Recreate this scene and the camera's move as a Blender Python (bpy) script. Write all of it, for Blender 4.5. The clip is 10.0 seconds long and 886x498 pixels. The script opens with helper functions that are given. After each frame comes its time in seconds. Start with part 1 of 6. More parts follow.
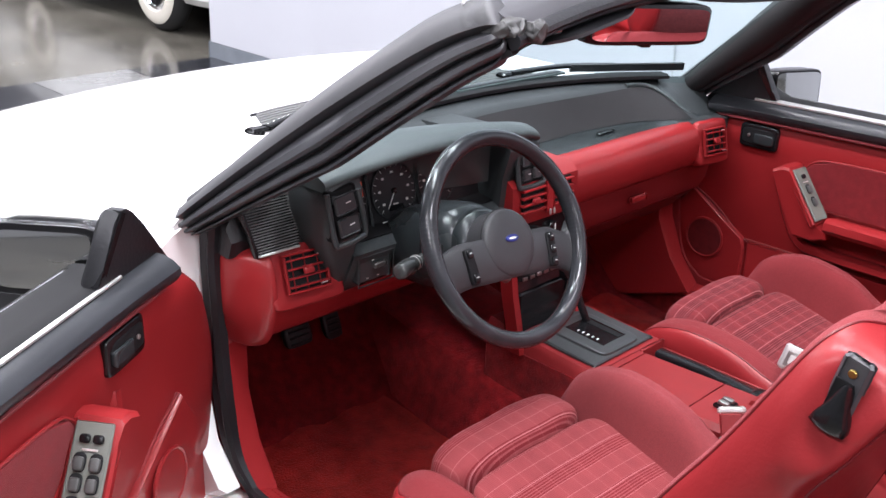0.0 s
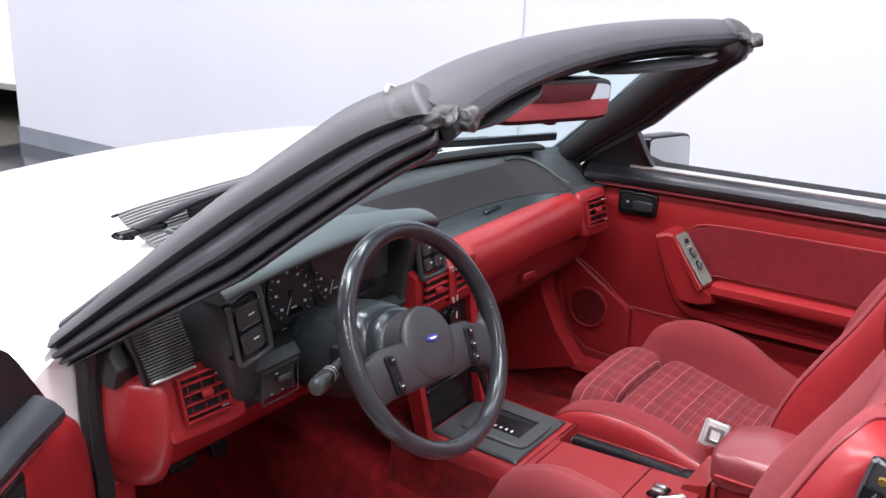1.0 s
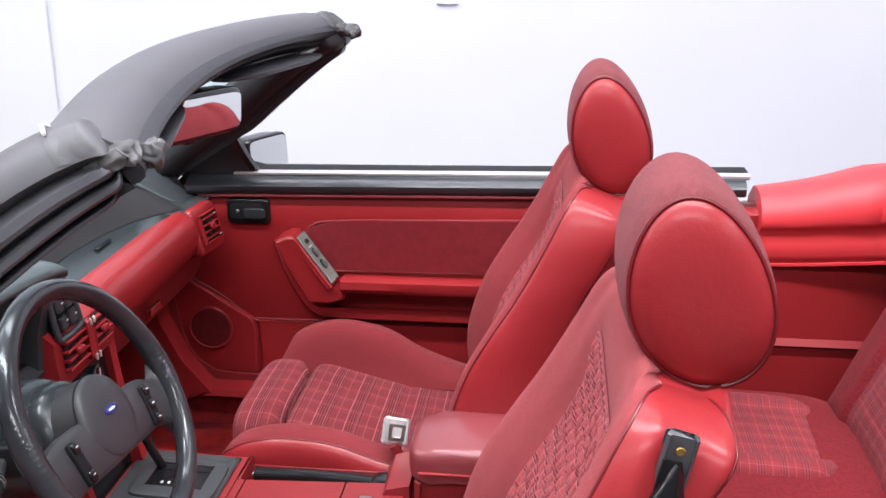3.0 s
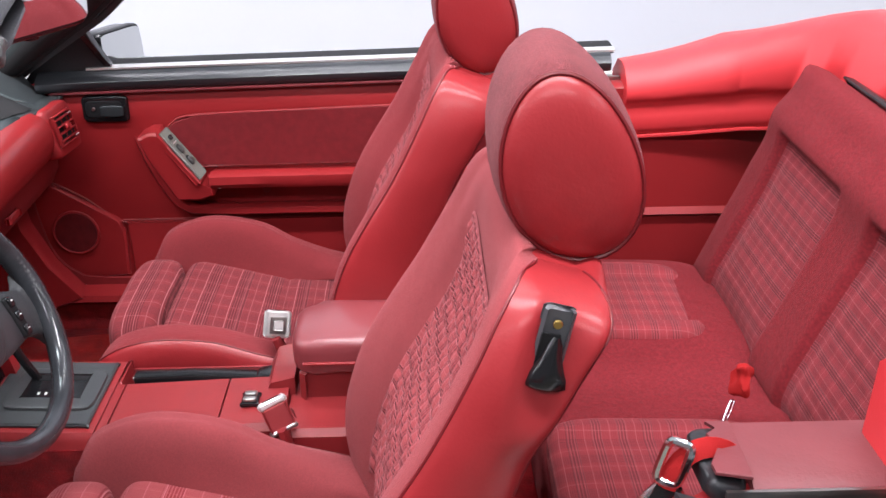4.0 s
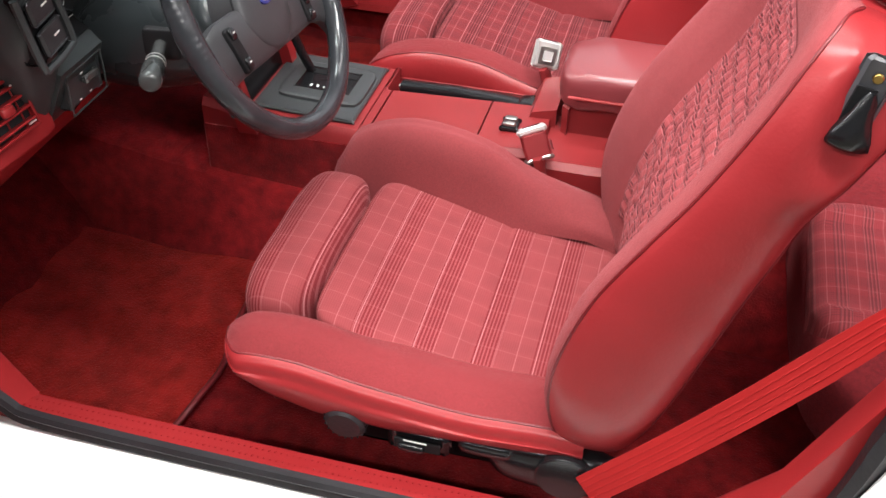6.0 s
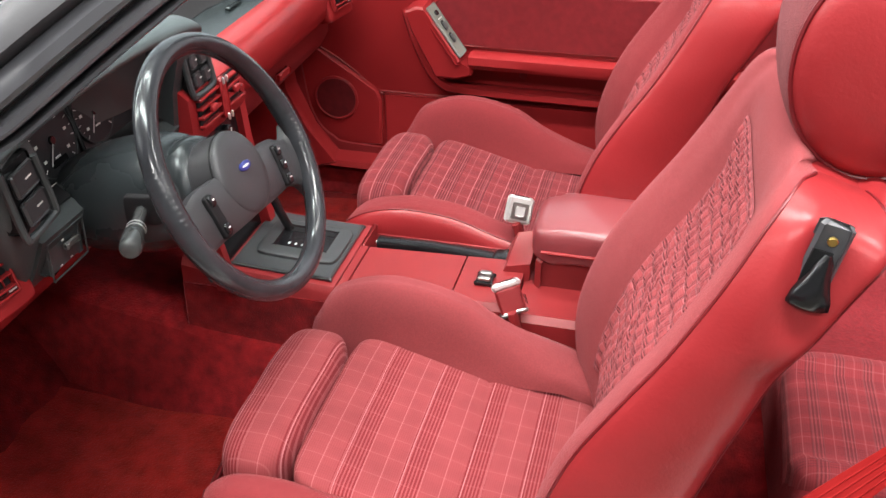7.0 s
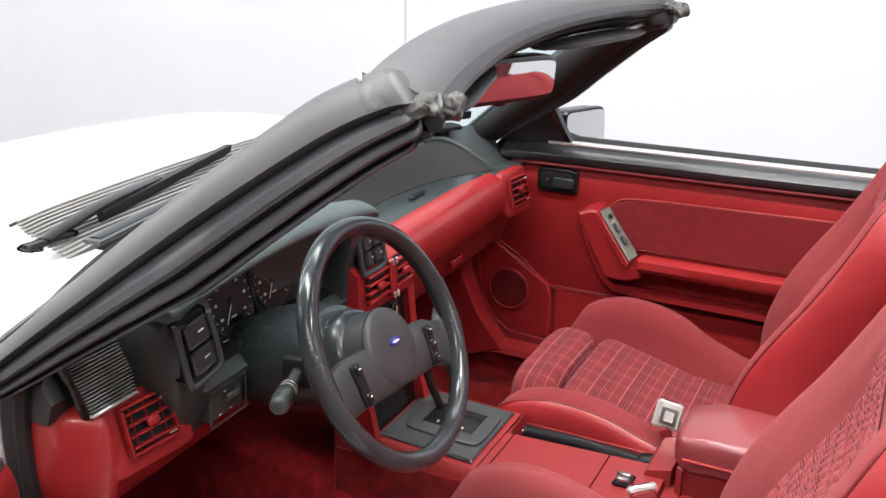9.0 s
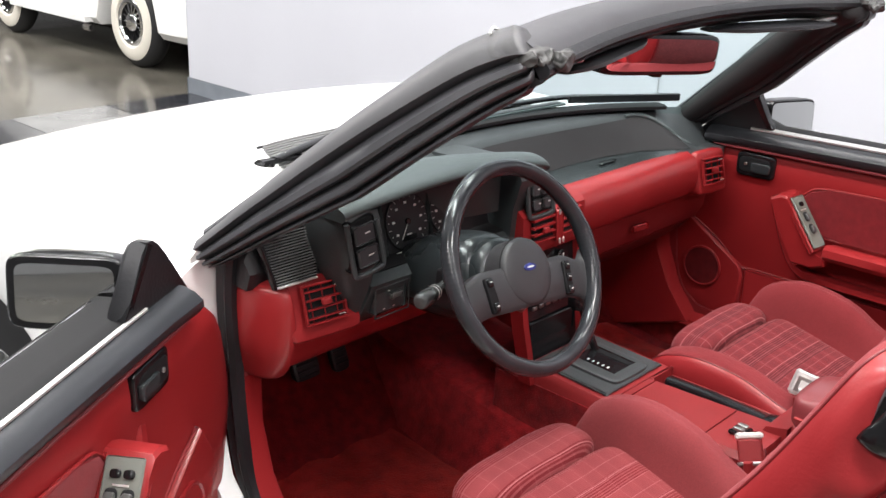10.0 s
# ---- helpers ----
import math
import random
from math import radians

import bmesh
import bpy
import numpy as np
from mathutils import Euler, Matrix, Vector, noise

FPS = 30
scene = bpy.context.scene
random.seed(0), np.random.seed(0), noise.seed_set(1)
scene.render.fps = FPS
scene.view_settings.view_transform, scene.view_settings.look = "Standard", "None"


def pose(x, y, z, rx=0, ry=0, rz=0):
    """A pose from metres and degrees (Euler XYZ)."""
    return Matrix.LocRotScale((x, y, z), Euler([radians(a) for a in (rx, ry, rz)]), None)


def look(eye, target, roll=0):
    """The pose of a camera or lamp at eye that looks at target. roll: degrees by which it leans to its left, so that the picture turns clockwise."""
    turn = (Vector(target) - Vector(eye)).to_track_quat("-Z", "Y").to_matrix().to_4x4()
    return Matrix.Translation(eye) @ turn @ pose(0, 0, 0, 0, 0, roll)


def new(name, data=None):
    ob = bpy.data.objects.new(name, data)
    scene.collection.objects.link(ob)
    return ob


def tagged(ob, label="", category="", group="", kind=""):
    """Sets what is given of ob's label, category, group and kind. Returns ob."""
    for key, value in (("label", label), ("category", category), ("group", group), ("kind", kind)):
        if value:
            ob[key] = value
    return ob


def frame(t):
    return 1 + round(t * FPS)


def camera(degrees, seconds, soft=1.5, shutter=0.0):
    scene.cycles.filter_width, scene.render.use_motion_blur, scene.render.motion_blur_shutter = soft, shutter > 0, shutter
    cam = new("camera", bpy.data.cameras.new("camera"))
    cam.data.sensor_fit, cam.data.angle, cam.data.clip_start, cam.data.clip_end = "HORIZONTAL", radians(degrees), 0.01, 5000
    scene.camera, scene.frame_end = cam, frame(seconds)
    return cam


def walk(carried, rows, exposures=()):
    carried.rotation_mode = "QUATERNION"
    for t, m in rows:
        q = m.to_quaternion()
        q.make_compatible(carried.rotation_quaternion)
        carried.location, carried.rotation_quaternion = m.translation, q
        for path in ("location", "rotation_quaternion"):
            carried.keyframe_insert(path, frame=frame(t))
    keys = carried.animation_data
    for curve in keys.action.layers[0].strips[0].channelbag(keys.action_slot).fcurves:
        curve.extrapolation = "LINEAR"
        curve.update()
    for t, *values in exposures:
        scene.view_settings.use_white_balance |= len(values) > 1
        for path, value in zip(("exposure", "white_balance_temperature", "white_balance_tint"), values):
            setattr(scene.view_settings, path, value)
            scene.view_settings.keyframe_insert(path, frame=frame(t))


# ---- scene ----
cam = camera(46.8, 10.0)
PATH = [
    (0, (-1.558, -1.018, 1.475), (-0.236, 0.276, 0.713), 2.2),
    (0.5, (-1.553, -0.92, 1.476), (-0.075, 0.239, 0.788), 1.9),
    (1, (-1.534, -0.805, 1.472), (0.041, 0.251, 0.837), 1.7),
    (1.5, (-1.517, -0.715, 1.472), (0.161, 0.172, 0.84), 1.6),
    (2, (-1.506, -0.642, 1.472), (0.274, 0.019, 0.845), 1.0),
    (2.5, (-1.499, -0.585, 1.472), (0.353, -0.155, 0.85), 0.7),
    (2.7, (-1.496, -0.564, 1.469), (0.376, -0.231, 0.851), 0.6),
    (3.8, (-1.487, -0.563, 1.475), (0.36, -0.593, 0.709), -0.6),
    (4, (-1.483, -0.564, 1.467), (0.33, -0.597, 0.623), -0.7),
    (4.5, (-1.48, -0.556, 1.446), (0.251, -0.517, 0.446), -0.5),
    (5, (-1.468, -0.546, 1.432), (0.145, -0.363, 0.264), -0.6),
    (5.2, (-1.466, -0.541, 1.428), (0.095, -0.286, 0.203), -0.6),
    (6.3, (-1.477, -0.525, 1.406), (0.054, -0.1, 0.192), 0.5),
    (6.5, (-1.478, -0.527, 1.411), (0.096, -0.107, 0.251), 0.4),
    (7, (-1.476, -0.533, 1.438), (0.204, -0.138, 0.428), 0.6),
    (7.5, (-1.482, -0.538, 1.452), (0.296, -0.157, 0.619), 0.4),
    (8, (-1.487, -0.536, 1.455), (0.342, -0.12, 0.76), 0.4),
    (8.5, (-1.491, -0.541, 1.455), (0.311, 0.025, 0.797), 0.8),
    (9, (-1.513, -0.62, 1.463), (0.188, 0.185, 0.786), 1.4),
    (9.5, (-1.578, -0.774, 1.46), (-0.019, 0.276, 0.778), 1.8),
    (10, (-1.617, -0.963, 1.465), (-0.237, 0.306, 0.768), 2.2),
]
# stops, kelvin and tint of the clip's camera as it goes
EXPOSURE = [(0, 0.05, 6080, 15), (1.5, 0.0, 6080, 15), (2.7, 0.02, 6080, 15), (5.2, 0.12, 6250, 12), (6.3, 0.26, 6500, 9), (7.5, 0.40, 6500, 8), (8.5, 0.20, 6500, 9), (9.2, 0.05, 6500, 9), (10, -0.02, 6500, 10)]
walk(cam, [(t, look(eye, target, roll)) for t, eye, target, roll in PATH], EXPOSURE)

# ---- light ----
world = bpy.data.worlds.new("showroom_air")
world.use_nodes = True
world.node_tree.nodes["Background"].inputs[0].default_value = (0.8, 0.85, 1.0, 1)
world.node_tree.nodes["Background"].inputs[1].default_value = 0.3
scene.world = world

def ceiling_lamp(x, y, watts):
    """One long fluorescent fixture under the showroom ceiling."""
    data = bpy.data.lights.new("ceiling_lamp", "AREA")
    data.shape, data.size, data.size_y = "RECTANGLE", 0.30, 2.4
    data.energy, data.color = watts, (1.0, 0.985, 0.97)
    ob = new("ceiling_lamp", data)
    ob.location = (x, y, 4.1)
    return ob


# rows of fixtures: x, then watts at each y along the hall
ROWS_Y = (-6.0, -1.6, 0.9, 4.2, 7.4, 10.6)
for lx, row in ((-4.0, (95, 112, 118, 62, 78, 96)), (-1.1, (115, 165, 150, 74, 150, 184)), (0.6, (42, 42, 92, 62, 109, 134)), (5.6, (110, 132, 136, 68, 143, 176))):
    for ly, watts in zip(ROWS_Y, row):
        ceiling_lamp(lx, ly, watts)


# ---- materials ----
def material(name, base, rough=0.5, metal=0.0, vary=0.15, scale=6.0, bump=0.0, grain=400.0, coat=0.0, coat_rough=0.05, sheen=0.0, stain=0.0, stain_scale=3.0, spec=0.5, rough_vary=0.08, crease=0.0):
    """A painted, moulded or woven surface: base colour with two scales of wear, fine relief and a gloss that varies."""
    m = bpy.data.materials.new(name)
    m.use_nodes = True
    nt = m.node_tree
    b = nt.nodes["Principled BSDF"]
    tc = nt.nodes.new("ShaderNodeTexCoord")
    n1 = nt.nodes.new("ShaderNodeTexNoise")
    n1.inputs["Scale"].default_value, n1.inputs["Detail"].default_value = scale, 6
    nt.links.new(tc.outputs["Object"], n1.inputs["Vector"])
    ramp = nt.nodes.new("ShaderNodeValToRGB")
    ramp.color_ramp.elements[0].position, ramp.color_ramp.elements[1].position = 0.3, 0.7
    dark = [c * (1 - vary) for c in base] + [1]
    light = [min(1, c * (1 + vary)) for c in base] + [1]
    ramp.color_ramp.elements[0].color, ramp.color_ramp.elements[1].color = dark, light
    nt.links.new(n1.outputs["Fac"], ramp.inputs["Fac"])
    colour = ramp.outputs["Color"]
    if stain:
        n2 = nt.nodes.new("ShaderNodeTexNoise")
        n2.inputs["Scale"].default_value, n2.inputs["Detail"].default_value = stain_scale, 8
        n2.inputs["Roughness"].default_value = 0.65
        nt.links.new(tc.outputs["Object"], n2.inputs["Vector"])
        r2 = nt.nodes.new("ShaderNodeMapRange")
        r2.inputs["From Min"].default_value, r2.inputs["From Max"].default_value = 0.48, 0.72
        nt.links.new(n2.outputs["Fac"], r2.inputs["Value"])
        mul = nt.nodes.new("ShaderNodeMath")
        mul.operation = "MULTIPLY"
        mul.inputs[1].default_value = stain
        nt.links.new(r2.outputs["Result"], mul.inputs[0])
        mix = nt.nodes.new("ShaderNodeMix")
        mix.data_type = "RGBA"
        mix.inputs["B"].default_value = [c * 0.35 for c in base] + [1]
        nt.links.new(mul.outputs[0], mix.inputs["Factor"])
        nt.links.new(colour, mix.inputs["A"])
        colour = mix.outputs["Result"]
    nt.links.new(colour, b.inputs["Base Color"])
    rr = nt.nodes.new("ShaderNodeMapRange")
    rr.inputs["To Min"].default_value, rr.inputs["To Max"].default_value = max(0.02, rough - rough_vary), min(1, rough + rough_vary)
    nt.links.new(n1.outputs["Fac"], rr.inputs["Value"])
    nt.links.new(rr.outputs["Result"], b.inputs["Roughness"])
    b.inputs["Metallic"].default_value = metal
    b.inputs["Specular IOR Level"].default_value = spec
    b.inputs["Coat Weight"].default_value = coat
    b.inputs["Coat Roughness"].default_value = coat_rough
    if sheen:
        b.inputs["Sheen Weight"].default_value = sheen
        b.inputs["Sheen Roughness"].default_value = 0.5
        b.inputs["Sheen Tint"].default_value = (1.0, 0.40, 0.42, 1)
    if bump:
        n3 = nt.nodes.new("ShaderNodeTexNoise")
        n3.inputs["Scale"].default_value, n3.inputs["Detail"].default_value = grain, 3
        nt.links.new(tc.outputs["Object"], n3.inputs["Vector"])
        bp = nt.nodes.new("ShaderNodeBump")
        bp.inputs["Strength"].default_value, bp.inputs["Distance"].default_value = bump, 0.002
        nt.links.new(n3.outputs["Fac"], bp.inputs["Height"])
        if crease:
            n4 = nt.nodes.new("ShaderNodeTexNoise")
            n4.inputs["Scale"].default_value, n4.inputs["Detail"].default_value = 14, 4
            n4.inputs["Distortion"].default_value = 0.6
            nt.links.new(tc.outputs["Object"], n4.inputs["Vector"])
            bq = nt.nodes.new("ShaderNodeBump")
            bq.inputs["Strength"].default_value, bq.inputs["Distance"].default_value = crease, 0.01
            nt.links.new(n4.outputs["Fac"], bq.inputs["Height"])
            nt.links.new(bq.outputs["Normal"], bp.inputs["Normal"])
        nt.links.new(bp.outputs["Normal"], b.inputs["Normal"])
    return m


def plaid(name, base, along="Y", across="X", cross=0.20, lines=0.34, deep=0.70, period=0.078, check=0.070, ink=(0.150, 0.010, 0.014), weft=0.15):
    """Ribbed red upholstery cloth with pale pinstripes, groups of dark lines and a faint cross check."""
    m = material(name, base, rough=0.9, vary=0.10, scale=14, sheen=0.12, spec=0.15)
    nt = m.node_tree
    b = nt.nodes["Principled BSDF"]
    ground = b.inputs["Base Color"].links[0].from_socket
    tc = nt.nodes.new("ShaderNodeTexCoord")
    sep = nt.nodes.new("ShaderNodeSeparateXYZ")
    nt.links.new(tc.outputs["Object"], sep.inputs[0])

    def line(axis, period, shift, width):
        add = nt.nodes.new("ShaderNodeMath")
        add.operation = "ADD"
        add.inputs[1].default_value = 10 + shift
        nt.links.new(sep.outputs[axis], add.inputs[0])
        mod = nt.nodes.new("ShaderNodeMath")
        mod.operation = "MODULO"
        mod.inputs[1].default_value = period
        nt.links.new(add.outputs[0], mod.inputs[0])
        less = nt.nodes.new("ShaderNodeMath")
        less.operation = "LESS_THAN"
        less.inputs[1].default_value = width
        nt.links.new(mod.outputs[0], less.inputs[0])
        return less.outputs[0]

    def over(colour, mask, tint, strength):
        k = nt.nodes.new("ShaderNodeMath")
        k.operation = "MULTIPLY"
        k.inputs[1].default_value = strength
        nt.links.new(mask, k.inputs[0])
        mix = nt.nodes.new("ShaderNodeMix")
        mix.data_type = "RGBA"
        mix.inputs["B"].default_value = (*tint, 1)
        nt.links.new(k.outputs[0], mix.inputs["Factor"])
        nt.links.new(colour, mix.inputs["A"])
        return mix.outputs["Result"]

    def both(a, c):
        k = nt.nodes.new("ShaderNodeMath")
        k.operation = "MULTIPLY"
        nt.links.new(a, k.inputs[0])
        nt.links.new(c, k.inputs[1])
        return k.outputs[0]

    pale, dark, grey = (0.52, 0.20, 0.21), ink, (0.120, 0.022, 0.027)
    group = line(along, period, 0.028, 0.40 * period)
    band = line(across, check, 0.010, 0.5 * check)
    colour = over(ground, both(band, line(across, 0.0040, 0, 0.0022)), grey, cross)
    colour = over(colour, group, pale, 0.10)
    colour = over(colour, both(group, line(along, 0.0048, 0, 0.0027)), dark, deep)
    colour = over(colour, both(group, band), grey, cross * 0.35)
    colour = over(colour, line(along, 0.0030, 0, 0.0010), dark, 0.22)
    colour = over(colour, line(along, period, 0.0015, 0.0015), pale, lines)
    colour = over(colour, line(along, period / 3, 0.0015, 0.0014), pale, 0.6 * lines)
    colour = over(colour, line(across, check, 0.45 * check, 0.0016), pale, weft)
    nt.links.new(colour, b.inputs["Base Color"])
    wave = nt.nodes.new("ShaderNodeTexNoise")
    wave.inputs["Scale"].default_value = 900
    nt.links.new(tc.outputs["Object"], wave.inputs["Vector"])
    bp = nt.nodes.new("ShaderNodeBump")
    bp.inputs["Strength"].default_value, bp.inputs["Distance"].default_value = 0.5, 0.001
    nt.links.new(wave.outputs["Fac"], bp.inputs["Height"])
    nt.links.new(bp.outputs["Normal"], b.inputs["Normal"])
    return m


LEATHER = material("red_leather", (0.252, 0.017, 0.020), crease=0.16, rough=0.50, spec=0.18, coat=0.42, coat_rough=0.27, vary=0.10, scale=5, bump=0.16, grain=260)
LEATHER_TOP = material("red_leather_faded", (0.19, 0.032, 0.037), rough=0.46, coat=0.7, coat_rough=0.22, vary=0.08, scale=5, bump=0.12, grain=260)
CLOTH = material("red_plain_cloth", (0.228, 0.040, 0.044), crease=0.2, rough=0.92, vary=0.12, scale=420, bump=0.6, grain=900, sheen=0.16, stain=0.14, stain_scale=7, spec=0.2)
# deeper cloth of the driver's outer bolster; on the passenger seat, painted shade
CLOTH_DEEP_SHADED = material("deep_red_shaded_cloth", (0.205, 0.026, 0.030), crease=0.2, rough=0.92, vary=0.12, scale=420, bump=0.6, grain=900, sheen=0.16, stain=0.14, stain_scale=7, spec=0.2)
CLOTH_WORN = material("red_worn_cloth", (0.150, 0.036, 0.040), crease=0.10, rough=0.92, vary=0.30, scale=330, bump=0.8, grain=520, sheen=0.15, stain=0.45, stain_scale=26, spec=0.2)
PLAID = plaid("red_plaid_cloth", (0.240, 0.047, 0.051), "Y", "X", 0.12, 0.45, 0.85, 0.078, 0.036, weft=0.11)
# passenger cushion plaid, darkened so that its colour carries the shade there
PLAID_SHADED = plaid("shaded_red_plaid_cushion_cloth", (0.180, 0.027, 0.031), "Y", "X", 0.60, 0.42, 0.85, 0.060, 0.045, (0.075, 0.006, 0.009), 0.26)
PLAID_BACK = plaid("red_plaid_cloth_back", (0.270, 0.050, 0.055), "Z", "X", 0.85, 0.22, 0.95, 0.0260, 0.0260, (0.075, 0.008, 0.011), 0.24)
PLAID_REAR = plaid("deep_red_plaid_bench_cloth", (0.225, 0.030, 0.036), "Y", "X", 0.55, 0.12, 0.60, 0.040, 0.040, (0.075, 0.007, 0.010), 0.14)
PLAID_REAR_BACK = plaid("deep_red_plaid_bench_back", (0.195, 0.026, 0.032), "Z", "X", 0.65, 0.12, 0.70, 0.040, 0.040, (0.065, 0.006, 0.009), 0.14)
RIBBED = material("pale_grey_rib_plastic", (0.16, 0.16, 0.16), rough=0.55, spec=0.3, vary=0.1)
BRASS = material("brass", (0.55, 0.38, 0.12), rough=0.3, metal=1.0)
ALLOY = material("silver_painted_alloy", (0.55, 0.55, 0.55), rough=0.35, metal=0.6, vary=0.08)
SATINBLACK = material("satin_dark_moulding", (0.058, 0.058, 0.064), rough=0.34, vary=0.15, scale=10, bump=0.06, grain=300)
SWDARK = material("dark_grey_switch", (0.07, 0.07, 0.068), rough=0.35, vary=0.1)
STALK = material("grey_stalk_plastic", (0.045, 0.047, 0.047), rough=0.16, vary=0.1)
LEDGE = material("faded_quarter_vinyl", (0.14, 0.030, 0.034), rough=0.5, spec=0.3, vary=0.12, scale=12, bump=0.15, grain=240, crease=0.15)
SHROUD = material("dark_column_plastic", (0.023, 0.028, 0.030), rough=0.25, vary=0.1, bump=0.05, grain=600)
PIPING = material("dark_red_piping", (0.13, 0.007, 0.010), rough=0.4)
VINYL = material("red_moulded_plastic", (0.272, 0.015, 0.017), rough=0.5, spec=0.25, coat=0.46, coat_rough=0.20, vary=0.07, scale=4, bump=0.12, grain=600)
DECKRED = material("red_console_plastic", (0.225, 0.017, 0.019), rough=0.42, vary=0.12, scale=6, bump=0.12, grain=500, stain=0.25, stain_scale=8)
CHARCOAL = material("matt_charcoal_panel", (0.019, 0.018, 0.019), rough=0.62, spec=0.3, vary=0.12, bump=0.25, grain=600)
SHELF = material("glossy_dark_shelf", (0.020, 0.026, 0.027), rough=0.20, vary=0.15, scale=8, bump=0.06, grain=500, stain=0.3, stain_scale=14)
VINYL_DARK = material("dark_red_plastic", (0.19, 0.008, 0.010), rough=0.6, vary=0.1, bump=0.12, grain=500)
BOOT = material("bright_red_vinyl_cover", (0.60, 0.036, 0.042), rough=0.5, vary=0.06, scale=3, bump=0.1, grain=400)
INSERT = material("red_velour_insert", (0.190, 0.015, 0.019), rough=0.95, vary=0.12, scale=60, bump=0.5, grain=800, sheen=0.3, spec=0.15)
SPEAKER = material("dark_red_speaker_cloth", (0.110, 0.009, 0.011), rough=0.9, vary=0.2, scale=40, bump=0.5, grain=700, spec=0.15)
MATPILE = material("red_mat_pile", (0.340, 0.017, 0.014), rough=1.0, vary=0.3, scale=30, bump=1.0, grain=260, sheen=0.3, stain=0.45, stain_scale=6, spec=0.1)
CARPET = material("red_carpet", (0.205, 0.008, 0.010), rough=1.0, vary=0.35, scale=40, bump=1.0, grain=300, sheen=0.3, stain=0.5, stain_scale=7, spec=0.1)
DASH = material("grey_dash_plastic", (0.040, 0.046, 0.048), rough=0.38, spec=0.42, vary=0.12, scale=5, bump=0.2, grain=700)
DASH_TOP = material("grey_green_dash_pad", (0.060, 0.074, 0.075), rough=0.40, spec=0.36, vary=0.10, scale=5, bump=0.2, grain=700)
BLACK = material("black_plastic", (0.008, 0.008, 0.009), rough=0.20, spec=0.45, vary=0.2, bump=0.05, grain=500)
FACE = material("dark_gauge_face", (0.010, 0.010, 0.011), rough=0.6, spec=0.2, vary=0.2)
GAUGE = material("grey_gauge_dial", (0.020, 0.020, 0.022), rough=0.45, spec=0.3, vary=0.25, scale=30)
RUBBER = material("black_rubber_seal", (0.010, 0.010, 0.012), rough=0.46, vary=0.3, scale=12, bump=0.25, grain=160, stain=0.3)
TOPVINYL = material("worn_black_vinyl", (0.066, 0.065, 0.070), crease=0.05, rough=0.5, vary=0.14, scale=8, bump=0.08, grain=350, stain=0.25, stain_scale=5)
SCUFF_VINYL = material("scuffed_black_vinyl", (0.064, 0.063, 0.066), rough=0.48, vary=0.20, scale=12, bump=0.2, grain=140, crease=0.18, stain=0.35, stain_scale=9)
SCUFF = material("scuffed_grey_rubber", (0.070, 0.069, 0.068), rough=0.55, vary=0.5, scale=30, bump=0.6, grain=60, stain=0.6, stain_scale=20)
REARCLOTH = material("deep_red_cloth", (0.150, 0.013, 0.017), rough=0.92, vary=0.22, scale=170, bump=0.6, grain=700, sheen=0.08, spec=0.12, crease=0.3, stain=0.15, stain_scale=12)
RAIL = material("dark_grey_door_rail", (0.026, 0.028, 0.032), rough=0.34, vary=0.12, scale=6, bump=0.08, grain=400)
WHEEL = material("dark_grey_wheel_leather", (0.029, 0.031, 0.035), rough=0.19, vary=0.2, scale=25, bump=0.06, grain=500)
HORN = material("grey_horn_pad", (0.036, 0.036, 0.039), rough=0.42, vary=0.12, bump=0.2, grain=900)
CONSOLE = material("grey_shifter_plate", (0.042, 0.046, 0.048), rough=0.45, vary=0.08, bump=0.15, grain=800)
CHROME = material("chrome", (0.75, 0.75, 0.76), rough=0.12, metal=1.0, vary=0.05)
SWPLATE = material("grey_switch_plate", (0.16, 0.165, 0.145), rough=0.4, vary=0.08, bump=0.1)
SATIN = material("satin_bright_metal", (0.78, 0.77, 0.75), rough=0.42, metal=0.85, vary=0.06, scale=40)
STEEL = material("brushed_metal", (0.42, 0.41, 0.39), rough=0.32, metal=1.0, vary=0.1, scale=30)
MIRROR = material("mirror_glass", (0.88, 0.9, 0.9), rough=0.02, metal=1.0, vary=0.0, rough_vary=0.0)
PAINT = material("white_car_paint", (0.86, 0.86, 0.85), rough=0.25, vary=0.015, scale=2, coat=0.6)
BLUE = material("blue_badge_enamel", (0.03, 0.04, 0.20), rough=0.25, vary=0.1)
IVORY = material("pale_marking", (0.75, 0.75, 0.72), rough=0.6, vary=0.05)
ORANGE = material("orange_marking", (0.8, 0.09, 0.02), rough=0.6, vary=0.05)
CEIL = material("grey_ceiling_deck", (0.17, 0.17, 0.175), rough=0.8, vary=0.1, scale=1.0)
GREYWALL = material("grey_painted_wall", (0.22, 0.22, 0.225), rough=0.8, vary=0.05, scale=1.0)
WALL = material("white_painted_wall", (0.570, 0.575, 0.622), rough=0.7, vary=0.02, scale=1.5, bump=0.05, grain=120)
SEAM = material("pale_grey_joint", (0.50, 0.50, 0.53), rough=0.7)
BASE = material("grey_baseboard_vinyl", (0.20, 0.22, 0.25), rough=0.45, vary=0.1)
CONCRETE = material("polished_concrete", (0.13, 0.12, 0.10), rough=0.24, vary=0.35, scale=1.6, stain=0.7, stain_scale=1.3, coat=0.15)
TILE_DARK = material("charcoal_floor_tile", (0.035, 0.036, 0.042), rough=0.15, vary=0.2, scale=3, coat=0.2)
TILE_PALE = material("grey_floor_tile", (0.17, 0.17, 0.17), rough=0.18, vary=0.15, scale=3, coat=0.2)
TYRE = material("black_tyre", (0.015, 0.015, 0.016), rough=0.7, vary=0.2)
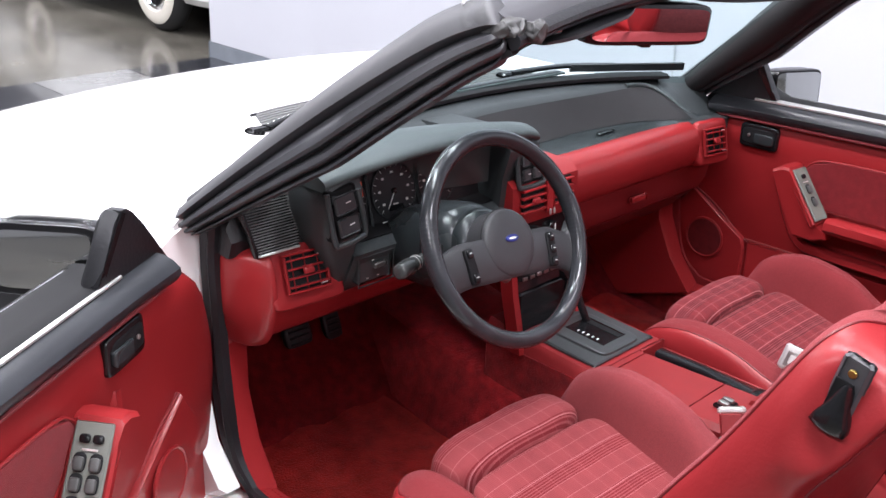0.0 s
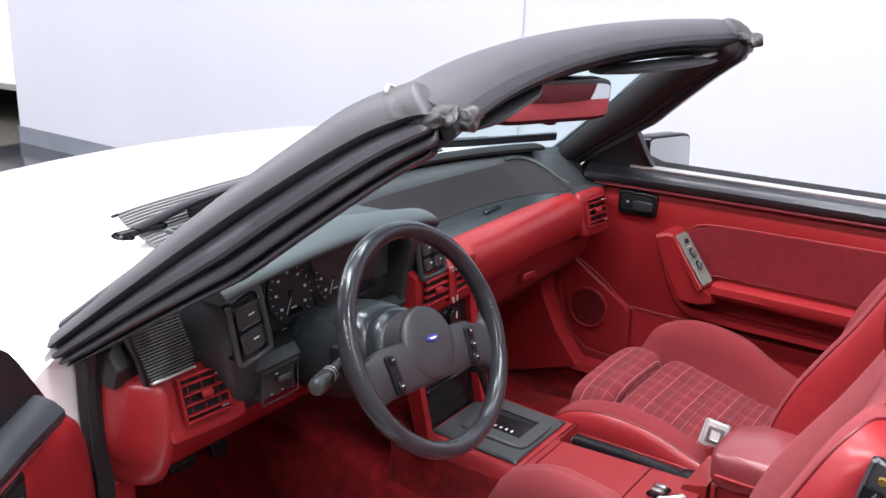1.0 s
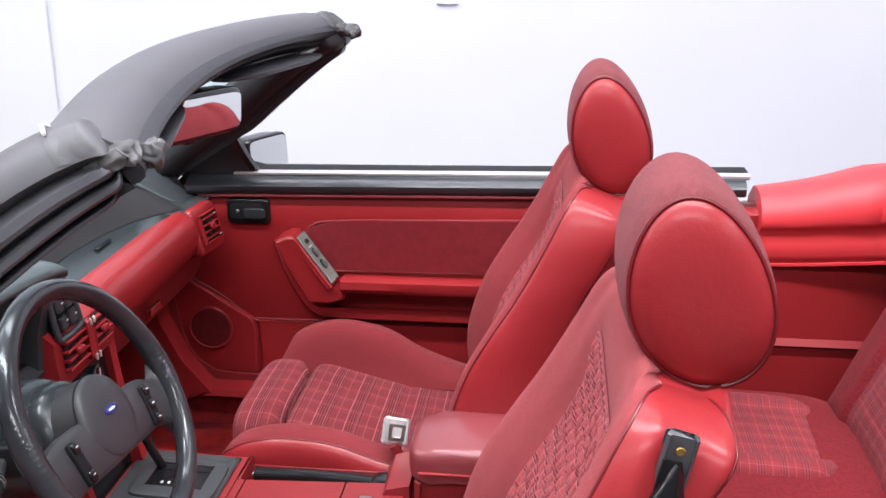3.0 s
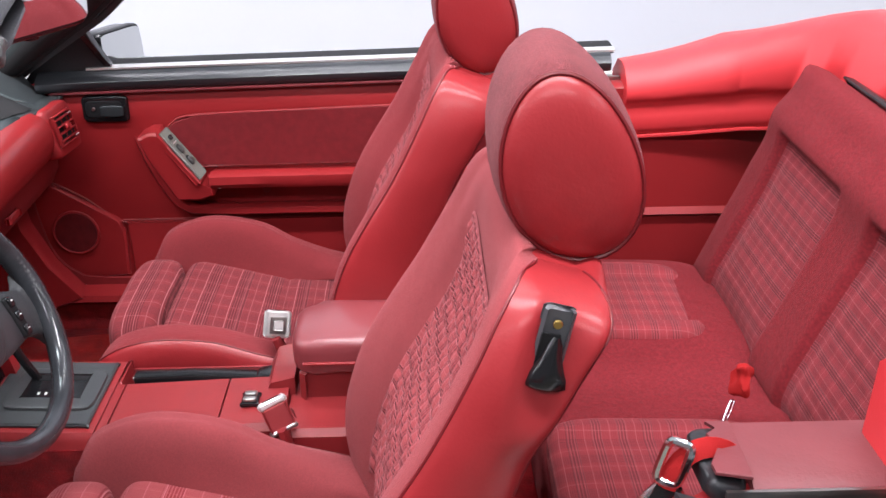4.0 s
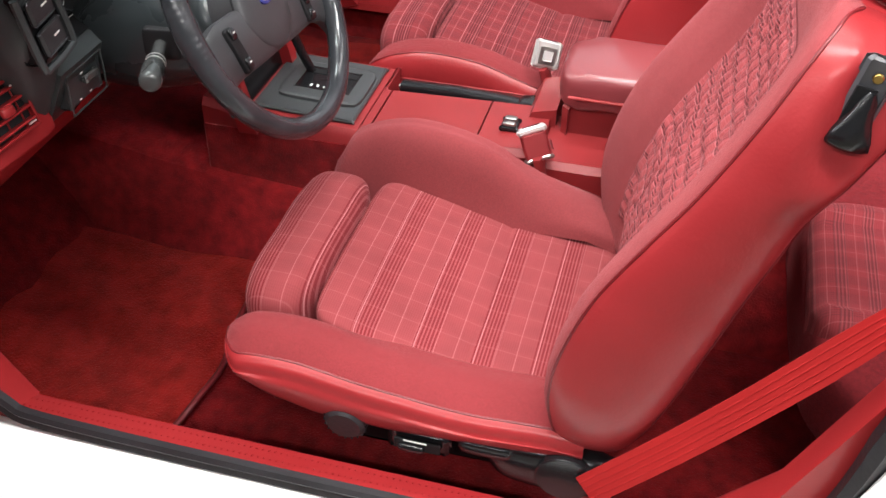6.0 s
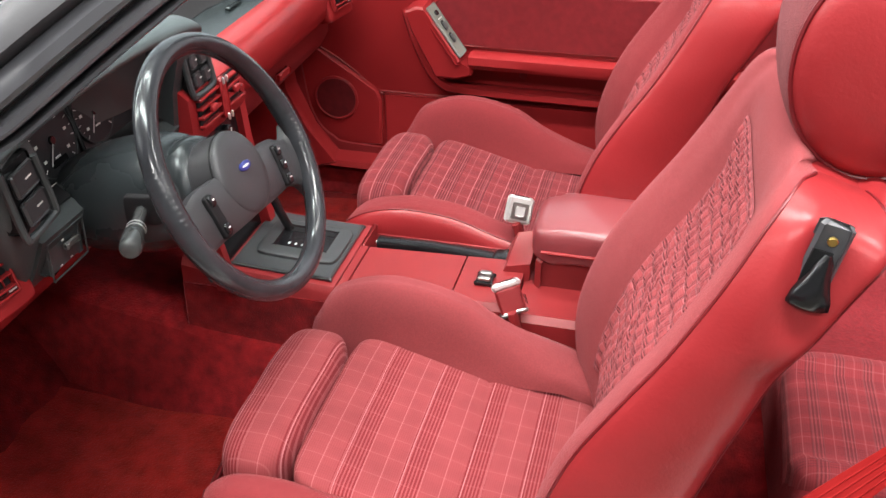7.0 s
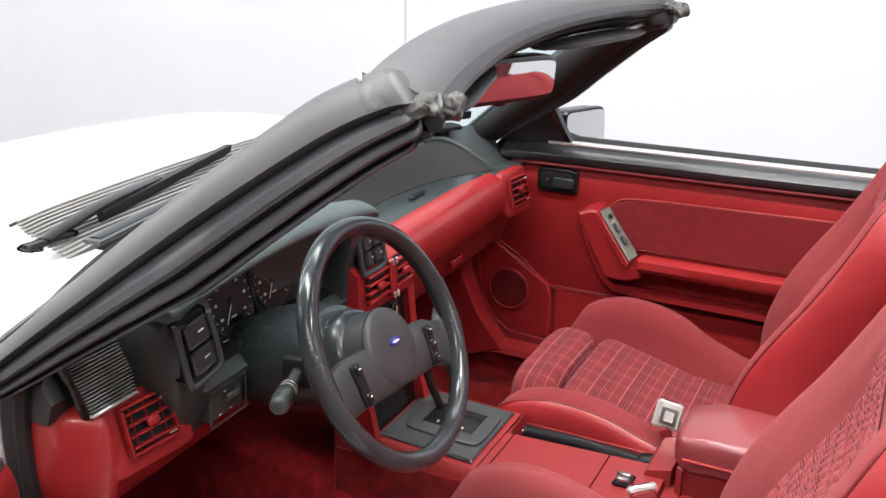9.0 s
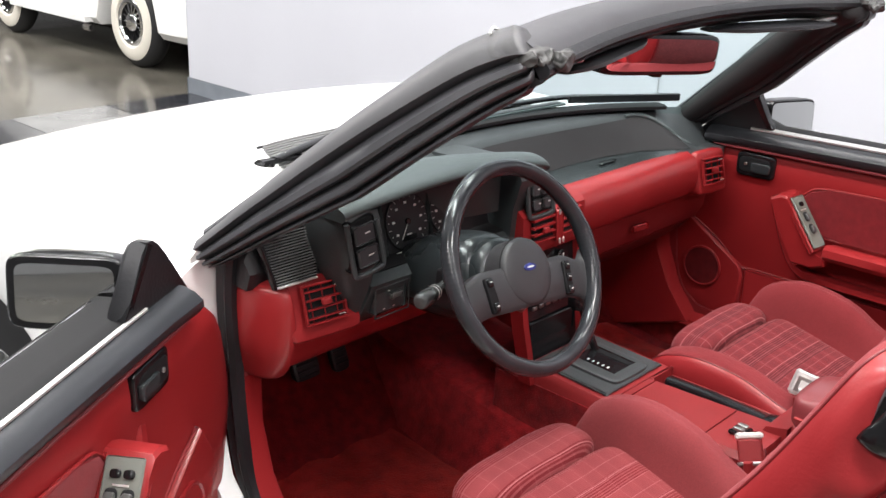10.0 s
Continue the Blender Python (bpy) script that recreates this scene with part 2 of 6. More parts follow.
WHITEWALL = material("cream_whitewall", (0.72, 0.68, 0.60), rough=0.6, vary=0.06)
BELT = material("red_belt_webbing", (0.295, 0.012, 0.012), rough=0.85, spec=0.15, vary=0.1, bump=0.5, grain=500)


def clear_glass(name, tint, gloss):
    m = bpy.data.materials.new(name)
    m.use_nodes = True
    nt = m.node_tree
    nt.nodes.remove(nt.nodes["Principled BSDF"])
    see = nt.nodes.new("ShaderNodeBsdfTransparent")
    see.inputs["Color"].default_value = (*tint, 1)
    shine = nt.nodes.new("ShaderNodeBsdfGlossy")
    shine.inputs["Roughness"].default_value = 0.02
    face = nt.nodes.new("ShaderNodeLayerWeight")
    face.inputs["Blend"].default_value = 0.12
    fres = nt.nodes.new("ShaderNodeMath")
    fres.operation = "MULTIPLY"
    fres.inputs[1].default_value = gloss
    nt.links.new(face.outputs["Facing"], fres.inputs[0])
    mix = nt.nodes.new("ShaderNodeMixShader")
    nt.links.new(fres.outputs[0], mix.inputs[0])
    nt.links.new(see.outputs[0], mix.inputs[1])
    nt.links.new(shine.outputs[0], mix.inputs[2])
    nt.links.new(mix.outputs[0], nt.nodes["Material Output"].inputs["Surface"])
    return m


GLASS = clear_glass("tinted_windscreen_glass", (0.80, 0.93, 0.92), 0.10)


# ---- building helpers ----
def part(name, bm, material, parent=None, label="", smooth=40):
    """Links a bmesh as one mesh object under a thing or a part."""
    bmesh.ops.recalc_face_normals(bm, faces=bm.faces)
    me = bpy.data.meshes.new(name)
    bm.to_mesh(me)
    bm.free()
    me.materials.append(material)
    me.polygons.foreach_set("use_smooth", [True] * len(me.polygons))
    me.set_sharp_from_angle(angle=radians(smooth))
    ob = new(name, me)
    ob.parent = parent
    return tagged(ob, label)


def thing(name, label, category, group="", kind="", at=(0, 0, 0)):
    ob = new(name)
    ob.location = at
    ob.empty_display_size = 0.05
    return tagged(ob, label, category, group, kind)


def strip(bm, rings, close=True, caps=True):
    """Joins rings of points into a skin."""
    vs = [[bm.verts.new(p) for p in r] for r in rings]
    n = len(vs[0])
    for a, b in zip(vs, vs[1:]):
        for i in range(n if close else n - 1):
            j = (i + 1) % n
            bm.faces.new((a[i], a[j], b[j], b[i]))
    if caps and close:
        bm.faces.new(vs[0][::-1])
        bm.faces.new(vs[-1])
    return bm


def loft(rings, close=True, caps=True):
    return strip(bmesh.new(), rings, close, caps)


def curve(points, n):
    """n + 1 points along a smooth curve through the given ones."""
    p = [Vector(q) for q in points]
    if len(p) == 2:
        return [p[0].lerp(p[1], i / n) for i in range(n + 1)]
    out = []
    for i in range(n + 1):
        s = i / n * (len(p) - 1)
        k = min(int(s), len(p) - 2)
        t = s - k
        a, b, c, d = p[max(k - 1, 0)], p[k], p[k + 1], p[min(k + 2, len(p) - 1)]
        out.append(0.5 * (2 * b + (c - a) * t + (2 * a - 5 * b + 4 * c - d) * t * t + (3 * b - a - 3 * c + d) * t**3))
    return out


def sweep(bm, path, section, up=(0, 0, 1), scales=None, caps=True):
    """Carries a closed 2D section (sideways, upward) along a path."""
    rings = []
    path = [Vector(p) for p in path]
    for i, p in enumerate(path):
        way = (path[min(i + 1, len(path) - 1)] - path[max(i - 1, 0)]).normalized()
        side = way.cross(Vector(up)).normalized()
        top = side.cross(way)
        k = scales[i] if scales else 1
        rings.append([p + side * (a * k) + top * (b * k) for a, b in section])
    return strip(bm, rings, True, caps)


def oval(w, h, n=12, e=2.0):
    """A ring of n points, half-width w and half-height h; e above 2 squares it."""
    out = []
    for i in range(n):
        t = 2 * math.pi * (i + 0.5) / n
        c, s = math.cos(t), math.sin(t)
        out.append((w * math.copysign(abs(c) ** (2 / e), c), h * math.copysign(abs(s) ** (2 / e), s)))
    return out


def tube(path, r, n=8, up=(0, 0, 1), w=None):
    return sweep(bmesh.new(), path, oval(w or r, r, n), up)


def soft(centre, half, k=6, n=6, m=None, fn=None, bm=None):
    """A rounded block: larger k, sharper edges. fn bends its local points, m places it."""
    bm = bm or bmesh.new()
    made = {}
    for axis in range(3):
        for side in (-1, 1):
            grid = []
            for i in range(n + 1):
                row = []
                for j in range(n + 1):
                    q = [0, 0, 0]
                    q[axis] = side
                    q[(axis + 1) % 3] = math.sin((2 * i / n - 1) * math.pi / 2 * 0.999) if n > 3 else 2 * i / n - 1
                    q[(axis + 2) % 3] = math.sin((2 * j / n - 1) * math.pi / 2 * 0.999) if n > 3 else 2 * j / n - 1
                    r = sum(abs(c) ** k for c in q) ** (1 / k)
                    p = Vector(c / r * h for c, h in zip(q, half))
                    if fn:
                        p = fn(p)
                    p = p + Vector(centre)
                    if m:
                        p = m @ p
                    key = tuple(round(c, 5) for c in p)
                    if key not in made:
                        made[key] = bm.verts.new(p)
                    row.append(made[key])
                grid.append(row)
            for i in range(n):
                for j in range(n):
                    f = (grid[i][j], grid[i + 1][j], grid[i + 1][j + 1], grid[i][j + 1])
                    if len(set(f)) == 4 and not bm.faces.get(f):
                        bm.faces.new(f)
    return bm


def block(centre, size, bevel=0.004, m=None, bm=None):
    """A box with chamfered edges."""
    bm = bm or bmesh.new()
    x, y, z = (s / 2 for s in size)
    b = min(bevel, x * 0.9, y * 0.9, z * 0.9)
    rings = []
    for zz, inset in ((-z, b), (-z + b, 0), (z - b, 0), (z, b)):
        ring = []
        for sx, sy in ((-1, -1), (1, -1), (1, 1), (-1, 1)):
            a, c = (x - inset) * sx, (y - inset) * sy
            bb = b * 0.9
            first, second = ((a, c - sy * bb), (a - sx * bb, c))
            ring += [first, second] if sx == sy * -1 else [second, first]
        rings.append([Vector((p[0], p[1], zz)) + Vector(centre) for p in ring])
    if m:
        rings = [[m @ p for p in r] for r in rings]
    return strip(bm, rings)


def slab(outline, thick, place, bm=None, bevel=0.0):
    """A flat plate: 2D outline, thickness along the local normal; place turns (a, b, c) into a point."""
    bm = bm or bmesh.new()
    ca = sum(p[0] for p in outline) / len(outline)
    cb = sum(p[1] for p in outline) / len(outline)

    def ring(c, inset):
        out = []
        for a, b in outline:
            d = math.hypot(a - ca, b - cb) or 1
            k = max(0, 1 - inset / d)
            out.append(Vector(place(ca + (a - ca) * k, cb + (b - cb) * k, c)))
        return out

    rings = [ring(0, 0), ring(thick - bevel, 0)] + ([ring(thick, bevel)] if bevel else [])
    return strip(bm, rings)


def mirrored(bm):
    for v in bm.verts:
        v.co.x = -v.co.x
    bmesh.ops.reverse_faces(bm, faces=bm.faces)
    return bm


def disc(centre, r, thick, axis, n=20, bevel=0.002, bm=None):
    """A round button or plate along an axis."""
    bm = bm or bmesh.new()
    z = Vector(axis).normalized()
    x = z.orthogonal().normalized()
    y = z.cross(x)
    c = Vector(centre)
    rings = []
    for h, rr in ((0, r), (thick - bevel, r), (thick, r - bevel)):
        rings.append([c + z * h + (x * math.cos(2 * math.pi * i / n) + y * math.sin(2 * math.pi * i / n)) * rr for i in range(n)])
    return strip(bm, rings)


# ---- showroom ----
def room():
    floor = part("floor", block((1.0, 3.0, -0.06), (20, 26, 0.12), 0.001), CONCRETE, None)
    tagged(floor, "polished grey concrete showroom floor with worn patches", "floor", kind="structure")
    tile = 0.61
    meshes = {}
    for i in range(-9, 4):
        for j in range(0, 8):
            x0, y0 = 2.16 - (4 - i) * tile, 4.84 - (j + 1) * tile
            shade = (i + j) % 2
            if shade not in meshes:
                ob = part("floor_tile", block((0, 0, 0), (tile - 0.004, tile - 0.004, 0.008), 0.0015), TILE_DARK if shade else TILE_PALE, floor)
                meshes[shade] = ob.data
            else:
                ob = new("floor_tile", meshes[shade])
                ob.parent = floor
            ob.location = (x0 + tile / 2, y0 + tile / 2, 0.004)

    def wall(name, c, s, label):
        tagged(part(name, block(c, s, 0.003), GREYWALL if "grey" in label else WALL), label, "wall", kind="structure")

    wall("wall_side", (2.24, -0.99, 2.1), (0.14, 11.7, 4.2), "smooth white painted partition wall beside the car")
    wall("wall_far", (1.0, 16.0, 2.1), (20, 0.2, 4.2), "plain grey far showroom wall")
    wall("wall_rear", (1.0, -9.9, 2.1), (20, 0.2, 4.2), "plain grey rear showroom wall")
    wall("wall_outer", (-8.9, 3.0, 2.1), (0.2, 25.6, 4.2), "plain grey showroom wall")
    wall("wall_beyond", (10.9, 3.0, 2.1), (0.2, 25.6, 4.2), "plain grey showroom wall beyond the partition")
    tagged(part("ceiling", block((1.0, 3.0, 4.3), (20, 26, 0.2), 0.002), CEIL), "plain grey showroom ceiling", "ceiling", kind="structure")
    base = part("baseboard", block((2.163, -0.99, 0.055), (0.012, 11.7, 0.11), 0.003), BASE)
    tagged(base, "grey vinyl baseboard along the partition", "baseboard", kind="structure")
    part("end_cap", block((2.24, 4.866, 0.055), (0.16, 0.012, 0.11), 0.003), BASE, base)
    seam = part("trim_seam", block((2.1685, 1.316, 2.15), (0.003, 0.006, 4.0), 0.001), SEAM)
    tagged(seam, "thin vertical panel joint in the white wall", "trim", kind="structure")
    ledge = part("wall_bracket", block((2.166, -0.166, 1.146), (0.010, 0.075, 0.004), 0.001), SEAM)
    tagged(ledge, "small white bracket fixed to the wall", "bracket")


room()

# ---- the convertible: shell ----
car = thing("convertible_car", "white convertible with its roof down, red interior and open driver's door", "car")


def skin(fn, nu, nv, thick, material, name, parent, label=""):
    """A sheet over a grid u, v in 0..1 with a real thickness."""
    bm = bmesh.new()
    top = [[Vector(fn(i / nu, j / nv)) for j in range(nv + 1)] for i in range(nu + 1)]
    a = [[bm.verts.new(p) for p in r] for r in top]
    b = [[bm.verts.new(p - Vector((0, 0, thick))) for p in r] for r in top]
    for i in range(nu):
        for j in range(nv):
            bm.faces.new((a[i][j], a[i + 1][j], a[i + 1][j + 1], a[i][j + 1]))
            bm.faces.new((b[i][j + 1], b[i + 1][j + 1], b[i + 1][j], b[i][j]))
    for i in range(nu):
        bm.faces.new((a[i + 1][0], a[i][0], b[i][0], b[i + 1][0]))
        bm.faces.new((a[i][nv], a[i + 1][nv], b[i + 1][nv], b[i][nv]))
    for j in range(nv):
        bm.faces.new((a[0][j], a[0][j + 1], b[0][j + 1], b[0][j]))
        bm.faces.new((a[nu][j + 1], a[nu][j], b[nu][j], b[nu][j + 1]))
    return part(name, bm, material, parent, label)


def hood_z(x, y):
    """Height of the bonnet and wings."""
    return 0.905 - 0.26 * max(0.0, y - 0.9) ** 2 - 0.038 * (abs(x) / 0.70) ** 2


skin(lambda u, v: ((2 * u - 1) * 0.68, 0.70 + v * 1.13, hood_z((2 * u - 1) * 0.68, 0.70 + v * 1.13)), 24, 24, 0.02, PAINT, "hood", car, "glossy white bonnet")
for s in (-1, 1):
    def wing(u, v, s=s):
        y = 0.37 + v * 1.41
        a = u * math.pi / 2
        x = 0.684 + 0.15 * math.sin(a)
        z = hood_z(0.684, y) - 0.13 * (1 - math.cos(a))
        return (s * x, y, z)
    bm = bmesh.new()
    rings = []
    for i in range(49):
        y = 0.37 + i / 48 * 1.41
        top = [Vector(wing(j / 8, i / 48)) for j in range(9)]
        arch = math.sqrt(max(0.0, 0.345 ** 2 - (y - 0.98) ** 2)) + 0.30 if abs(y - 0.98) < 0.345 else 0.24
        low = [Vector((s * 0.855, y, max(0.60, arch + 0.03))), Vector((s * 0.848, y, max(0.24, arch))), Vector((s * 0.80, y, max(0.22, arch))), Vector((s * 0.684, y, 0.70))]
        rings.append(top + low)
    strip(bm, rings)
    part("fender", bm, PAINT, car, "white front wing")

# side of the cowl that fills the gap between bonnet, wing and pillar
for s in (-1, 1):
    skin(lambda u, v, s=s: (s * (0.36 + 0.324 * u), 0.36 + v * 0.338 + (1 - u) * 0.16 * (1 - v), hood_z(0.36 + 0.324 * u, 0.7)), 8, 6, 0.02, PAINT, "cowl_side", car)

# louvred cowl panel with its slats
cowl = thing("cowl_panel", "black louvred plastic cowl panel below the windscreen", "cowl")


def cowl_front(x):
    """Front edge of the louvres, bowed a little towards the bonnet."""
    return 0.728 - 0.10 * x * x - 0.12 * max(0.0, abs(x) - 0.30)


part("panel_tray", slab([(-0.385, 0.690), (-0.20, 0.716), (0, 0.722), (0.20, 0.716), (0.385, 0.690), (0.44, 0.50), (-0.44, 0.50)], 0.010, lambda a, b, c: (a, b, 0.880 + c)), FACE, cowl)
for i in range(14):
    back = i * 0.0150
    half = 0.362 + 0.085 * (i / 13) ** 0.8
    xs_slat = [half * (2 * k / 16 - 1) for k in range(17)]
    bm = loft([[(x, cowl_front(x * 0.36 / half) - back + a, 0.914 + b * k) for a, b in ((-0.0030, 0.000), (0.0024, 0.0008), (0.0030, -0.006), (-0.0022, -0.008))] for x in xs_slat for k in [1.0 if abs(x) < half * 0.95 else 0.4]])
    part("slat", bm, RIBBED, cowl)
part("edge_lip", sweep(bmesh.new(), [(x, cowl_front(x) + 0.008, 0.909) for x in [-0.372 + k * 0.744 / 16 for k in range(17)]], oval(0.0045, 0.003, 8)), BLACK, cowl)

def wiper(label, pivot, tip, blade_a, blade_b):
    w = thing("windscreen_wiper", label, "wiper", "wipers")
    part("pivot", disc(Vector(pivot) + Vector((0.004, 0.006, 0.016)), 0.009, 0.010, (0, 0, 1), 16), BLACK, w)
    mid = [(p + q) / 2 for p, q in zip(pivot, tip)]
    mid[2] += 0.022
    part("arm_head", block(Vector(pivot) + Vector((0.030, 0.010, 0.024)), (0.105, 0.030, 0.011), 0.004), BLACK, w)
    part("arm", sweep(bmesh.new(), curve([Vector(pivot) + Vector((0.02, 0.008, 0.026)), mid, tip], 10), oval(0.013, 0.005, 8, 4)), BLACK, w)
    part("blade", sweep(bmesh.new(), [Vector(blade_a).lerp(Vector(blade_b), i / 8) for i in range(9)], [(-0.003, -0.012), (0.003, -0.012), (0.007, 0.006), (-0.007, 0.006)]), RUBBER, w)


wiper("black windscreen wiper parked on the cowl louvres", (-0.455, 0.562, 0.900), (-0.10, 0.635, 0.935), (-0.30, 0.585, 0.928), (0.16, 0.668, 0.934))
wiper("black windscreen wiper parked against the glass", (0.30, 0.60, 0.900), (0.56, 0.475, 0.938), (0.44, 0.525, 0.940), (0.69, 0.360, 0.942))

# ---- windscreen frame ----
frame_thing = thing("windscreen_surround", "windscreen surround trimmed in worn black vinyl with rubber seals", "windscreen surround")
PILLAR = [(0.742, 0.365, 0.880), (0.700, 0.245, 0.985), (0.645, 0.115, 1.095), (0.585, -0.025, 1.200), (0.556, -0.095, 1.238), (0.549, -0.130, 1.246)]


def header_at(x):
    k = 1 - (x / 0.55) ** 2
    return Vector((x, 0.000 - 0.26 * x * x + 0.030 * x, 1.238 + 0.016 * k + 0.008 * x))


def pillar_section(kind):
    """Closed outline: (inward, upward) from the pillar's line."""
    return {
        "vinyl": [(-0.010, -0.016), (-0.028, -0.008), (-0.026, 0.000), (-0.012, 0.012), (0.004, 0.017), (0.020, 0.017), (0.026, 0.010), (0.020, -0.014)],
        "vinyl_top": [(-0.010, -0.016), (-0.029, -0.008), (-0.027, 0.006), (-0.012, 0.028), (0.004, 0.036), (0.020, 0.036), (0.028, 0.021), (0.020, -0.014)],
        "channel": [(-0.010, -0.050), (-0.014, -0.018), (0.030, -0.016), (0.044, -0.040), (0.036, -0.066), (0.010, -0.066)],
        "upper_seal": [(-0.028, -0.042), (-0.027, -0.031), (-0.013, -0.017), (0.004, -0.017), (0.004, -0.047), (-0.024, -0.047)],
        "middle_seal": [(-0.021, -0.066), (-0.021, -0.059), (-0.009, -0.049), (0.006, -0.049), (0.006, -0.069), (-0.018, -0.069)],
        "lower_seal": [(-0.009, -0.080), (-0.009, -0.076), (0.000, -0.069), (0.012, -0.069), (0.012, -0.080)],
        "inner": [(0.012, -0.056), (0.020, -0.020), (0.030, 0.010), (0.046, 0.014), (0.056, 0.004), (0.060, -0.020), (0.054, -0.042), (0.038, -0.056), (0.022, -0.060)],
    }[kind]


def along_pillar(s, section, shift=(0, 0), n=18, grow=None, lo=0.0, hi=1.0, nose=True, late=None):
    rings = []
    pts = curve(PILLAR, n)
    pts = [pts[i] for i in range(n + 1) if lo <= i / n <= hi]
    way = (Vector(PILLAR[-1]) - Vector(PILLAR[0])).normalized()
    inward = Vector((-1, 0, 0)) - way * Vector((-1, 0, 0)).dot(way)
    inward.normalize()
    top = inward.cross(way).normalized()
    if top.z < 0:
        top = -top
    for i, p in enumerate(pts):
        j = min(1.0, (len(pts) - 1 - i) / (0.11 * n))
        k = 0.12 + 0.88 * math.sqrt(1 - (1 - j) ** 2) if nose else 1.0
        u = i / n + lo
        dip = min(1.0, 0.46 + u * 1.5) * (1 - 0.38 * max(0.0, u - 0.40) / 0.60)
        out = [(a + shift[0], (b + shift[1]) * (dip if b + shift[1] < 0 else 1)) for a, b in section]
        if late:
            f = max(0.0, min(1.0, (u - 0.10) / 0.52))
            out = [(p0 + (q0 - p0) * f, p1 + (q1 - p1) * f) for (p0, p1), (q0, q1) in zip(out, late)]
        if grow:
            g = grow(i / n)
            ca, cb = sum(a for a, b in out) / len(out), sum(b for a, b in out) / len(out)
            out = [(ca + (a - ca) * g, 0.020 + (b - 0.020) * g) for a, b in out]
        rings.append([p + inward * a * k + top * b * k for a, b in out])
    bm = loft(rings)
    return bm if s > 0 else mirrored(bm)


for s in (-1, 1):
    part("pillar_cover", along_pillar(s, pillar_section("vinyl"), (0, 0), 36, late=pillar_section("vinyl_top")), TOPVINYL, frame_thing)
    part("pillar_channel", along_pillar(s, pillar_section("channel"), (0, 0), 36, None, 0.0, 0.95), CHARCOAL, frame_thing)
    part("pillar_seal", along_pillar(s, pillar_section("upper_seal"), (0, 0), 36, None, 0.0, 0.97), SATINBLACK, frame_thing, "ribbed rubber roof seal")
    part("pillar_seal", along_pillar(s, pillar_section("middle_seal"), (0, 0), 36, None, 0.0, 0.95), SATINBLACK, frame_thing, "ribbed rubber roof seal")
    part("pillar_seal", along_pillar(s, pillar_section("lower_seal"), (0, 0), 36, None, 0.0, 0.91), SATINBLACK, frame_thing, "ribbed rubber roof seal")
    part("pillar_trim", along_pillar(s, pillar_section("inner"), (0.004, 0.0), 36, None, 0.0, 0.95), CHARCOAL, frame_thing, "charcoal moulded pillar trim")
    part("pillar_moulding", along_pillar(s, [(0.012, 0.010), (0.010, 0.022), (0.016, 0.028), (0.032, 0.028), (0.040, 0.022), (0.036, 0.010)], (0, 0), 18, lambda t: max(0.05, 1 - t / 0.50), 0.0, 0.50), SATINBLACK, frame_thing, "dark outer windscreen moulding")
    # corner block of the roof seal
    bm = along_pillar(s, [(a * 1.01, b * 1.01) for a, b in pillar_section("vinyl_top")], (0, 0), 110, None, 0.74, 1.0)
    for v in bm.verts:
        v.co += 0.0022 * Vector((noise.noise(v.co * 65), noise.noise(v.co * 40 + Vector((5, 2, 1))), noise.noise(v.co * 50 + Vector((1, 9, 4))))) + 0.0012 * Vector((0, noise.noise(v.co * 130), noise.noise(v.co * 120 + Vector((2, 2, 2)))))
    part("corner_cover", bm, SCUFF_VINYL, frame_thing, "creased scuffed vinyl corner", 70)

    def lump_of(p, seed):
        q = p + Vector((seed, 0, seed))
        return p + 0.009 * Vector((noise.noise(q * 48), noise.noise(q * 52 + Vector((5, 2, 1))), noise.noise(q * 44 + Vector((1, 9, 4))))) + 0.003 * Vector((noise.noise(q * 150), noise.noise(q * 140), noise.noise(q * 130)))
    part("corner_block", soft((s * 0.552, -0.132, 1.236), (0.023, 0.027, 0.012), 2.6, 26, None, lambda p: lump_of(p, s * 1.3)), SCUFF, frame_thing, "scuffed grey rubber corner block", 75)
    part("corner_end", soft((s * 0.526, -0.160, 1.236), (0.014, 0.016, 0.013), 2.8, 24, None, lambda p: lump_of(p, s * 3.1 + 1)), SCUFF, frame_thing, "scuffed grey rubber end plug", 75)
    part("corner_clip", along_pillar(s, [(-0.016, 0.029), (0.004, 0.0395), (0.028, 0.036), (0.028, 0.039), (0.004, 0.043), (-0.016, 0.032)], (0, 0), 90, None, 0.760, 0.778, False), SATIN, frame_thing, "bright metal corner clip")

xs = [-0.56 + i * 1.12 / 28 for i in range(29)]


def header(section):
    return loft([[header_at(x) + Vector((0, a, b)) for a, b in section] for x in xs])


part("header_cover", header([(0.048, -0.014), (0.050, 0.006), (0.036, 0.020), (0.010, 0.026), (-0.024, 0.025), (-0.046, 0.015), (-0.056, -0.004), (0.0, -0.018)]), TOPVINYL, frame_thing, "worn black vinyl header cover")
part("header_seal", header([(a - 0.052, b - 0.010) for a, b in oval(0.016, 0.012, 10)]), RUBBER, frame_thing)
part("header_trim", header([(0.05, -0.018), (0.0, -0.020), (-0.045, -0.012), (-0.055, -0.026), (-0.03, -0.040), (0.035, -0.036)]), CHARCOAL, frame_thing)


def glass_base(x):
    k = 1 - (x / 0.70) ** 2
    return Vector((x, 0.345 + 0.17 * k, 0.893 + 0.025 * k))


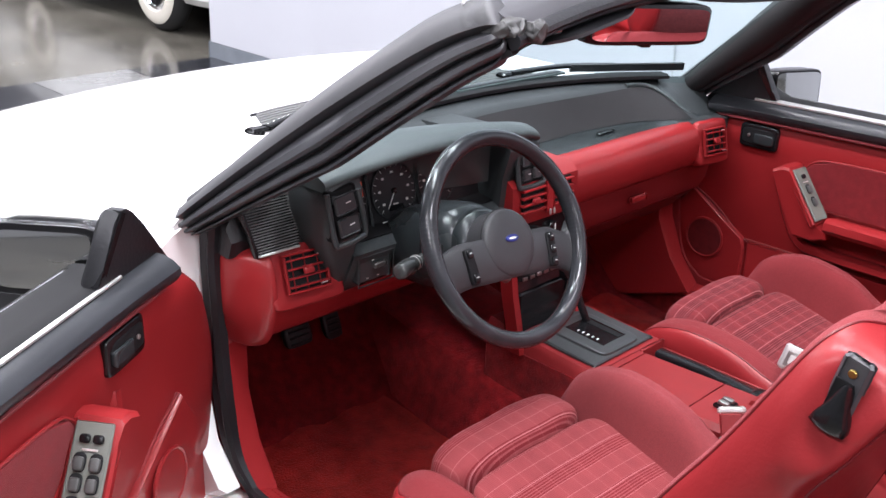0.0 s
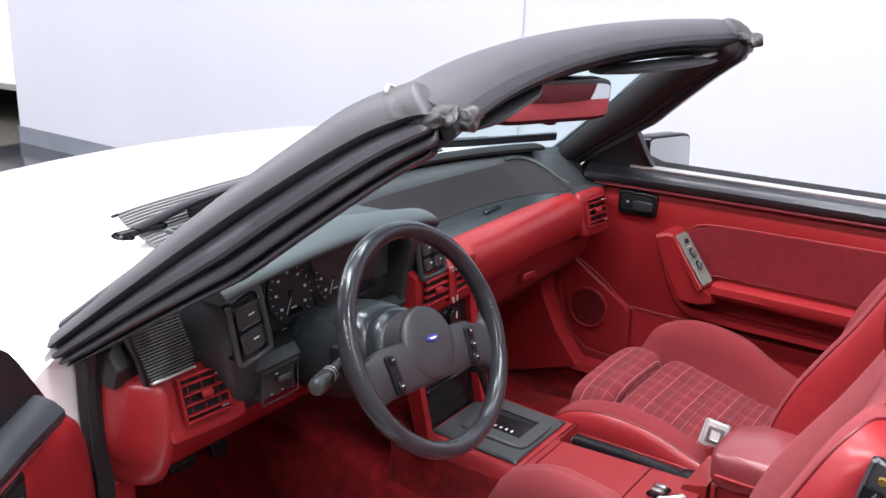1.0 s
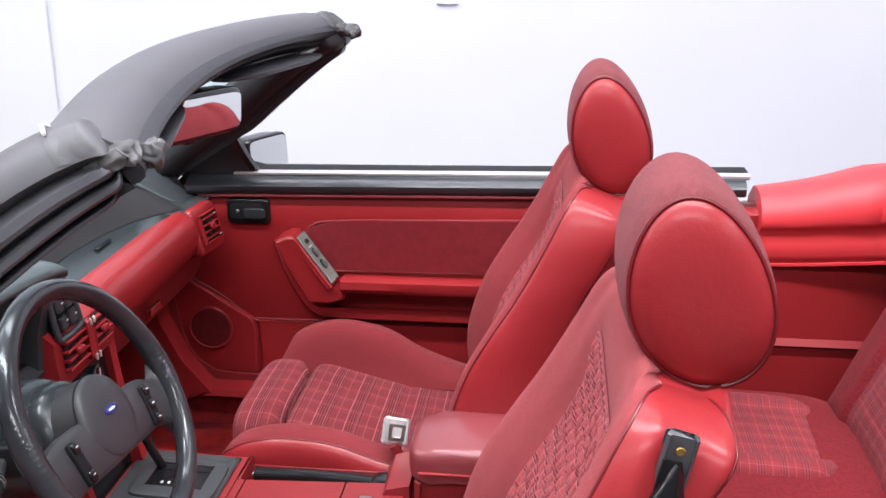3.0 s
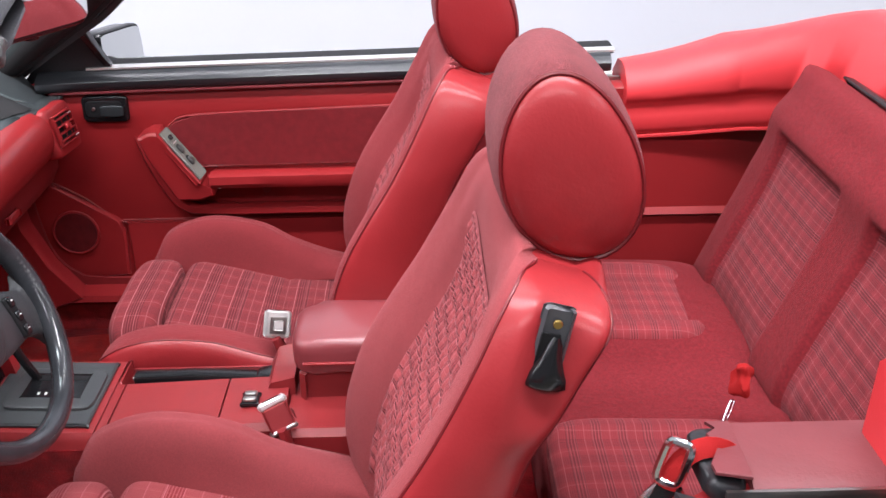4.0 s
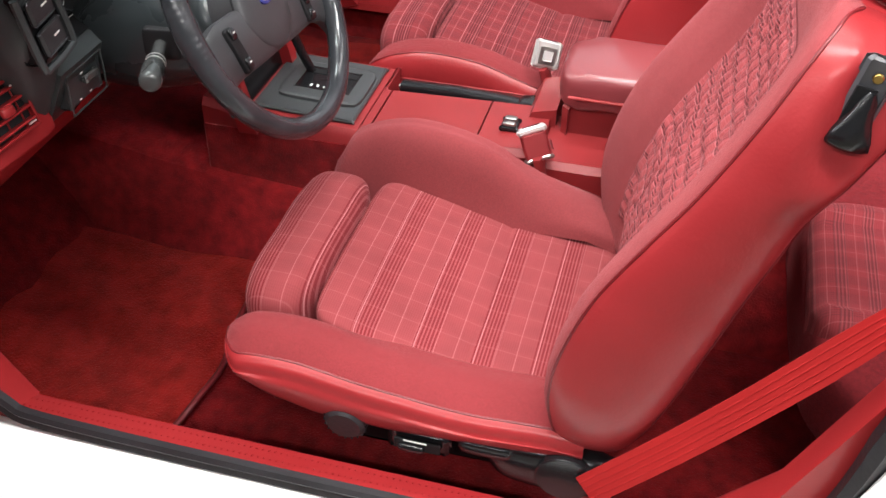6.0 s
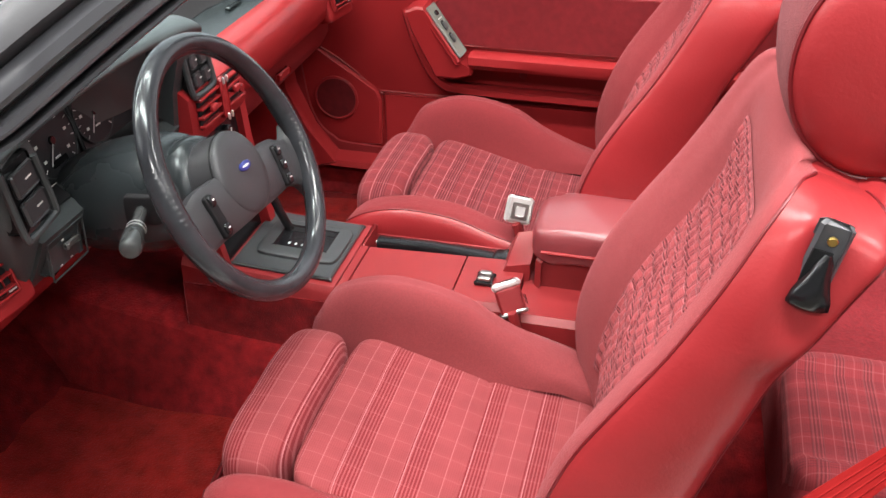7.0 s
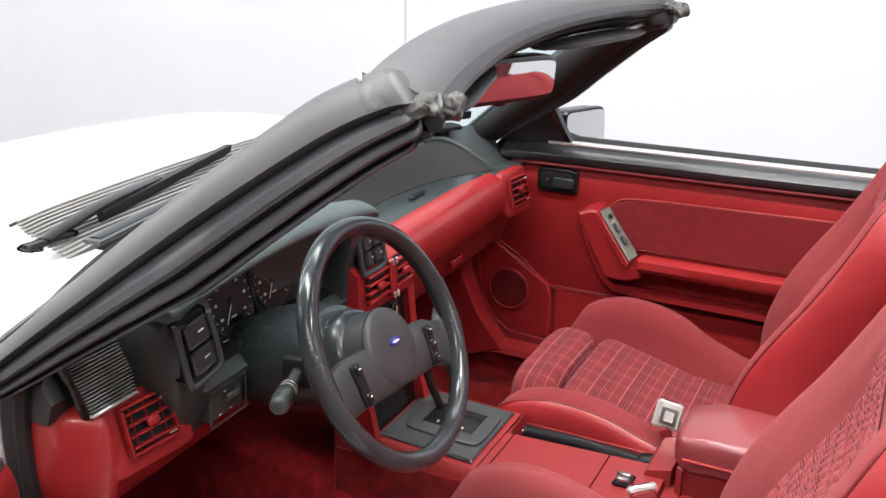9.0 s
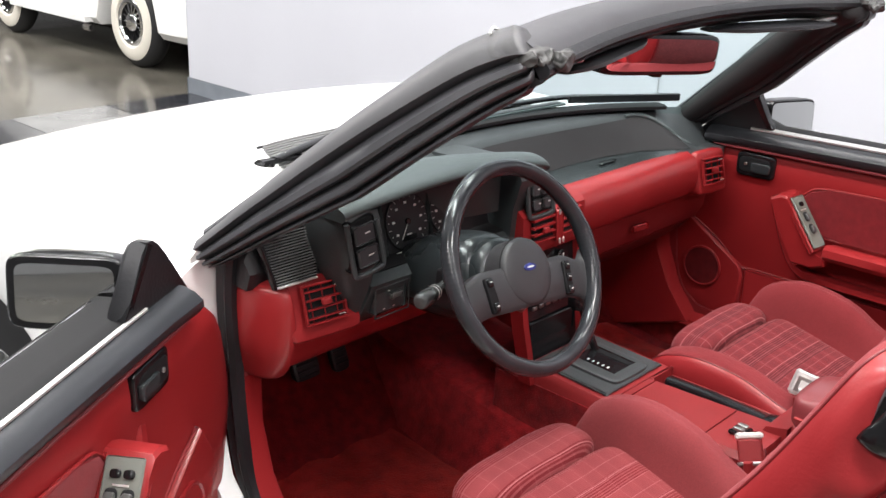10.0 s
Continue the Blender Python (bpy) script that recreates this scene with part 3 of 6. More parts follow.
bm = bmesh.new()
rows = []
for i in range(21):
    u = 2 * i / 20 - 1
    a, b = glass_base(u * 0.672), header_at(u * 0.515) + Vector((0, 0.03, -0.012))
    rows.append([a.lerp(b, j / 10) + Vector((0, 0.02, 0.010)) * math.sin(math.pi * j / 10) * (1 - u * u) - Vector((0, 0, 0.012)) for j in range(11)])
strip(bm, rows, False, False)
pane = part("windscreen", bm, GLASS, frame_thing, "clear green-tinted windscreen glass")
pane.visible_shadow = False
part("lower_seal", tube([glass_base((i / 10 - 1) * 0.69) + Vector((0, -0.004, 0)) for i in range(21)], 0.008), RUBBER, frame_thing)

# ---- interior mirror and visors ----
mir = thing("rearview_mirror", "black-framed rear-view mirror hanging from the windscreen", "mirror")
MM = Matrix.Translation((-0.077, -0.036, 1.180)) @ pose(0, 0, 0, 0, 0, -12.5) @ pose(0, 0, 0, 2, 4, 0)
part("housing", soft((0, 0.012, 0), (0.143, 0.019, 0.036), 7, 12, MM), BLACK, mir)
part("glass", slab([(0.131 * a, 0.0275 * b) for a, b in oval(1, 1, 40, 9)], 0.003, lambda a, b, c: MM @ Vector((a, -0.005 - c, b))), MIRROR, mir, "silvered mirror glass")
part("stem", tube([MM @ Vector((0, 0.02, 0.01)), (-0.01, 0.04, 1.20), (0.0, 0.065, 1.232)], 0.008), BLACK, mir)
part("tilt_lever", soft((0.0, 0.006, -0.034), (0.012, 0.008, 0.006), 5, 4, MM), BLACK, mir)


def visor(label, a, b):
    v = thing("sun_visor", label, "sun visor", "sun visors")
    a, b = Vector(a), Vector(b)
    part("blade", sweep(bmesh.new(), [a.lerp(b, i / 8) for i in range(9)], oval(0.036, 0.007, 12, 3), scales=[0.45, 0.8, 1, 1, 1, 1, 1, 0.85, 0.5]), RUBBER, v)
    part("rod", tube([b + Vector((-0.04, 0.02, 0.004)), b + Vector((0.05, 0.0, 0.012))], 0.006), STEEL, v)


visor("dark grey sun visor folded up under the header", (0.08, -0.030, 1.208), (0.46, -0.092, 1.198))
visor("dark grey sun visor folded up under the header", (-0.13, -0.022, 1.212), (-0.45, -0.100, 1.202))


# ---- road wheels and nose of the car ----
def road_wheel(x, y):
    s = math.copysign(1, x)
    w = new("wheel")
    w.parent = car
    w.location = (x, y, 0.31)
    tagged(w, "silver alloy wheel with a black tyre")
    prof = [(0.10, 0.195), (0.105, 0.26), (0.092, 0.295), (0.06, 0.308), (-0.06, 0.308), (-0.092, 0.295), (-0.105, 0.26), (-0.10, 0.195)]
    part("tyre", loft([[(a, r * math.cos(t), r * math.sin(t)) for a, r in prof] for t in [2 * math.pi * k / 40 for k in range(41)]], True, False), TYRE, w)
    part("rim", loft([[(s * a, r * math.cos(t), r * math.sin(t)) for a, r in ((0.098, 0.200), (0.098, 0.188), (0.04, 0.178), (0.03, 0.05), (0.0, 0.05), (0.0, 0.20))] for t in [2 * math.pi * k / 40 for k in range(41)]], True, False), ALLOY, w)
    for k in range(5):
        t = 2 * math.pi * k / 5
        part("spoke", block((0, 0, 0.115), (0.028, 0.062, 0.150), 0.008, Matrix.Translation((s * 0.070, 0, 0)) @ Matrix.Rotation(t, 4, "X")), ALLOY, w)
    part("hub_cap", disc((s * 0.06, 0, 0), 0.045, 0.028, (s, 0, 0), 20, 0.006), ALLOY, w)


for wx, wy in ((-0.735, 0.98), (0.735, 0.98), (-0.725, -1.55), (0.725, -1.55)):
    road_wheel(wx, wy)
part("nose_panel", loft([[(-0.82, y, z), (0.82, y, z), (0.82, y - 0.10, z), (-0.82, y - 0.10, z)] for y, z in ((1.80, 0.64), (1.88, 0.56), (1.92, 0.46), (1.92, 0.34), (1.86, 0.24))]), PAINT, car, "white front bumper panel")

# ---- doors ----
HINGE = (0.819, 0.386, 0.0)


def door(side, angle, label):
    """A door built on the passenger side round its hinge, mirrored for the driver's side, and swung by angle."""
    d = new("door")
    d.parent = car
    d.location = (side * HINGE[0], HINGE[1], 0)
    d.rotation_euler = (0, 0, radians(angle))
    tagged(d, label)
    hx, hy = HINGE[0], HINGE[1]

    def put(name, bm, material, label=""):
        for v in bm.verts:
            v.co.x -= hx
            v.co.y -= hy
        if side < 0:
            mirrored(bm)
        return part(name, bm, material, d, label)

    # outer skin and lower shell
    ys = [0.345 - i * 0.052 for i in range(26)]
    put("outer_skin", loft([[(0.792, y, 0.872), (0.806, y, 0.868), (0.832, y, 0.82), (0.856, y, 0.70), (0.868, y, 0.55), (0.850, y, 0.30), (0.80, y, 0.28), (0.79, y, 0.55)] for y in ys]), PAINT, "white outer door skin")

    # inner trim: skin bulging into the cabin, from sill to rail
    def face(y, z):
        x = np.interp(z, (0.30, 0.44, 0.53, 0.56, 0.62, 0.70, 0.76, 0.79, 0.815, 0.84, 0.87), (0.742, 0.742, 0.740, 0.734, 0.728, 0.723, 0.716, 0.712, 0.713, 0.719, 0.726))
        return x

    zs = [0.30, 0.36, 0.42, 0.48, 0.525, 0.535, 0.56, 0.60, 0.65, 0.70, 0.75, 0.775, 0.79, 0.805, 0.82, 0.833, 0.845, 0.862]
    def front(z):
        return np.interp(z, (0.30, 0.50, 0.62, 0.68, 0.714, 0.75, 0.79, 0.81, 0.845, 0.862), (0.484, 0.476, 0.460, 0.446, 0.430, 0.412, 0.380, 0.358, 0.318, 0.285))

    def stretch(y, z):
        return y if y < 0.2 else 0.2 + (y - 0.2) / 0.125 * (front(z) - 0.2)

    bm = loft([[(face(y, z) + (0.010 if i == 0 else 0.003 if i == 1 else 0.0), stretch(y, z), z) for z in zs] + [(0.795, stretch(y, 0.862), 0.862), (0.795, stretch(y, 0.30), 0.30)] for i, y in enumerate([0.325, 0.318, 0.305] + [0.28 - i * 0.0605 for i in range(21)])])
    put("trim_panel", bm, VINYL, "red moulded door panel")

    # dark grey cap rail along the sill, with its bright window strip
    yr = [0.275, 0.262, 0.235, 0.19] + [0.15 - i * 0.1125 for i in range(11)]
    bm = loft([[(0.722 - 0.012 * k, y, 0.842 + r), (0.704 - 0.008 * k, y, 0.846 + r), (0.695 - 0.006 * k, y, 0.856 + r), (0.694 - 0.004 * k, y, 0.866 + r), (0.702, y, 0.877 + r), (0.718, y, 0.884 + r), (0.740, y, 0.887 + r), (0.775, y, 0.886 + r), (0.778, y, 0.852 + r)]
               for y in yr for k in [max(0.0, 1 - abs(y - 0.27) * 12)] for r in [(0.15 - y) * 0.022]])
    put("cap_rail", bm, RAIL, "dark grey padded cap rail")
    # on the passenger side the strip is widened to imitate the rail's highlight
    put("window_strip", loft([[((0.727 if side < 0 else 0.738) + a, y, 0.8885 + (0.15 - y) * 0.020 + b) for a, b in oval(0.004 if side < 0 else 0.017, 0.003 if side < 0 else 0.004, 8, 3)] for y in (0.17, -0.2, -0.6, -0.985)]), SATIN, "bright metal window strip")
    put("window_seal", loft([[(0.774 + a, y, 0.8845 + (0.15 - y) * 0.020 + b) for a, b in oval(0.042, 0.007, 12, 4)] for y in (0.19, -0.2, -0.6, -0.985)]), FACE, "black rubber window seal")
    put("outer_strip", loft([[(0.808 + a, y, 0.889 + (0.15 - y) * 0.018 + b) for a, b in oval(0.003, 0.003, 8)] for y in (0.17, -0.2, -0.6, -0.985)]), CHROME, "bright outer window strip")
    put("rail_lip", loft([[(0.705 + a, y, 0.842 + (0.15 - y) * 0.022 + b) for a, b in oval(0.005, 0.004, 8)] for y in (0.25, -0.2, -0.6, -0.93)]), LEATHER_TOP, "red stitched edge below the rail")

    # velour insert
    ins = [(0.02, 0.735), (-0.005, 0.768), (-0.06, 0.786), (-0.30, 0.795), (-0.62, 0.803), (-0.86, 0.80), (-0.90, 0.76), (-0.90, 0.665), (-0.62, 0.668), (-0.11, 0.662), (-0.055, 0.665)]
    put("velour_insert", slab(ins, 0.010, lambda a, b, c: (face(a, b) + 0.003 - c, a, b), bevel=0.004), INSERT, "darker red velour insert")
    edge = [Vector((face(a, b) - 0.004, a, b)) for a, b in ins]
    put("insert_bead", tube(curve(edge + edge[:1], 60), 0.0028, 6, up=(1, 0, 0)), VINYL)

    # raised pod: switch panel, sloping bar, armrest
    pod = [(0.060, 0.752), (0.036, 0.764), (0.018, 0.764), (0.008, 0.752), (-0.066, 0.640), (-0.092, 0.628), (-0.092, 0.612), (-0.060, 0.600), (-0.010, 0.600), (0.046, 0.705)]
    put("switch_pod", slab(pod, 0.075, lambda a, b, c: (face(a, b) + 0.005 - c, a, b), bevel=0.006), VINYL)
    # the switch plate lies on the sloping face that looks up and back
    a0, a1 = Vector((0.678, 0.019, 0.757)), Vector((0.681, -0.064, 0.648))
    u = (a1 - a0).normalized()
    w = Vector((0.995, -0.08, 0)).normalized()
    nrm = w.cross(u).normalized()
    if nrm.z < 0:
        nrm = -nrm
    u = nrm.cross(w) if nrm.cross(w).z < 0 else w.cross(nrm)
    c = (a0 + a1) / 2 + nrm * 0.007
    plate = Matrix(((w.x, nrm.x, u.x, c.x), (w.y, nrm.y, u.y, c.y), (w.z, nrm.z, u.z, c.z), (0, 0, 0, 1)))
    put("switch_base", block((0, -0.008, 0.002), (0.066, 0.016, 0.146), 0.004, plate), VINYL)
    put("switch_plate", block((0, 0.0015, 0), (0.052, 0.005, 0.132), 0.002, plate), SWPLATE, "brushed grey window switch plate")
    rows = (0.040, 0.012, -0.014) if side < 0 else (0.020, -0.012)
    for kz in rows:
        for kx in (-0.011, 0.011) if side < 0 else (0.0,):
            put("switch_well", soft((kx, 0.004, kz), (0.0092, 0.0015, 0.0125), 3, 6, plate), FACE)
            put("rocker_switch", soft((kx, 0.006, kz + 0.002), (0.0070, 0.0042, 0.0092), 4, 6, plate), SWDARK)
    for kx in (-0.009, 0.009) if side < 0 else (0.0,):
        put("lock_switch", soft((kx, 0.005, -0.044), (0.0075, 0.003, 0.0060), 3, 6, plate), BLACK)
    put("switch_legend", block((0, 0.0043, -0.030), (0.022, 0.0008, 0.003), 0.0002, plate), SATIN)
    bm = loft([[(0.725, y, 0.652 + r), (0.672 - q, y, 0.664 + r), (0.656 - q, y, 0.657 + r), (0.654 - q, y, 0.640 + r), (0.664, y, 0.628 + r), (0.725, y, 0.626 + r)]
               for y in [-0.085 - i * 0.05 for i in range(16)] for r in [-(y + 0.085) * 0.004] for q in [0.004 * math.sin((y + 0.1) * 4)]])
    put("armrest", bm, VINYL, "red padded armrest with a grab edge")
    put("pull_cup", slab([(-0.10, 0.620), (-0.78, 0.620), (-0.78, 0.582), (-0.13, 0.580)], 0.004, lambda a, b, c: (face(a, b) - 0.001 - c, a, b)), VINYL, "shaded recess under the armrest")
    for y in (-0.20, -0.40):
        put("screw_cap", disc((face(y, 0.602) - 0.004, y, 0.602), 0.009, 0.006, (-1, 0, 0), 12), VINYL_DARK)
    # ledge under the pod, running back, and the map pocket
    lip = [Vector((0.733, 0.075, 0.735)), Vector((0.722, 0.055, 0.680)), Vector((0.716, 0.020, 0.610)), Vector((0.712, -0.015, 0.572)), Vector((0.710, -0.07, 0.562)), Vector((0.712, -0.30, 0.560)), Vector((0.714, -0.88, 0.560))]
    if side < 0:
        lip = [p + Vector((0, 0.045 * max(0.0, min(1.0, (p.z - 0.56) / 0.06)), 0)) for p in lip]
    put("lower_ledge", sweep(bmesh.new(), curve(lip, 40), oval(0.013, 0.018, 8, 3), up=(1, 0, 0)), VINYL)
    pocket = [(0.135, 0.520), (-0.88, 0.535), (-0.88, 0.36), (0.13, 0.34)]
    put("map_pocket", slab(pocket, 0.016, lambda a, b, c: (face(a, b) + 0.004 - c, a, b), bevel=0.004), VINYL, "dark red map pocket panel")
    put("pocket_piping", tube([(face(y, 0.53) - 0.015, y, 0.530 + (0.13 - y) * 0.006) for y in (0.14, -0.1, -0.4, -0.88)], 0.0022), VINYL_DARK)

    # speaker cone cover at the front foot
    put("speaker_surround", slab([(0.302, 0.632), (0.150, 0.528), (0.140, 0.500), (0.145, 0.385), (0.30, 0.370), (0.350, 0.430), (0.358, 0.560)], 0.016, lambda a, b, c: (face(a, b) + 0.003 - c, a, b), bevel=0.006), VINYL, "red moulded speaker surround")
    put("speaker_edge", tube(curve([(0.722, 0.300, 0.632), (0.732, 0.225, 0.585), (0.738, 0.150, 0.522), (0.742, 0.10, 0.518)], 16), 0.003, 8), VINYL_DARK)
    bm = disc((face(0.2, 0.50) - 0.016, 0.252, 0.502), 0.050, 0.006, (-1, 0, 0), 28)
    put("speaker_grille", bm, SPEAKER if side > 0 else VINYL, "round perforated red speaker grille")
    ring = [Vector((face(0.2, 0.50) - 0.020, 0.252 + 0.052 * math.cos(t * math.pi / 14), 0.502 + 0.052 * math.sin(t * math.pi / 14))) for t in range(29)]
    put("speaker_ring", tube(ring, 0.0035, 6, up=(1, 0, 0)), VINYL)

    # inner handle in its black cup
    hc = Vector((0.716, 0.136, 0.803))
    put("handle_cup", soft(hc, (0.012, 0.051, 0.030), 7, 10), BLACK, "black plastic handle bezel")
    put("handle_recess", soft(hc + Vector((-0.0115, 0.002, 0.001)), (0.002, 0.040, 0.019), 6, 8), FACE)
    put("handle_lever", soft(hc + Vector((-0.0135, -0.016, -0.003)), (0.0055, 0.026, 0.013), 5, 8), SHROUD, "dark grey release lever")
    put("handle_screw", disc(hc + Vector((-0.0140, 0.024, 0.002)), 0.004, 0.003, (-1, 0, 0), 10, 0.001), STEEL)

    # sail panel and mirror
    sail = [(0.330, 0.830), (0.300, 0.872), (0.265, 0.912), (0.235, 0.945), (0.208, 0.970), (0.190, 0.982), (0.172, 0.984), (0.158, 0.972), (0.140, 0.935), (0.118, 0.896), (0.112, 0.878), (0.25, 0.868)]
    put("sail_panel", slab(sail, 0.030, lambda a, b, c: (0.728 + c - max(0, b - 0.90) * 0.10, a, b), bevel=0.008), RUBBER, "black mirror sail panel")
    put("sail_ridge", sweep(bmesh.new(), [(0.734, 0.120, 0.890), (0.728, 0.150, 0.938), (0.722, 0.176, 0.982)], [(-0.006, -0.006), (0.006, -0.006), (0.004, 0.008), (-0.004, 0.008)], up=(1, 0, 0)), BLACK)
    put("mirror_arm", soft((0.775, 0.228, 0.900), (0.045, 0.018, 0.032), 4, 8), BLACK)
    mm = Matrix.Translation((0.830, 0.125, 0.909) if side > 0 else (0.862, 0.205, 0.884)) @ pose(0, 0, 0, -4 if side > 0 else -8, 0, -26 if side > 0 else -9) @ Matrix.Diagonal((0.81 if side > 0 else 1, 1, 0.80 if side > 0 else 0.93, 1))
    put("mirror_housing", soft((0, 0.035, 0), (0.084, 0.045, 0.058), 5, 8, mm, lambda p: Vector((p.x * (1 - max(0, p.y) * 3), p.y, p.z * (1 - max(0, p.y) * 4)))), BLACK, "black door mirror housing")
    put("mirror_bezel", slab([(0.085 * a, 0.059 * b) for a, b in oval(1, 1, 40, 7)], 0.018, lambda a, b, c: mm @ Vector((a, 0.006 - c, b)), bevel=0.004), BLACK)
    gw, gh = (0.078, 0.051) if side > 0 else (0.071, 0.046)
    put("mirror_glass", slab([(gw * a, gh * b) for a, b in oval(1, 1, 40, 8)], 0.002, lambda a, b, c: mm @ Vector((a, -0.012 - c, b))), MIRROR, "silvered door mirror glass")
    return d


door(1, 0, "closed passenger door with red trim")
door(-1, -57.8, "open driver's door with red trim and black handle")

# ---- sills, jambs and quarter panels ----
for s in (-1, 1):
    ys = [0.42 - i * 0.10 for i in range(15)]
    def mir(points, s=s):
        return [(s * x, y, z) for x, y, z in points]
    part("rocker", loft([mir([(0.700, y, 0.362), (0.735, y, 0.366), (0.79, y, 0.350), (0.835, y, 0.30), (0.845, y, 0.20), (0.70, y, 0.20)]) for y in ys]), PAINT, car, "white painted sill")
    part("scuff_plate", loft([mir([(0.655, y, 0.352), (0.660, y, 0.366), (0.700, y, 0.376), (0.706, y, 0.370), (0.706, y, 0.350)]) for y in ys]), VINYL, car, "red sill scuff plate with dotted grip lines")
    if s < 0:
        for k in range(2):
            bm = bmesh.new()
            for i in range(120):
                block((-0.674 - 0.016 * k, 0.30 - i * 0.0085, 0.3735 + 0.0035 * k), (0.003, 0.003, 0.0012), 0.0005, None, bm)
            tagged(part("grip_dots", bm, VINYL, car), kind="stuff")
    seal = [(0.716, 0.335, 0.885), (0.712, 0.352, 0.80), (0.711, 0.350, 0.70), (0.711, 0.340, 0.56), (0.712, 0.318, 0.455), (0.713, 0.270, 0.398), (0.714, 0.18, 0.378), (0.714, -0.3, 0.376), (0.714, -0.60, 0.385), (0.724, -0.742, 0.50), (0.733, -0.795, 0.68), (0.732, -0.812, 0.80), (0.722, -0.825, 0.842)]
    part("door_seal", sweep(bmesh.new(), curve(mir(seal), 90), [(0.022, -0.010), (0.024, 0.004), (0.010, 0.012), (-0.002, 0.007), (-0.014, 0.013), (-0.023, 0.006), (-0.022, -0.010)], up=(s, 0, 0), scales=[float(np.interp(i, (0, 26, 38, 66, 74, 90), (1, 1, 0.62, 0.62, 1.25, 1.4))) if s < 0 else 0.5 for i in range(91)]), RUBBER if s < 0 else VINYL_DARK, car, "black rubber door seal" if s < 0 else "dark red door seal")
    # front jamb: white body outside, red kick panel inside
    jb = [(0.376, 0.872), (0.376, 0.80), (0.374, 0.70), (0.366, 0.56), (0.342, 0.455), (0.28, 0.385), (0.40, 0.30), (0.60, 0.30), (0.60, 0.76), (0.42, 0.78), (0.405, 0.872)]
    part("front_jamb", slab([(a + (0.10 if s > 0 and a < 0.5 else 0), b) for a, b in jb], 0.040, lambda a, b, c, s=s: (s * (0.720 + c), a, b), bevel=0.012), PAINT, car, "white painted hinge jamb")
    q = 0.050 if s < 0 else 0.055
    kk = [(0.345 - q, 0.83), (0.365 - q, 0.70), (0.345 - q, 0.54), (0.30 - q, 0.44), (0.18, 0.36), (0.40, 0.28)] if s > 0 else [(0.305, 0.83), (0.336, 0.70), (0.330, 0.54), (0.305, 0.44), (0.255, 0.36), (0.40, 0.28)]
    kk += [(0.72, 0.28), (0.72, 0.83)]
    part("kick_panel", slab([(a + (0.055 if s > 0 and a < 0.5 else 0), b) for a, b in kk], 0.030 + q * 0.4, lambda a, b, c, s=s: (s * (0.705 - c), a, b), bevel=0.008), VINYL, car, "red moulded kick panel")

    # quarter panel: outer body, jamb, inner red trim with its ledge
    ys2 = [-0.86 - i * 0.08 for i in range(14)]
    part("quarter_panel", loft([mir([(0.812, y, 0.835), (0.825, y, 0.838), (0.852, y, 0.80), (0.868, y, 0.60), (0.850, y, 0.25), (0.76, y, 0.25)]) for y in ys2]), PAINT, car, "white rear quarter panel")
    rj = [(-0.62, 0.37), (-0.75, 0.53), (-0.800, 0.70), (-0.815, 0.800), (-0.90, 0.80), (-0.90, 0.30), (-0.60, 0.30)]
    part("rear_jamb", slab(rj, 0.10, lambda a, b, c, s=s: (s * (0.742 + c), a + c * -0.10, b)), PAINT, car, "white painted lock jamb")
    qt = [(-0.58, 0.385), (-0.70, 0.53), (-0.770, 0.70), (-0.795, 0.800), (-0.860, 0.845), (-1.34, 0.855), (-1.34, 0.40)]
    part("quarter_trim", slab(qt, 0.045, lambda a, b, c, s=s: (s * (0.715 - c), a, b), bevel=0.008), VINYL, car, "red moulded rear quarter trim")
    part("quarter_ledge", loft([mir([(0.705, y, 0.835), (0.616, y, 0.838), (0.604, y, 0.846), (0.612, y, 0.858), (0.700, y, 0.860), (0.712, y, 0.852)]) for y in (-0.868, -0.875, -0.95, -1.05 if s < 0 else -0.96)]), LEDGE, car, "faded red padded quarter ledge")
    part("quarter_ridge", loft([mir([(0.672, y, 0.535), (0.655, y, 0.548), (0.672, y, 0.562)]) for y in (-0.80, -1.30)]), VINYL, car)
    part("ledge_strip", loft([mir([(0.716, y, 0.846), (0.716, y, 0.855), (0.721, y, 0.856), (0.723, y, 0.846)]) for y in (-0.84, -1.0, -1.3)]), STEEL, car, "dark window channel edge")
    flap = [(0.608, -0.872), (0.612, -0.846), (0.628, -0.852), (0.645, -0.838), (0.662, -0.846), (0.684, -0.834), (0.706, -0.832), (0.712, -0.866)]
    part("ledge_flap", slab(flap, 0.004, lambda a, b, c, s=s: (s * a, b, 0.859 + c + 0.10 * (b + 0.868) + 0.004 * math.sin(a * 90)), bevel=0.001), LEDGE, car, "torn red vinyl end flap")
    part("ledge_core", soft((s * 0.658, -0.846, 0.842), (0.050, 0.020, 0.014), 4, 8, None, lambda p: p + 0.005 * Vector((0, noise.noise(p * 70), noise.noise(p * 60)))), RUBBER, car, "dark foam under the torn flap")

# latch side of the driver's opening: torn seal, channel and striker
part("channel_block", soft((-0.762, -0.985, 0.838), (0.022, 0.125, 0.014), 6, 8), BLACK, car, "black window channel cover")
part("channel_block", soft((-0.797, -0.985, 0.826), (0.018, 0.120, 0.018), 6, 8), BLACK, car, "black window channel cover")
part("torn_seal", soft((-0.760, -0.850, 0.788), (0.034, 0.040, 0.066), 3.5, 30, None, lambda p: p + 0.014 * Vector((noise.noise(p * 38), noise.noise(p * 34 + Vector((3, 1, 7))), 0.5 * noise.noise(p * 40))) + 0.004 * Vector((noise.noise(p * 120), noise.noise(p * 110), 0))), RUBBER, car, "torn black rubber seal end", 80)
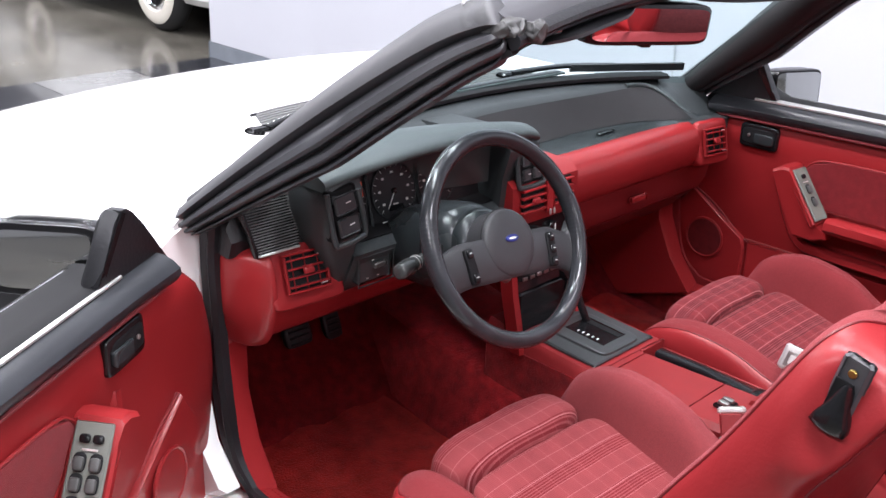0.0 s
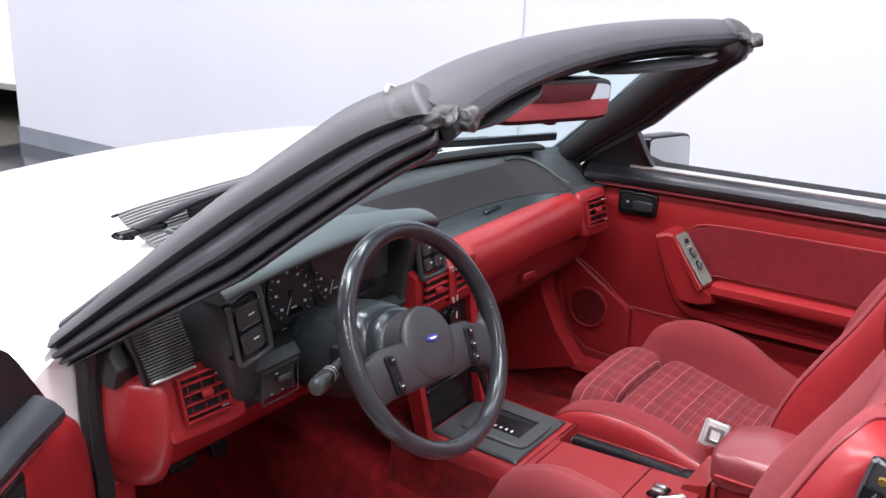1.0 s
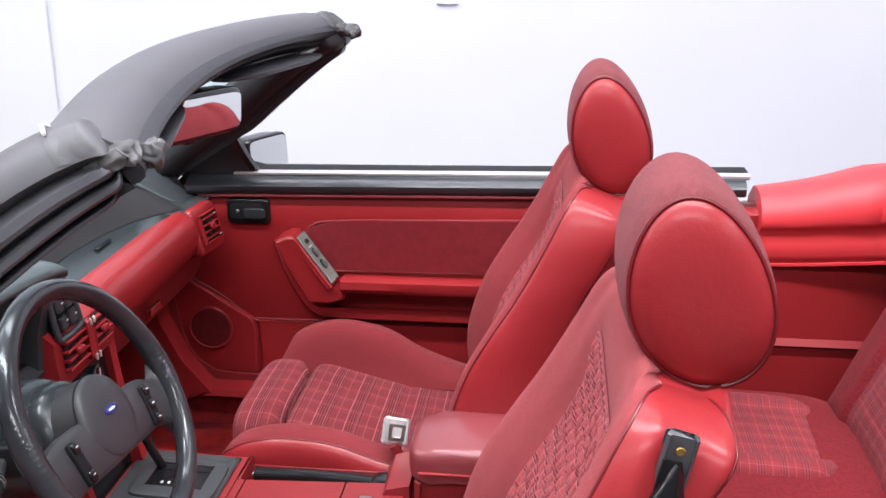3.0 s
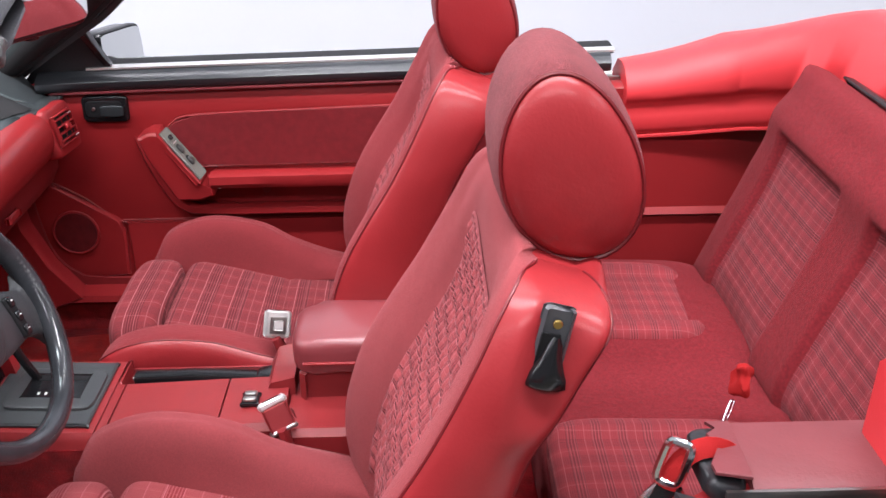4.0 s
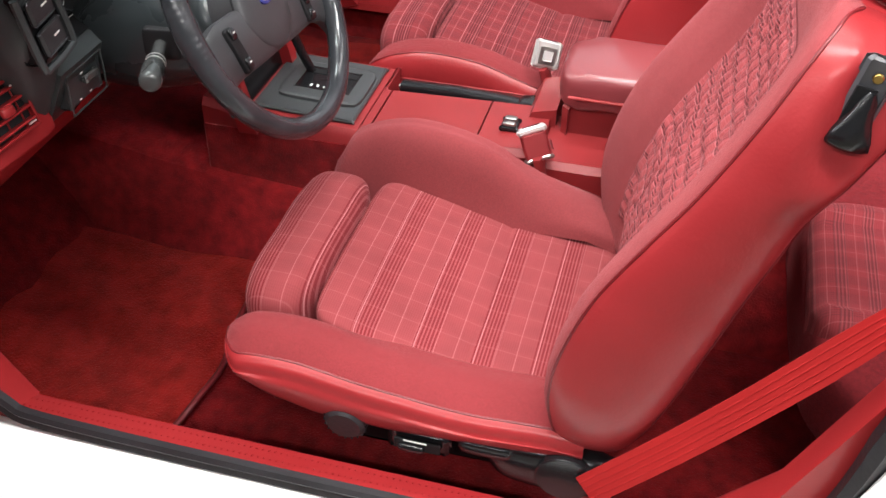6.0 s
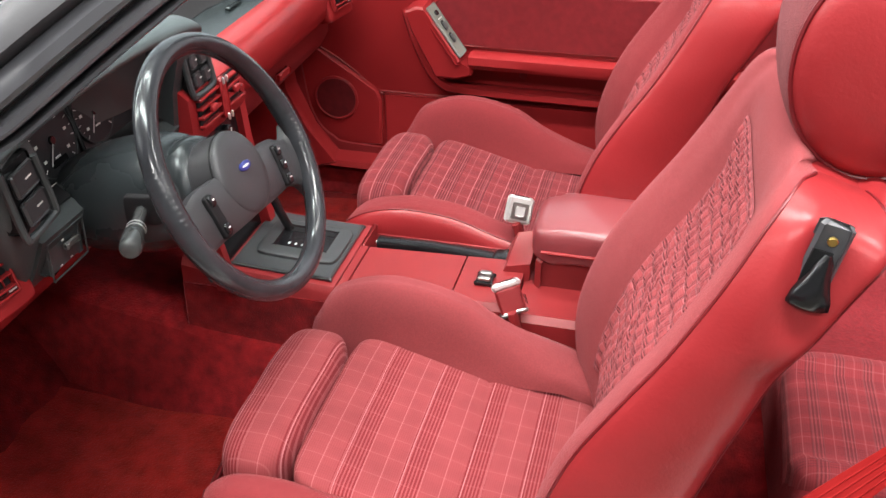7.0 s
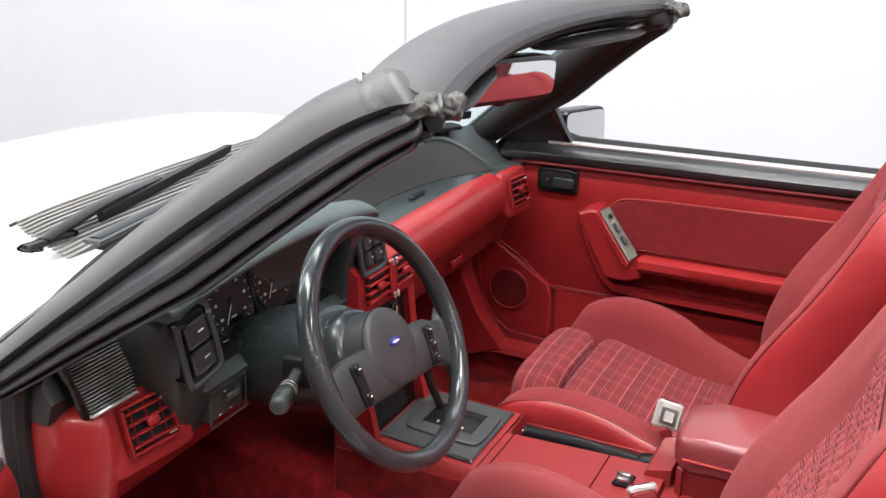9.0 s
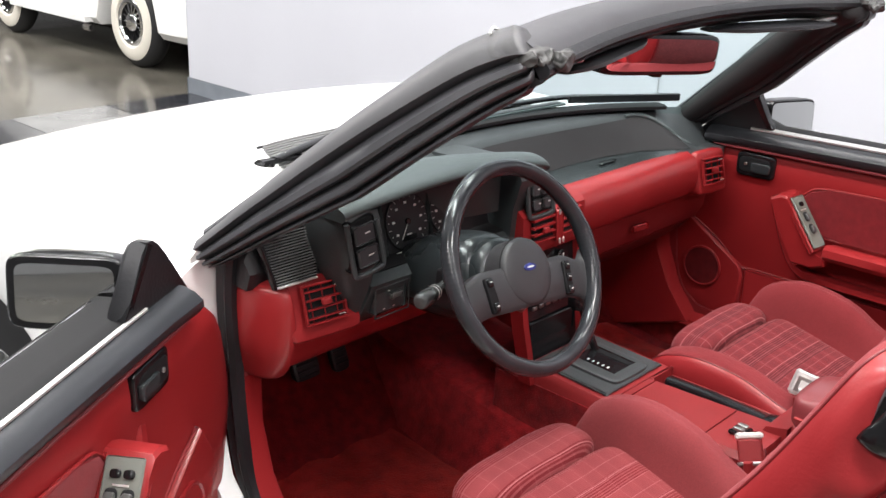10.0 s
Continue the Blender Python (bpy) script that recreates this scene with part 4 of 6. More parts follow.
part("seal_tongue", soft((-0.780, -0.840, 0.712), (0.018, 0.028, 0.056), 3, 22, None, lambda p: p + 0.010 * Vector((noise.noise(p * 50 + Vector((8, 0, 0))), noise.noise(p * 46), 0)) + Vector((0, p.z * 0.25, 0))), RUBBER, car, "hanging strip of torn seal", 80)
part("striker", tube(curve([(-0.79, -0.80, 0.665), (-0.815, -0.79, 0.672), (-0.825, -0.79, 0.650), (-0.815, -0.79, 0.628), (-0.79, -0.80, 0.635)], 16), 0.006), STEEL, car, "steel door striker loop")
for z in (0.705, 0.725):
    part("jamb_hole", disc((-0.80, -0.806, z), 0.006, 0.006, (0, 1, 0), 10), BLACK, car)

# ---- floor pan and carpets ----
for s in (-1, 1):
    part("sill_carpet", block((s * 0.688, -0.25, 0.305), (0.022, 1.34, 0.090), 0.006), CARPET, car, "red carpet along the sill")
pan = bmesh.new()
strip(pan, [[(x, y, z) for x in (-0.70, 0.70)] for y, z in ((-1.35, 0.40), (-0.95, 0.40), (-0.80, 0.27), (0.30, 0.265), (0.46, 0.29), (0.66, 0.50), (0.70, 0.60))], False, False)
bmesh.ops.solidify(pan, geom=list(pan.faces), thickness=0.02)
part("floor_carpet", pan, CARPET, car, "deep red looped carpet on the floor")


rings = []
for y, top in ((-0.95, 0.40), (-0.6, 0.40), (-0.1, 0.40), (0.2, 0.42), (0.45, 0.46), (0.66, 0.50)):
    rings.append([(-0.21, y, 0.255), (-0.185, y, 0.32), (-0.15, y, top - 0.02), (-0.10, y, top), (0.10, y, top), (0.15, y, top - 0.02), (0.185, y, 0.32), (0.21, y, 0.255)])
part("tunnel_carpet", loft(rings), CARPET, car, "red carpet over the transmission tunnel")


def mat_on_floor(s):
    m = thing("floor_mat", "thick red carpet mat on the floor", "floor mat", "floor mats")
    rows = []
    for i in range(17):
        y = 0.095 + i * 0.026
        z = 0.282 + 0.02 * max(0, (y - 0.30) / 0.2) ** 2
        rows.append([(s * (0.215 + 0.405 * j / 14) - 0.02 * 0, y + 0.012 * math.sin(j * 0.5), z + 0.004 * math.sin(j * 1.3 + i * 0.7)) for j in range(15)])
    bm = loft(rows, False, False)
    bmesh.ops.solidify(bm, geom=list(bm.faces), thickness=0.010)
    part("mat_top", bm, MATPILE, m)
    e = [Vector(rows[0][j]) for j in range(15)]
    part("bound_edge", tube(e, 0.005, 6), PIPING, m)


mat_on_floor(-1)
mat_on_floor(1)
for x, w in ((-0.400, 0.034), (-0.31, 0.022)):
    pedal = thing("brake_pedal" if w > 0.04 else "accelerator_pedal", "black ribbed rubber foot pedal hanging below the dashboard", "pedal", "pedals")
    part("pad", soft((x, 0.535, 0.480), (w, 0.010, 0.022 if w > 0.03 else 0.032), 5, 6, None, lambda p: Vector((p.x, p.y + p.z * 0.4, p.z))), RUBBER, pedal)
    part("arm", tube([(x, 0.548, 0.490), (x, 0.575, 0.56), (x + 0.01, 0.565, 0.64)], 0.007), BLACK, pedal)
    for k in range(3):
        part("rib", block((x, 0.524 + (k - 1) * 0.005, 0.480 + (k - 1) * 0.012), (w * 1.5, 0.006, 0.005), 0.001), RUBBER, pedal)

# ---- dashboard ----
dash = thing("dashboard", "dark grey padded dashboard with red lower panels and vents", "dashboard")


def across(profile, xs):
    """Carries a closed (y, z) profile across the car; profile may depend on x."""
    return loft([[(x, y, z) for y, z in (profile(x) if callable(profile) else profile)] for x in xs])


def pad_profile(x):
    """Dash top: a flat strip under the glass, a lip, a back wall leaning forward and the floor of the open shelf, which narrows to the passenger's end."""
    k = 1 - (min(abs(x), 0.70) / 0.70) ** 2
    base = 0.335 + 0.16 * k
    ly = float(np.interp(x, (-0.665, -0.3, 0.07, 0.25, 0.41, 0.50, 0.53, 0.55, 0.565, 0.58, 0.60, 0.715), (0.350, 0.395, 0.407, 0.394, 0.380, 0.373, 0.362, 0.342, 0.314, 0.282, 0.256, 0.262)))
    lz = float(np.interp(x, (-0.665, 0.0, 0.50, 0.53, 0.55, 0.565, 0.58, 0.60, 0.66, 0.715), (0.914, 0.926, 0.921, 0.917, 0.908, 0.892, 0.868, 0.854, 0.846, 0.838)))
    fy = float(np.interp(x, (-0.665, 0.26, 0.348, 0.447, 0.522, 0.545, 0.60, 0.715), (0.335, 0.345, 0.333, 0.312, 0.268, 0.250, 0.240, 0.245)))
    bz = 0.916 + 0.024 * k
    fy = min(fy, ly - 0.010)
    fz = min(0.846, lz - 0.006)
    return [(base + 0.02, 0.80), (base, bz), (base * 0.5 + (ly + 0.014) * 0.5, bz * 0.5 + (lz + 0.003) * 0.5 + 0.003), (ly + 0.014, lz + 0.003), (ly + 0.004, lz), (ly - 0.003, lz - 0.009), (ly * 0.62 + fy * 0.38 - 0.001, lz * 0.58 + fz * 0.42), (fy + 0.005, fz * 0.86 + lz * 0.14), (fy - 0.004, fz + 0.002), (fy - 0.020, fz - 0.002), (0.228 if x > -0.06 else fy - 0.024, 0.838), (0.228 if x > -0.06 else fy - 0.024, 0.80)]


part("dash_pad", across(pad_profile, [-0.665 + i * 0.0115 for i in range(121)]), DASH, dash, "dark grey padded dash top", 50)
part("shelf", loft([[(x, 0.234, 0.841), (x, float(np.interp(x, (0.0, 0.26, 0.348, 0.447, 0.522), (0.345, 0.338, 0.326, 0.304, 0.260))), 0.849), (x, 0.300, 0.830), (x, 0.234, 0.830)] for x in [-0.06 + i * 0.02 for i in range(30)]]), SHELF, dash, "glossy dark open shelf")
part("shelf_wall", loft([[(x, p[5][0] - 0.0025, p[5][1]), (x, p[6][0] - 0.0025, p[6][1]), (x, p[7][0] - 0.0025, p[7][1]), (x, p[8][0] - 0.002, p[8][1] + 0.002)] for x in [-0.56 + i * 0.0115 for i in range(99)] for p in [pad_profile(x)]], False, False), CHARCOAL, dash, "matt charcoal back wall of the shelf", 70)
part("shelf_ridge", tube(curve([(x, pad_profile(x)[4][0] - 0.004, pad_profile(x)[4][1] - 0.004) for x in (0.47, 0.50, 0.53, 0.55, 0.565, 0.58, 0.592)], 30), 0.0055, 10, up=(1, 0, 0)), DASH_TOP, dash, "rounded end of the shelf")
part("shelf_rib", block((0.300, 0.300, 0.850), (0.060, 0.012, 0.006), 0.002, None), SHELF, dash)
# defroster slots
for a, b in ((-0.45, -0.18), (0.0, 0.32)):
    part("defroster_slot", sweep(bmesh.new(), [(x, 0.40 + 0.085 * (1 - (x / 0.7) ** 2), 0.951 + 0.004) for x in (a, (a + b) / 2, b)], oval(0.011, 0.003, 8, 4)), BLACK, dash)
    part("defroster_frame", sweep(bmesh.new(), [(x, 0.40 + 0.085 * (1 - (x / 0.7) ** 2), 0.950 + 0.003) for x in (a - 0.01, (a + b) / 2, b + 0.01)], oval(0.016, 0.003, 8, 4)), DASH_TOP, dash)

# red roll on the passenger side
roll = [(0.262, 0.846), (0.232, 0.850), (0.208, 0.838), (0.196, 0.812), (0.196, 0.785), (0.206, 0.755), (0.226, 0.738), (0.262, 0.734)]
part("red_roll", across(lambda x: [(y + 0.006 * x, z - 0.006 * x) for y, z in roll], [0.048 + i * 0.0495 for i in range(11)]), VINYL, dash, "red padded dash roll")
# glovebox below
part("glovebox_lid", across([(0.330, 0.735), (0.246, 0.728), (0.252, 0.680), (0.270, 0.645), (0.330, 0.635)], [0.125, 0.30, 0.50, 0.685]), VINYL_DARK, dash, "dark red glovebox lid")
part("glovebox_handle", block((0.365, 0.236, 0.694), (0.060, 0.014, 0.018), 0.004, None), VINYL, dash, "red glovebox handle")
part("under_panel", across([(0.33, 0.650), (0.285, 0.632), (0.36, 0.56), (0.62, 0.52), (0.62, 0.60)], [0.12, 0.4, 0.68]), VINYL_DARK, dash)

# vents: housing, louvre frame, slats
def vent(centre, w, h, turn, slats, housing, tilt=-14):
    m = Matrix.Translation(centre) @ pose(0, 0, 0, tilt, 0, turn)
    v = part("vent", housing, VINYL, dash, "red dashboard air vent")
    part("vent_cavity", block((0, 0.001, 0), (w, 0.004, h), 0.001, m), FACE, v, "dark vent opening")
    t = 0.0042
    bm = bmesh.new()
    block((0, -0.004, h / 2 + t / 2), (w + 2 * t, 0.010, t), 0.0015, m, bm)
    block((0, -0.004, -h / 2 - t / 2), (w + 2 * t, 0.010, t), 0.0015, m, bm)
    block((w / 2 + t / 2, -0.004, 0), (t, 0.010, h), 0.0015, m, bm)
    block((-w / 2 - t / 2, -0.004, 0), (t, 0.010, h), 0.0015, m, bm)
    part("vent_frame", bm, VINYL, v)
    for i in range(slats):
        z = (i + 0.5) / slats * h - h / 2
        part("slat", block((0, -0.004, z), (w, 0.012, 0.0030), 0.0008, m), VINYL, v)
    for x in (-w / 3, 0, w / 3):
        part("vane", block((x, 0.0, 0), (0.0022, 0.005, h), 0.0006, m), VINYL, v)
    part("vent_knob", soft((0, -0.012, 0.002), (0.010, 0.004, 0.006), 4, 4, m), VINYL, v)
    for z in (-h * 0.42, h * 0.42):
        part("thumb_wheel", block((w * 0.36, -0.0105, z), (0.012, 0.003, 0.0022), 0.0006, m), SATIN, v)
    return v


# left vent in its red corner, which rolls round to the door
vent((-0.606, 0.231, 0.787), 0.074, 0.060, -6, 4, soft((0.002, 0.034, 0.0), (0.072, 0.030, 0.054), 9, 8, Matrix.Translation((-0.607, 0.232, 0.779)) @ pose(0, 0, 0, -17, 0, -6), lambda p: Vector((p.x + p.z * -0.12, p.y, p.z))), -17)
# right vent at the end of the roll
vent((0.592, 0.192, 0.800), 0.070, 0.058, -8, 4, soft((0, 0.030, 0), (0.056, 0.036, 0.054), 8, 8, Matrix.Translation((0.598, 0.198, 0.796)) @ pose(0, 0, 0, -14, 0, -8)))
# red end cap: a smooth roll from the vent round to the door opening, and the knee panel
def cap_ring(x):
    u = (x + 0.708) / 0.053
    f = math.sqrt(max(0.0, 1 - max(0.0, 1 - u / 0.85) ** 2))
    if u > 0.9:
        f -= (u - 0.9) * 2.0
    y0 = 0.325 - 0.092 * f
    lo = 0.640 + 0.060 * (1 - f) ** 1.5
    hi = 0.826 - 0.020 * (1 - f)
    return [Vector((x, y, z)) for y, z in ((0.345, hi), (y0 + 0.045, hi), (y0 + 0.020, hi - 0.006), (y0 + 0.008, hi - 0.025), (y0 + 0.002, 0.775), (y0 + 0.002, 0.735), (y0 + 0.010, 0.700), (y0 + 0.026, lo + 0.026), (y0 + 0.052, lo + 0.006), (0.345, lo - 0.002))]


part("end_cap", loft([curve(cap_ring(-0.707 + 0.052 * i / 24), 30) for i in range(25)]), VINYL, dash, "rounded red dashboard end", 70)
part("knee_panel", across([(0.345, 0.745), (0.278, 0.742), (0.270, 0.712), (0.272, 0.690), (0.282, 0.662), (0.304, 0.645), (0.345, 0.640)], [-0.665, -0.5, -0.3, -0.14]), VINYL, dash, "red knee panel below the instruments")
# added panel that blocks light, so the driver's footwell and pedals stay dark
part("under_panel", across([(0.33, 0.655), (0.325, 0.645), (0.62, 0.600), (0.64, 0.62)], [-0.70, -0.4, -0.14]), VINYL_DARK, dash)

part("dash_corner", loft([[(x, 0.295, 0.815), (x, 0.285, 0.845), (x, 0.300, 0.885 - d), (x, 0.345, 0.900 - d), (x, 0.365, 0.815)] for x, d in ((-0.712, 0.020), (-0.702, 0.004), (-0.68, 0.0), (-0.60, 0.0))]), RUBBER, dash)
for a, b in ((-0.60, 0.60),):
    part("rear_strip", sweep(bmesh.new(), [(x, 0.335 + 0.16 * k - 0.020, 0.923 + 0.023 * k) for x in [a + (b - a) * i / 24 for i in range(25)] for k in [1 - (x / 0.70) ** 2]], oval(0.026, 0.007, 8, 3)), FACE, dash, "black defroster strip")
# ribbed speaker cover above the left vent
gr = thing("dash_speaker", "black ribbed speaker cover at the end of the dashboard", "speaker cover")
GM = Matrix.Translation((-0.648, 0.276, 0.884)) @ pose(0, 0, 0, -19, 0, -1)
part("frame", slab([(-0.058, 0.062), (0.078, 0.062), (0.046, -0.066), (-0.036, -0.066)], 0.014, lambda a, b, c: GM @ Vector((a, 0.010 - c, b)), bevel=0.002), BLACK, gr)
part("lower_lip", block((0.003, -0.006, -0.0635), (0.078, 0.014, 0.004), 0.001, GM), SATIN, gr, "bright lower edge")
for i in range(26):
    z = -0.058 + i * 0.0046
    k = (z + 0.066) / 0.128
    part("rib", block((0.004 + 0.005 * k, -0.007, z), (0.074 + 0.046 * k, 0.006, 0.0017), 0.0004, GM), RIBBED, gr)

# instrument binnacle
pod = thing("instrument_binnacle", "dark grey instrument binnacle with gauges and rocker switches", "instrument cluster")


def hood_profile(x):
    """Brow over the gauges: a padded lip, lower at its ends, highest in the middle."""
    k = 1 - ((x + 0.360) / 0.276) ** 2
    k = max(0.0, k) ** 0.70
    z = 0.945 + 0.028 * k
    rear = float(np.interp(x, (-0.61, -0.40, -0.29, -0.22, -0.13, -0.08), (0.325, 0.300, 0.274, 0.252, 0.238, 0.232)))
    mid = 0.5 * (rear + 0.190)
    return [(rear, 0.850), (rear - 0.002, z - 0.012), (rear - 0.010, z + 0.002), (rear - 0.022, z + 0.007), (mid, z + 0.008), (0.194, z + 0.004), (0.183, z - 0.001), (0.176, z - 0.007), (0.177, z - 0.014), (0.186, z - 0.019), (mid, z - 0.020), (rear - 0.014, z - 0.03), (rear - 0.012, 0.850)]


part("brow", across(hood_profile, [-0.606 + i * 0.0174 for i in range(31)]), DASH_TOP, pod, "grey-green padded brow", 60)
CHEEK = ((0.948, -0.592, 0.205), (0.943, -0.598, 0.186), (0.925, -0.601, 0.178), (0.890, -0.604, 0.178), (0.858, -0.598, 0.182), (0.838, -0.590, 0.191), (0.80, -0.574, 0.200), (0.75, -0.552, 0.222), (0.726, -0.542, 0.234), (0.716, -0.534, 0.246))
part("left_cheek", loft([[(x - 0.004, 0.305, z), (x - 0.004, 0.28, z), (x - 0.005, y + 0.050, z), (x - 0.002, y + 0.014, z), (x + 0.010, y, z), (-0.527, y + 0.002, z), (-0.525, 0.305, z)] for z, x, y in CHEEK]), DASH, pod, "", 50)
part("right_cheek", loft([[(x, 0.42, 0.93), (x, 0.19, 0.940), (x, 0.178, 0.92), (x, 0.195, 0.86), (x, 0.20, 0.80), (x, 0.42, 0.78)] for x in (-0.165, -0.082)]), DASH, pod)
part("lower_fascia", across([(0.42, 0.82), (0.260, 0.816), (0.212, 0.812), (0.196, 0.802), (0.200, 0.790), (0.216, 0.755), (0.230, 0.728), (0.246, 0.716), (0.42, 0.72)], [-0.530, -0.5, -0.4, -0.3, -0.155]), DASH, pod, "", 50)
part("recess_floor", across([(0.300, 0.826), (0.216, 0.8155), (0.218, 0.813), (0.300, 0.813)], [-0.528, -0.157]), FACE, pod, "matt black recess below the gauges")
FM = Matrix.Translation((-0.382, 0.268, 0.868)) @ pose(0, 0, 0, -14, 0, 0)
part("gauge_face", block((0.010, 0, 0), (0.45, 0.006, 0.130), 0.001, FM), GAUGE, pod, "black gauge faces")
for gx, r in ((-0.112, 0.046), (0.000, 0.052), (0.105, 0.046)):
    g = part("gauge", disc(FM @ Vector((gx, -0.003, 0.0)), r, 0.003, FM.to_3x3() @ Vector((0, -1, 0)), 28), GAUGE, pod, "round gauge with pale markings")
    part("gauge_rim", tube([FM @ Vector((gx + r * math.cos(t * math.pi / 14), -0.007, r * math.sin(t * math.pi / 14))) for t in range(29)], 0.0010, 6, up=(0, 1, 0)), DASH, g)
    bm = bmesh.new()
    for k in range(17):
        a = math.pi * (1.25 - k * 1.5 / 16)
        rot = FM @ Matrix.Translation((gx, -0.0068, 0)) @ Matrix.Rotation(-a, 4, "Y") @ Matrix.Translation((r * 0.88, 0, 0))
        block((0, 0, 0), (0.003 if k % 2 else 0.006, 0.001, 0.0011), 0.0002, rot, bm)
    part("dial_marks", bm, IVORY, g)
    bm = bmesh.new()
    for k in range(7):
        a = math.pi * (1.2 - k * 1.4 / 6)
        block((gx + r * 0.66 * math.cos(a), -0.0068, r * 0.66 * math.sin(a)), (0.006, 0.001, 0.0042), 0.0002, FM, bm)
    part("dial_figures", bm, IVORY, g)
    rot = FM @ Matrix.Translation((gx, -0.009, 0)) @ Matrix.Rotation(radians(-215 if gx < -0.05 else -235), 4, "Y") @ Matrix.Translation((r * 0.35, 0, 0))
    part("needle", block((0, 0, 0), (r * 0.70, 0.0015, 0.0018), 0.0004, rot), ORANGE if gx < -0.05 else IVORY, g)
    part("needle_cap", disc(FM @ Vector((gx, -0.006, 0)), 0.006, 0.004, FM.to_3x3() @ Vector((0, -1, 0)), 14, 0.001), BLACK, g)
    part("dial_legend", block((gx, -0.0068, -r * 0.45), (0.012, 0.001, 0.0026), 0.0003, FM), IVORY, g)
part("red_zone", block((-0.074, -0.0068, 0.018), (0.006, 0.001, 0.026), 0.0004, FM), ORANGE, pod, "orange warning mark")
for gx, gz in ((-0.172, 0.034), (-0.172, 0.000), (-0.172, -0.034), (-0.030, -0.052), (0.030, -0.052), (-0.112, -0.054), (0.172, 0.030), (0.172, -0.020)):
    part("small_legend", block((gx, -0.0068, gz), (0.016, 0.001, 0.0030), 0.0003, FM), IVORY, pod)
for gx in (-0.190, -0.152):
    part("warning_panel", block((gx, -0.0045, 0.010), (0.030, 0.003, 0.074), 0.001, FM), BLACK, pod, "glossy black warning-light strip")
part("odometer", block((0.0, -0.0072, -0.030), (0.034, 0.002, 0.009), 0.0005, FM), BLACK, pod)
for gx in (-0.060, 0.056):
    part("gauge_divider", block((gx, -0.004, 0), (0.006, 0.010, 0.124), 0.002, FM), DASH, pod)

# rocker switch banks on both cheeks, in raised surrounds
def switch_bank(centre, m, rows, cols, w, h):
    part("switch_surround", block((0, 0.010, 0), (w * cols + 0.012, 0.026, h * rows + 0.012), 0.004, m), FACE, pod)
    lip = [Vector((x, -0.004, z)) for x, z in ((-(w * cols) / 2 - 0.006, h * rows / 2 + 0.006), (-(w * cols) / 2 - 0.007, -h * rows / 2), (-(w * cols) / 2 + 0.004, -h * rows / 2 - 0.010), ((w * cols) / 2 - 0.004, -h * rows / 2 - 0.010), ((w * cols) / 2 + 0.007, -h * rows / 2), ((w * cols) / 2 + 0.006, h * rows / 2 - 0.006))]
    part("switch_lip", tube([m @ p for p in curve(lip, 24)], 0.005, 8, up=(0, 1, 0)), DASH, pod)
    for r in range(rows):
        for c in range(cols):
            x, z = (c - (cols - 1) / 2) * w, (r - (rows - 1) / 2) * h
            part("rocker_switch", block((x, -0.007, z), (w - 0.005, 0.008, h - 0.006), 0.003, m), HORN, pod)
            part("switch_mark", block((x + 0.003, -0.0115, z + 0.002), (w * 0.22, 0.001, 0.0022), 0.0003, m), IVORY, pod)


switch_bank(None, pose(-0.568, 0.175, 0.895, -6, -8, 0), 2, 1, 0.050, 0.038)
switch_bank(None, pose(-0.100, 0.186, 0.878, -10, 0, 0), 2, 2, 0.030, 0.028)
# light switch dial
part("dial_plate", block((-0.478, 0.212, 0.766), (0.076, 0.022, 0.050), 0.004, None), DASH, pod)
part("light_slider", block((-0.470, 0.198, 0.772), (0.030, 0.010, 0.012), 0.003), SWDARK, pod)
part("dial_frame", tube([(-0.478 + a * 0.040, 0.199, 0.766 + b * 0.027) for a, b in ((-1, 1), (-1, -1), (1, -1), (1, 1), (-1, 1))], 0.0014, 6, up=(0, 1, 0)), DASH, pod)
for k in range(3):
    part("dial_mark", block((-0.497 + k * 0.012, 0.1995, 0.752 if k != 1 else 0.783), (0.005, 0.001, 0.002), 0.0003), IVORY, pod)

# ---- centre stack ----
stack = thing("centre_stack", "red centre stack with twin vents, heater dial and radio", "centre stack")
part("surround", loft([[(x, 0.33, 0.862), (x, 0.200, 0.858), (x, 0.180, 0.842), (x, 0.176, 0.772), (x, 0.185, 0.758), (x, 0.33, 0.75)] for x in (-0.150, 0.048)]), VINYL, stack)
CM = pose(-0.052, 0.176, 0.812, -4, 0, 0)
part("vent_cavity", block((0, 0, 0), (0.150, 0.006, 0.056), 0.002, CM), FACE, stack)
part("vent_post", block((0, -0.006, 0), (0.022, 0.016, 0.066), 0.003, CM), VINYL, stack)
for sx in (-0.044, 0.044):
    for i in range(4):
        part("slat", block((sx, -0.004, -0.022 + i * 0.0147), (0.068, 0.012, 0.005), 0.001, CM), VINYL, stack)
    part("vent_knob", soft((sx, -0.012, 0.0), (0.010, 0.004, 0.006), 4, 4, CM), VINYL, stack)
for z in (-0.03, 0.03):
    for sx in (-0.006, 0.006):
        part("thumb_wheel", soft((sx, -0.016, z), (0.002, 0.002, 0.006), 4, 3, CM), SATIN, stack)
# sloping red cheeks down to the console, with black inner panel
for s in (-1, 1):
    x0, x1 = (-0.146, -0.130) if s < 0 else (0.040, 0.062)
    part("cheek", loft([[(x0, y, z), (x1, y, z), (x1, y + 0.032, z), (x0, y + 0.032, z)] for y, z in ((0.185, 0.765), (0.178, 0.70), (0.165, 0.62), (0.150, 0.56), (0.138, 0.50))]), VINYL, stack)
part("panel", loft([[(-0.130, y, z), (0.042, y, z), (0.042, y + 0.03, z), (-0.130, y + 0.03, z)] for y, z in ((0.198, 0.765), (0.190, 0.70), (0.178, 0.62), (0.168, 0.55), (0.160, 0.51))]), BLACK, stack, "black control panel")
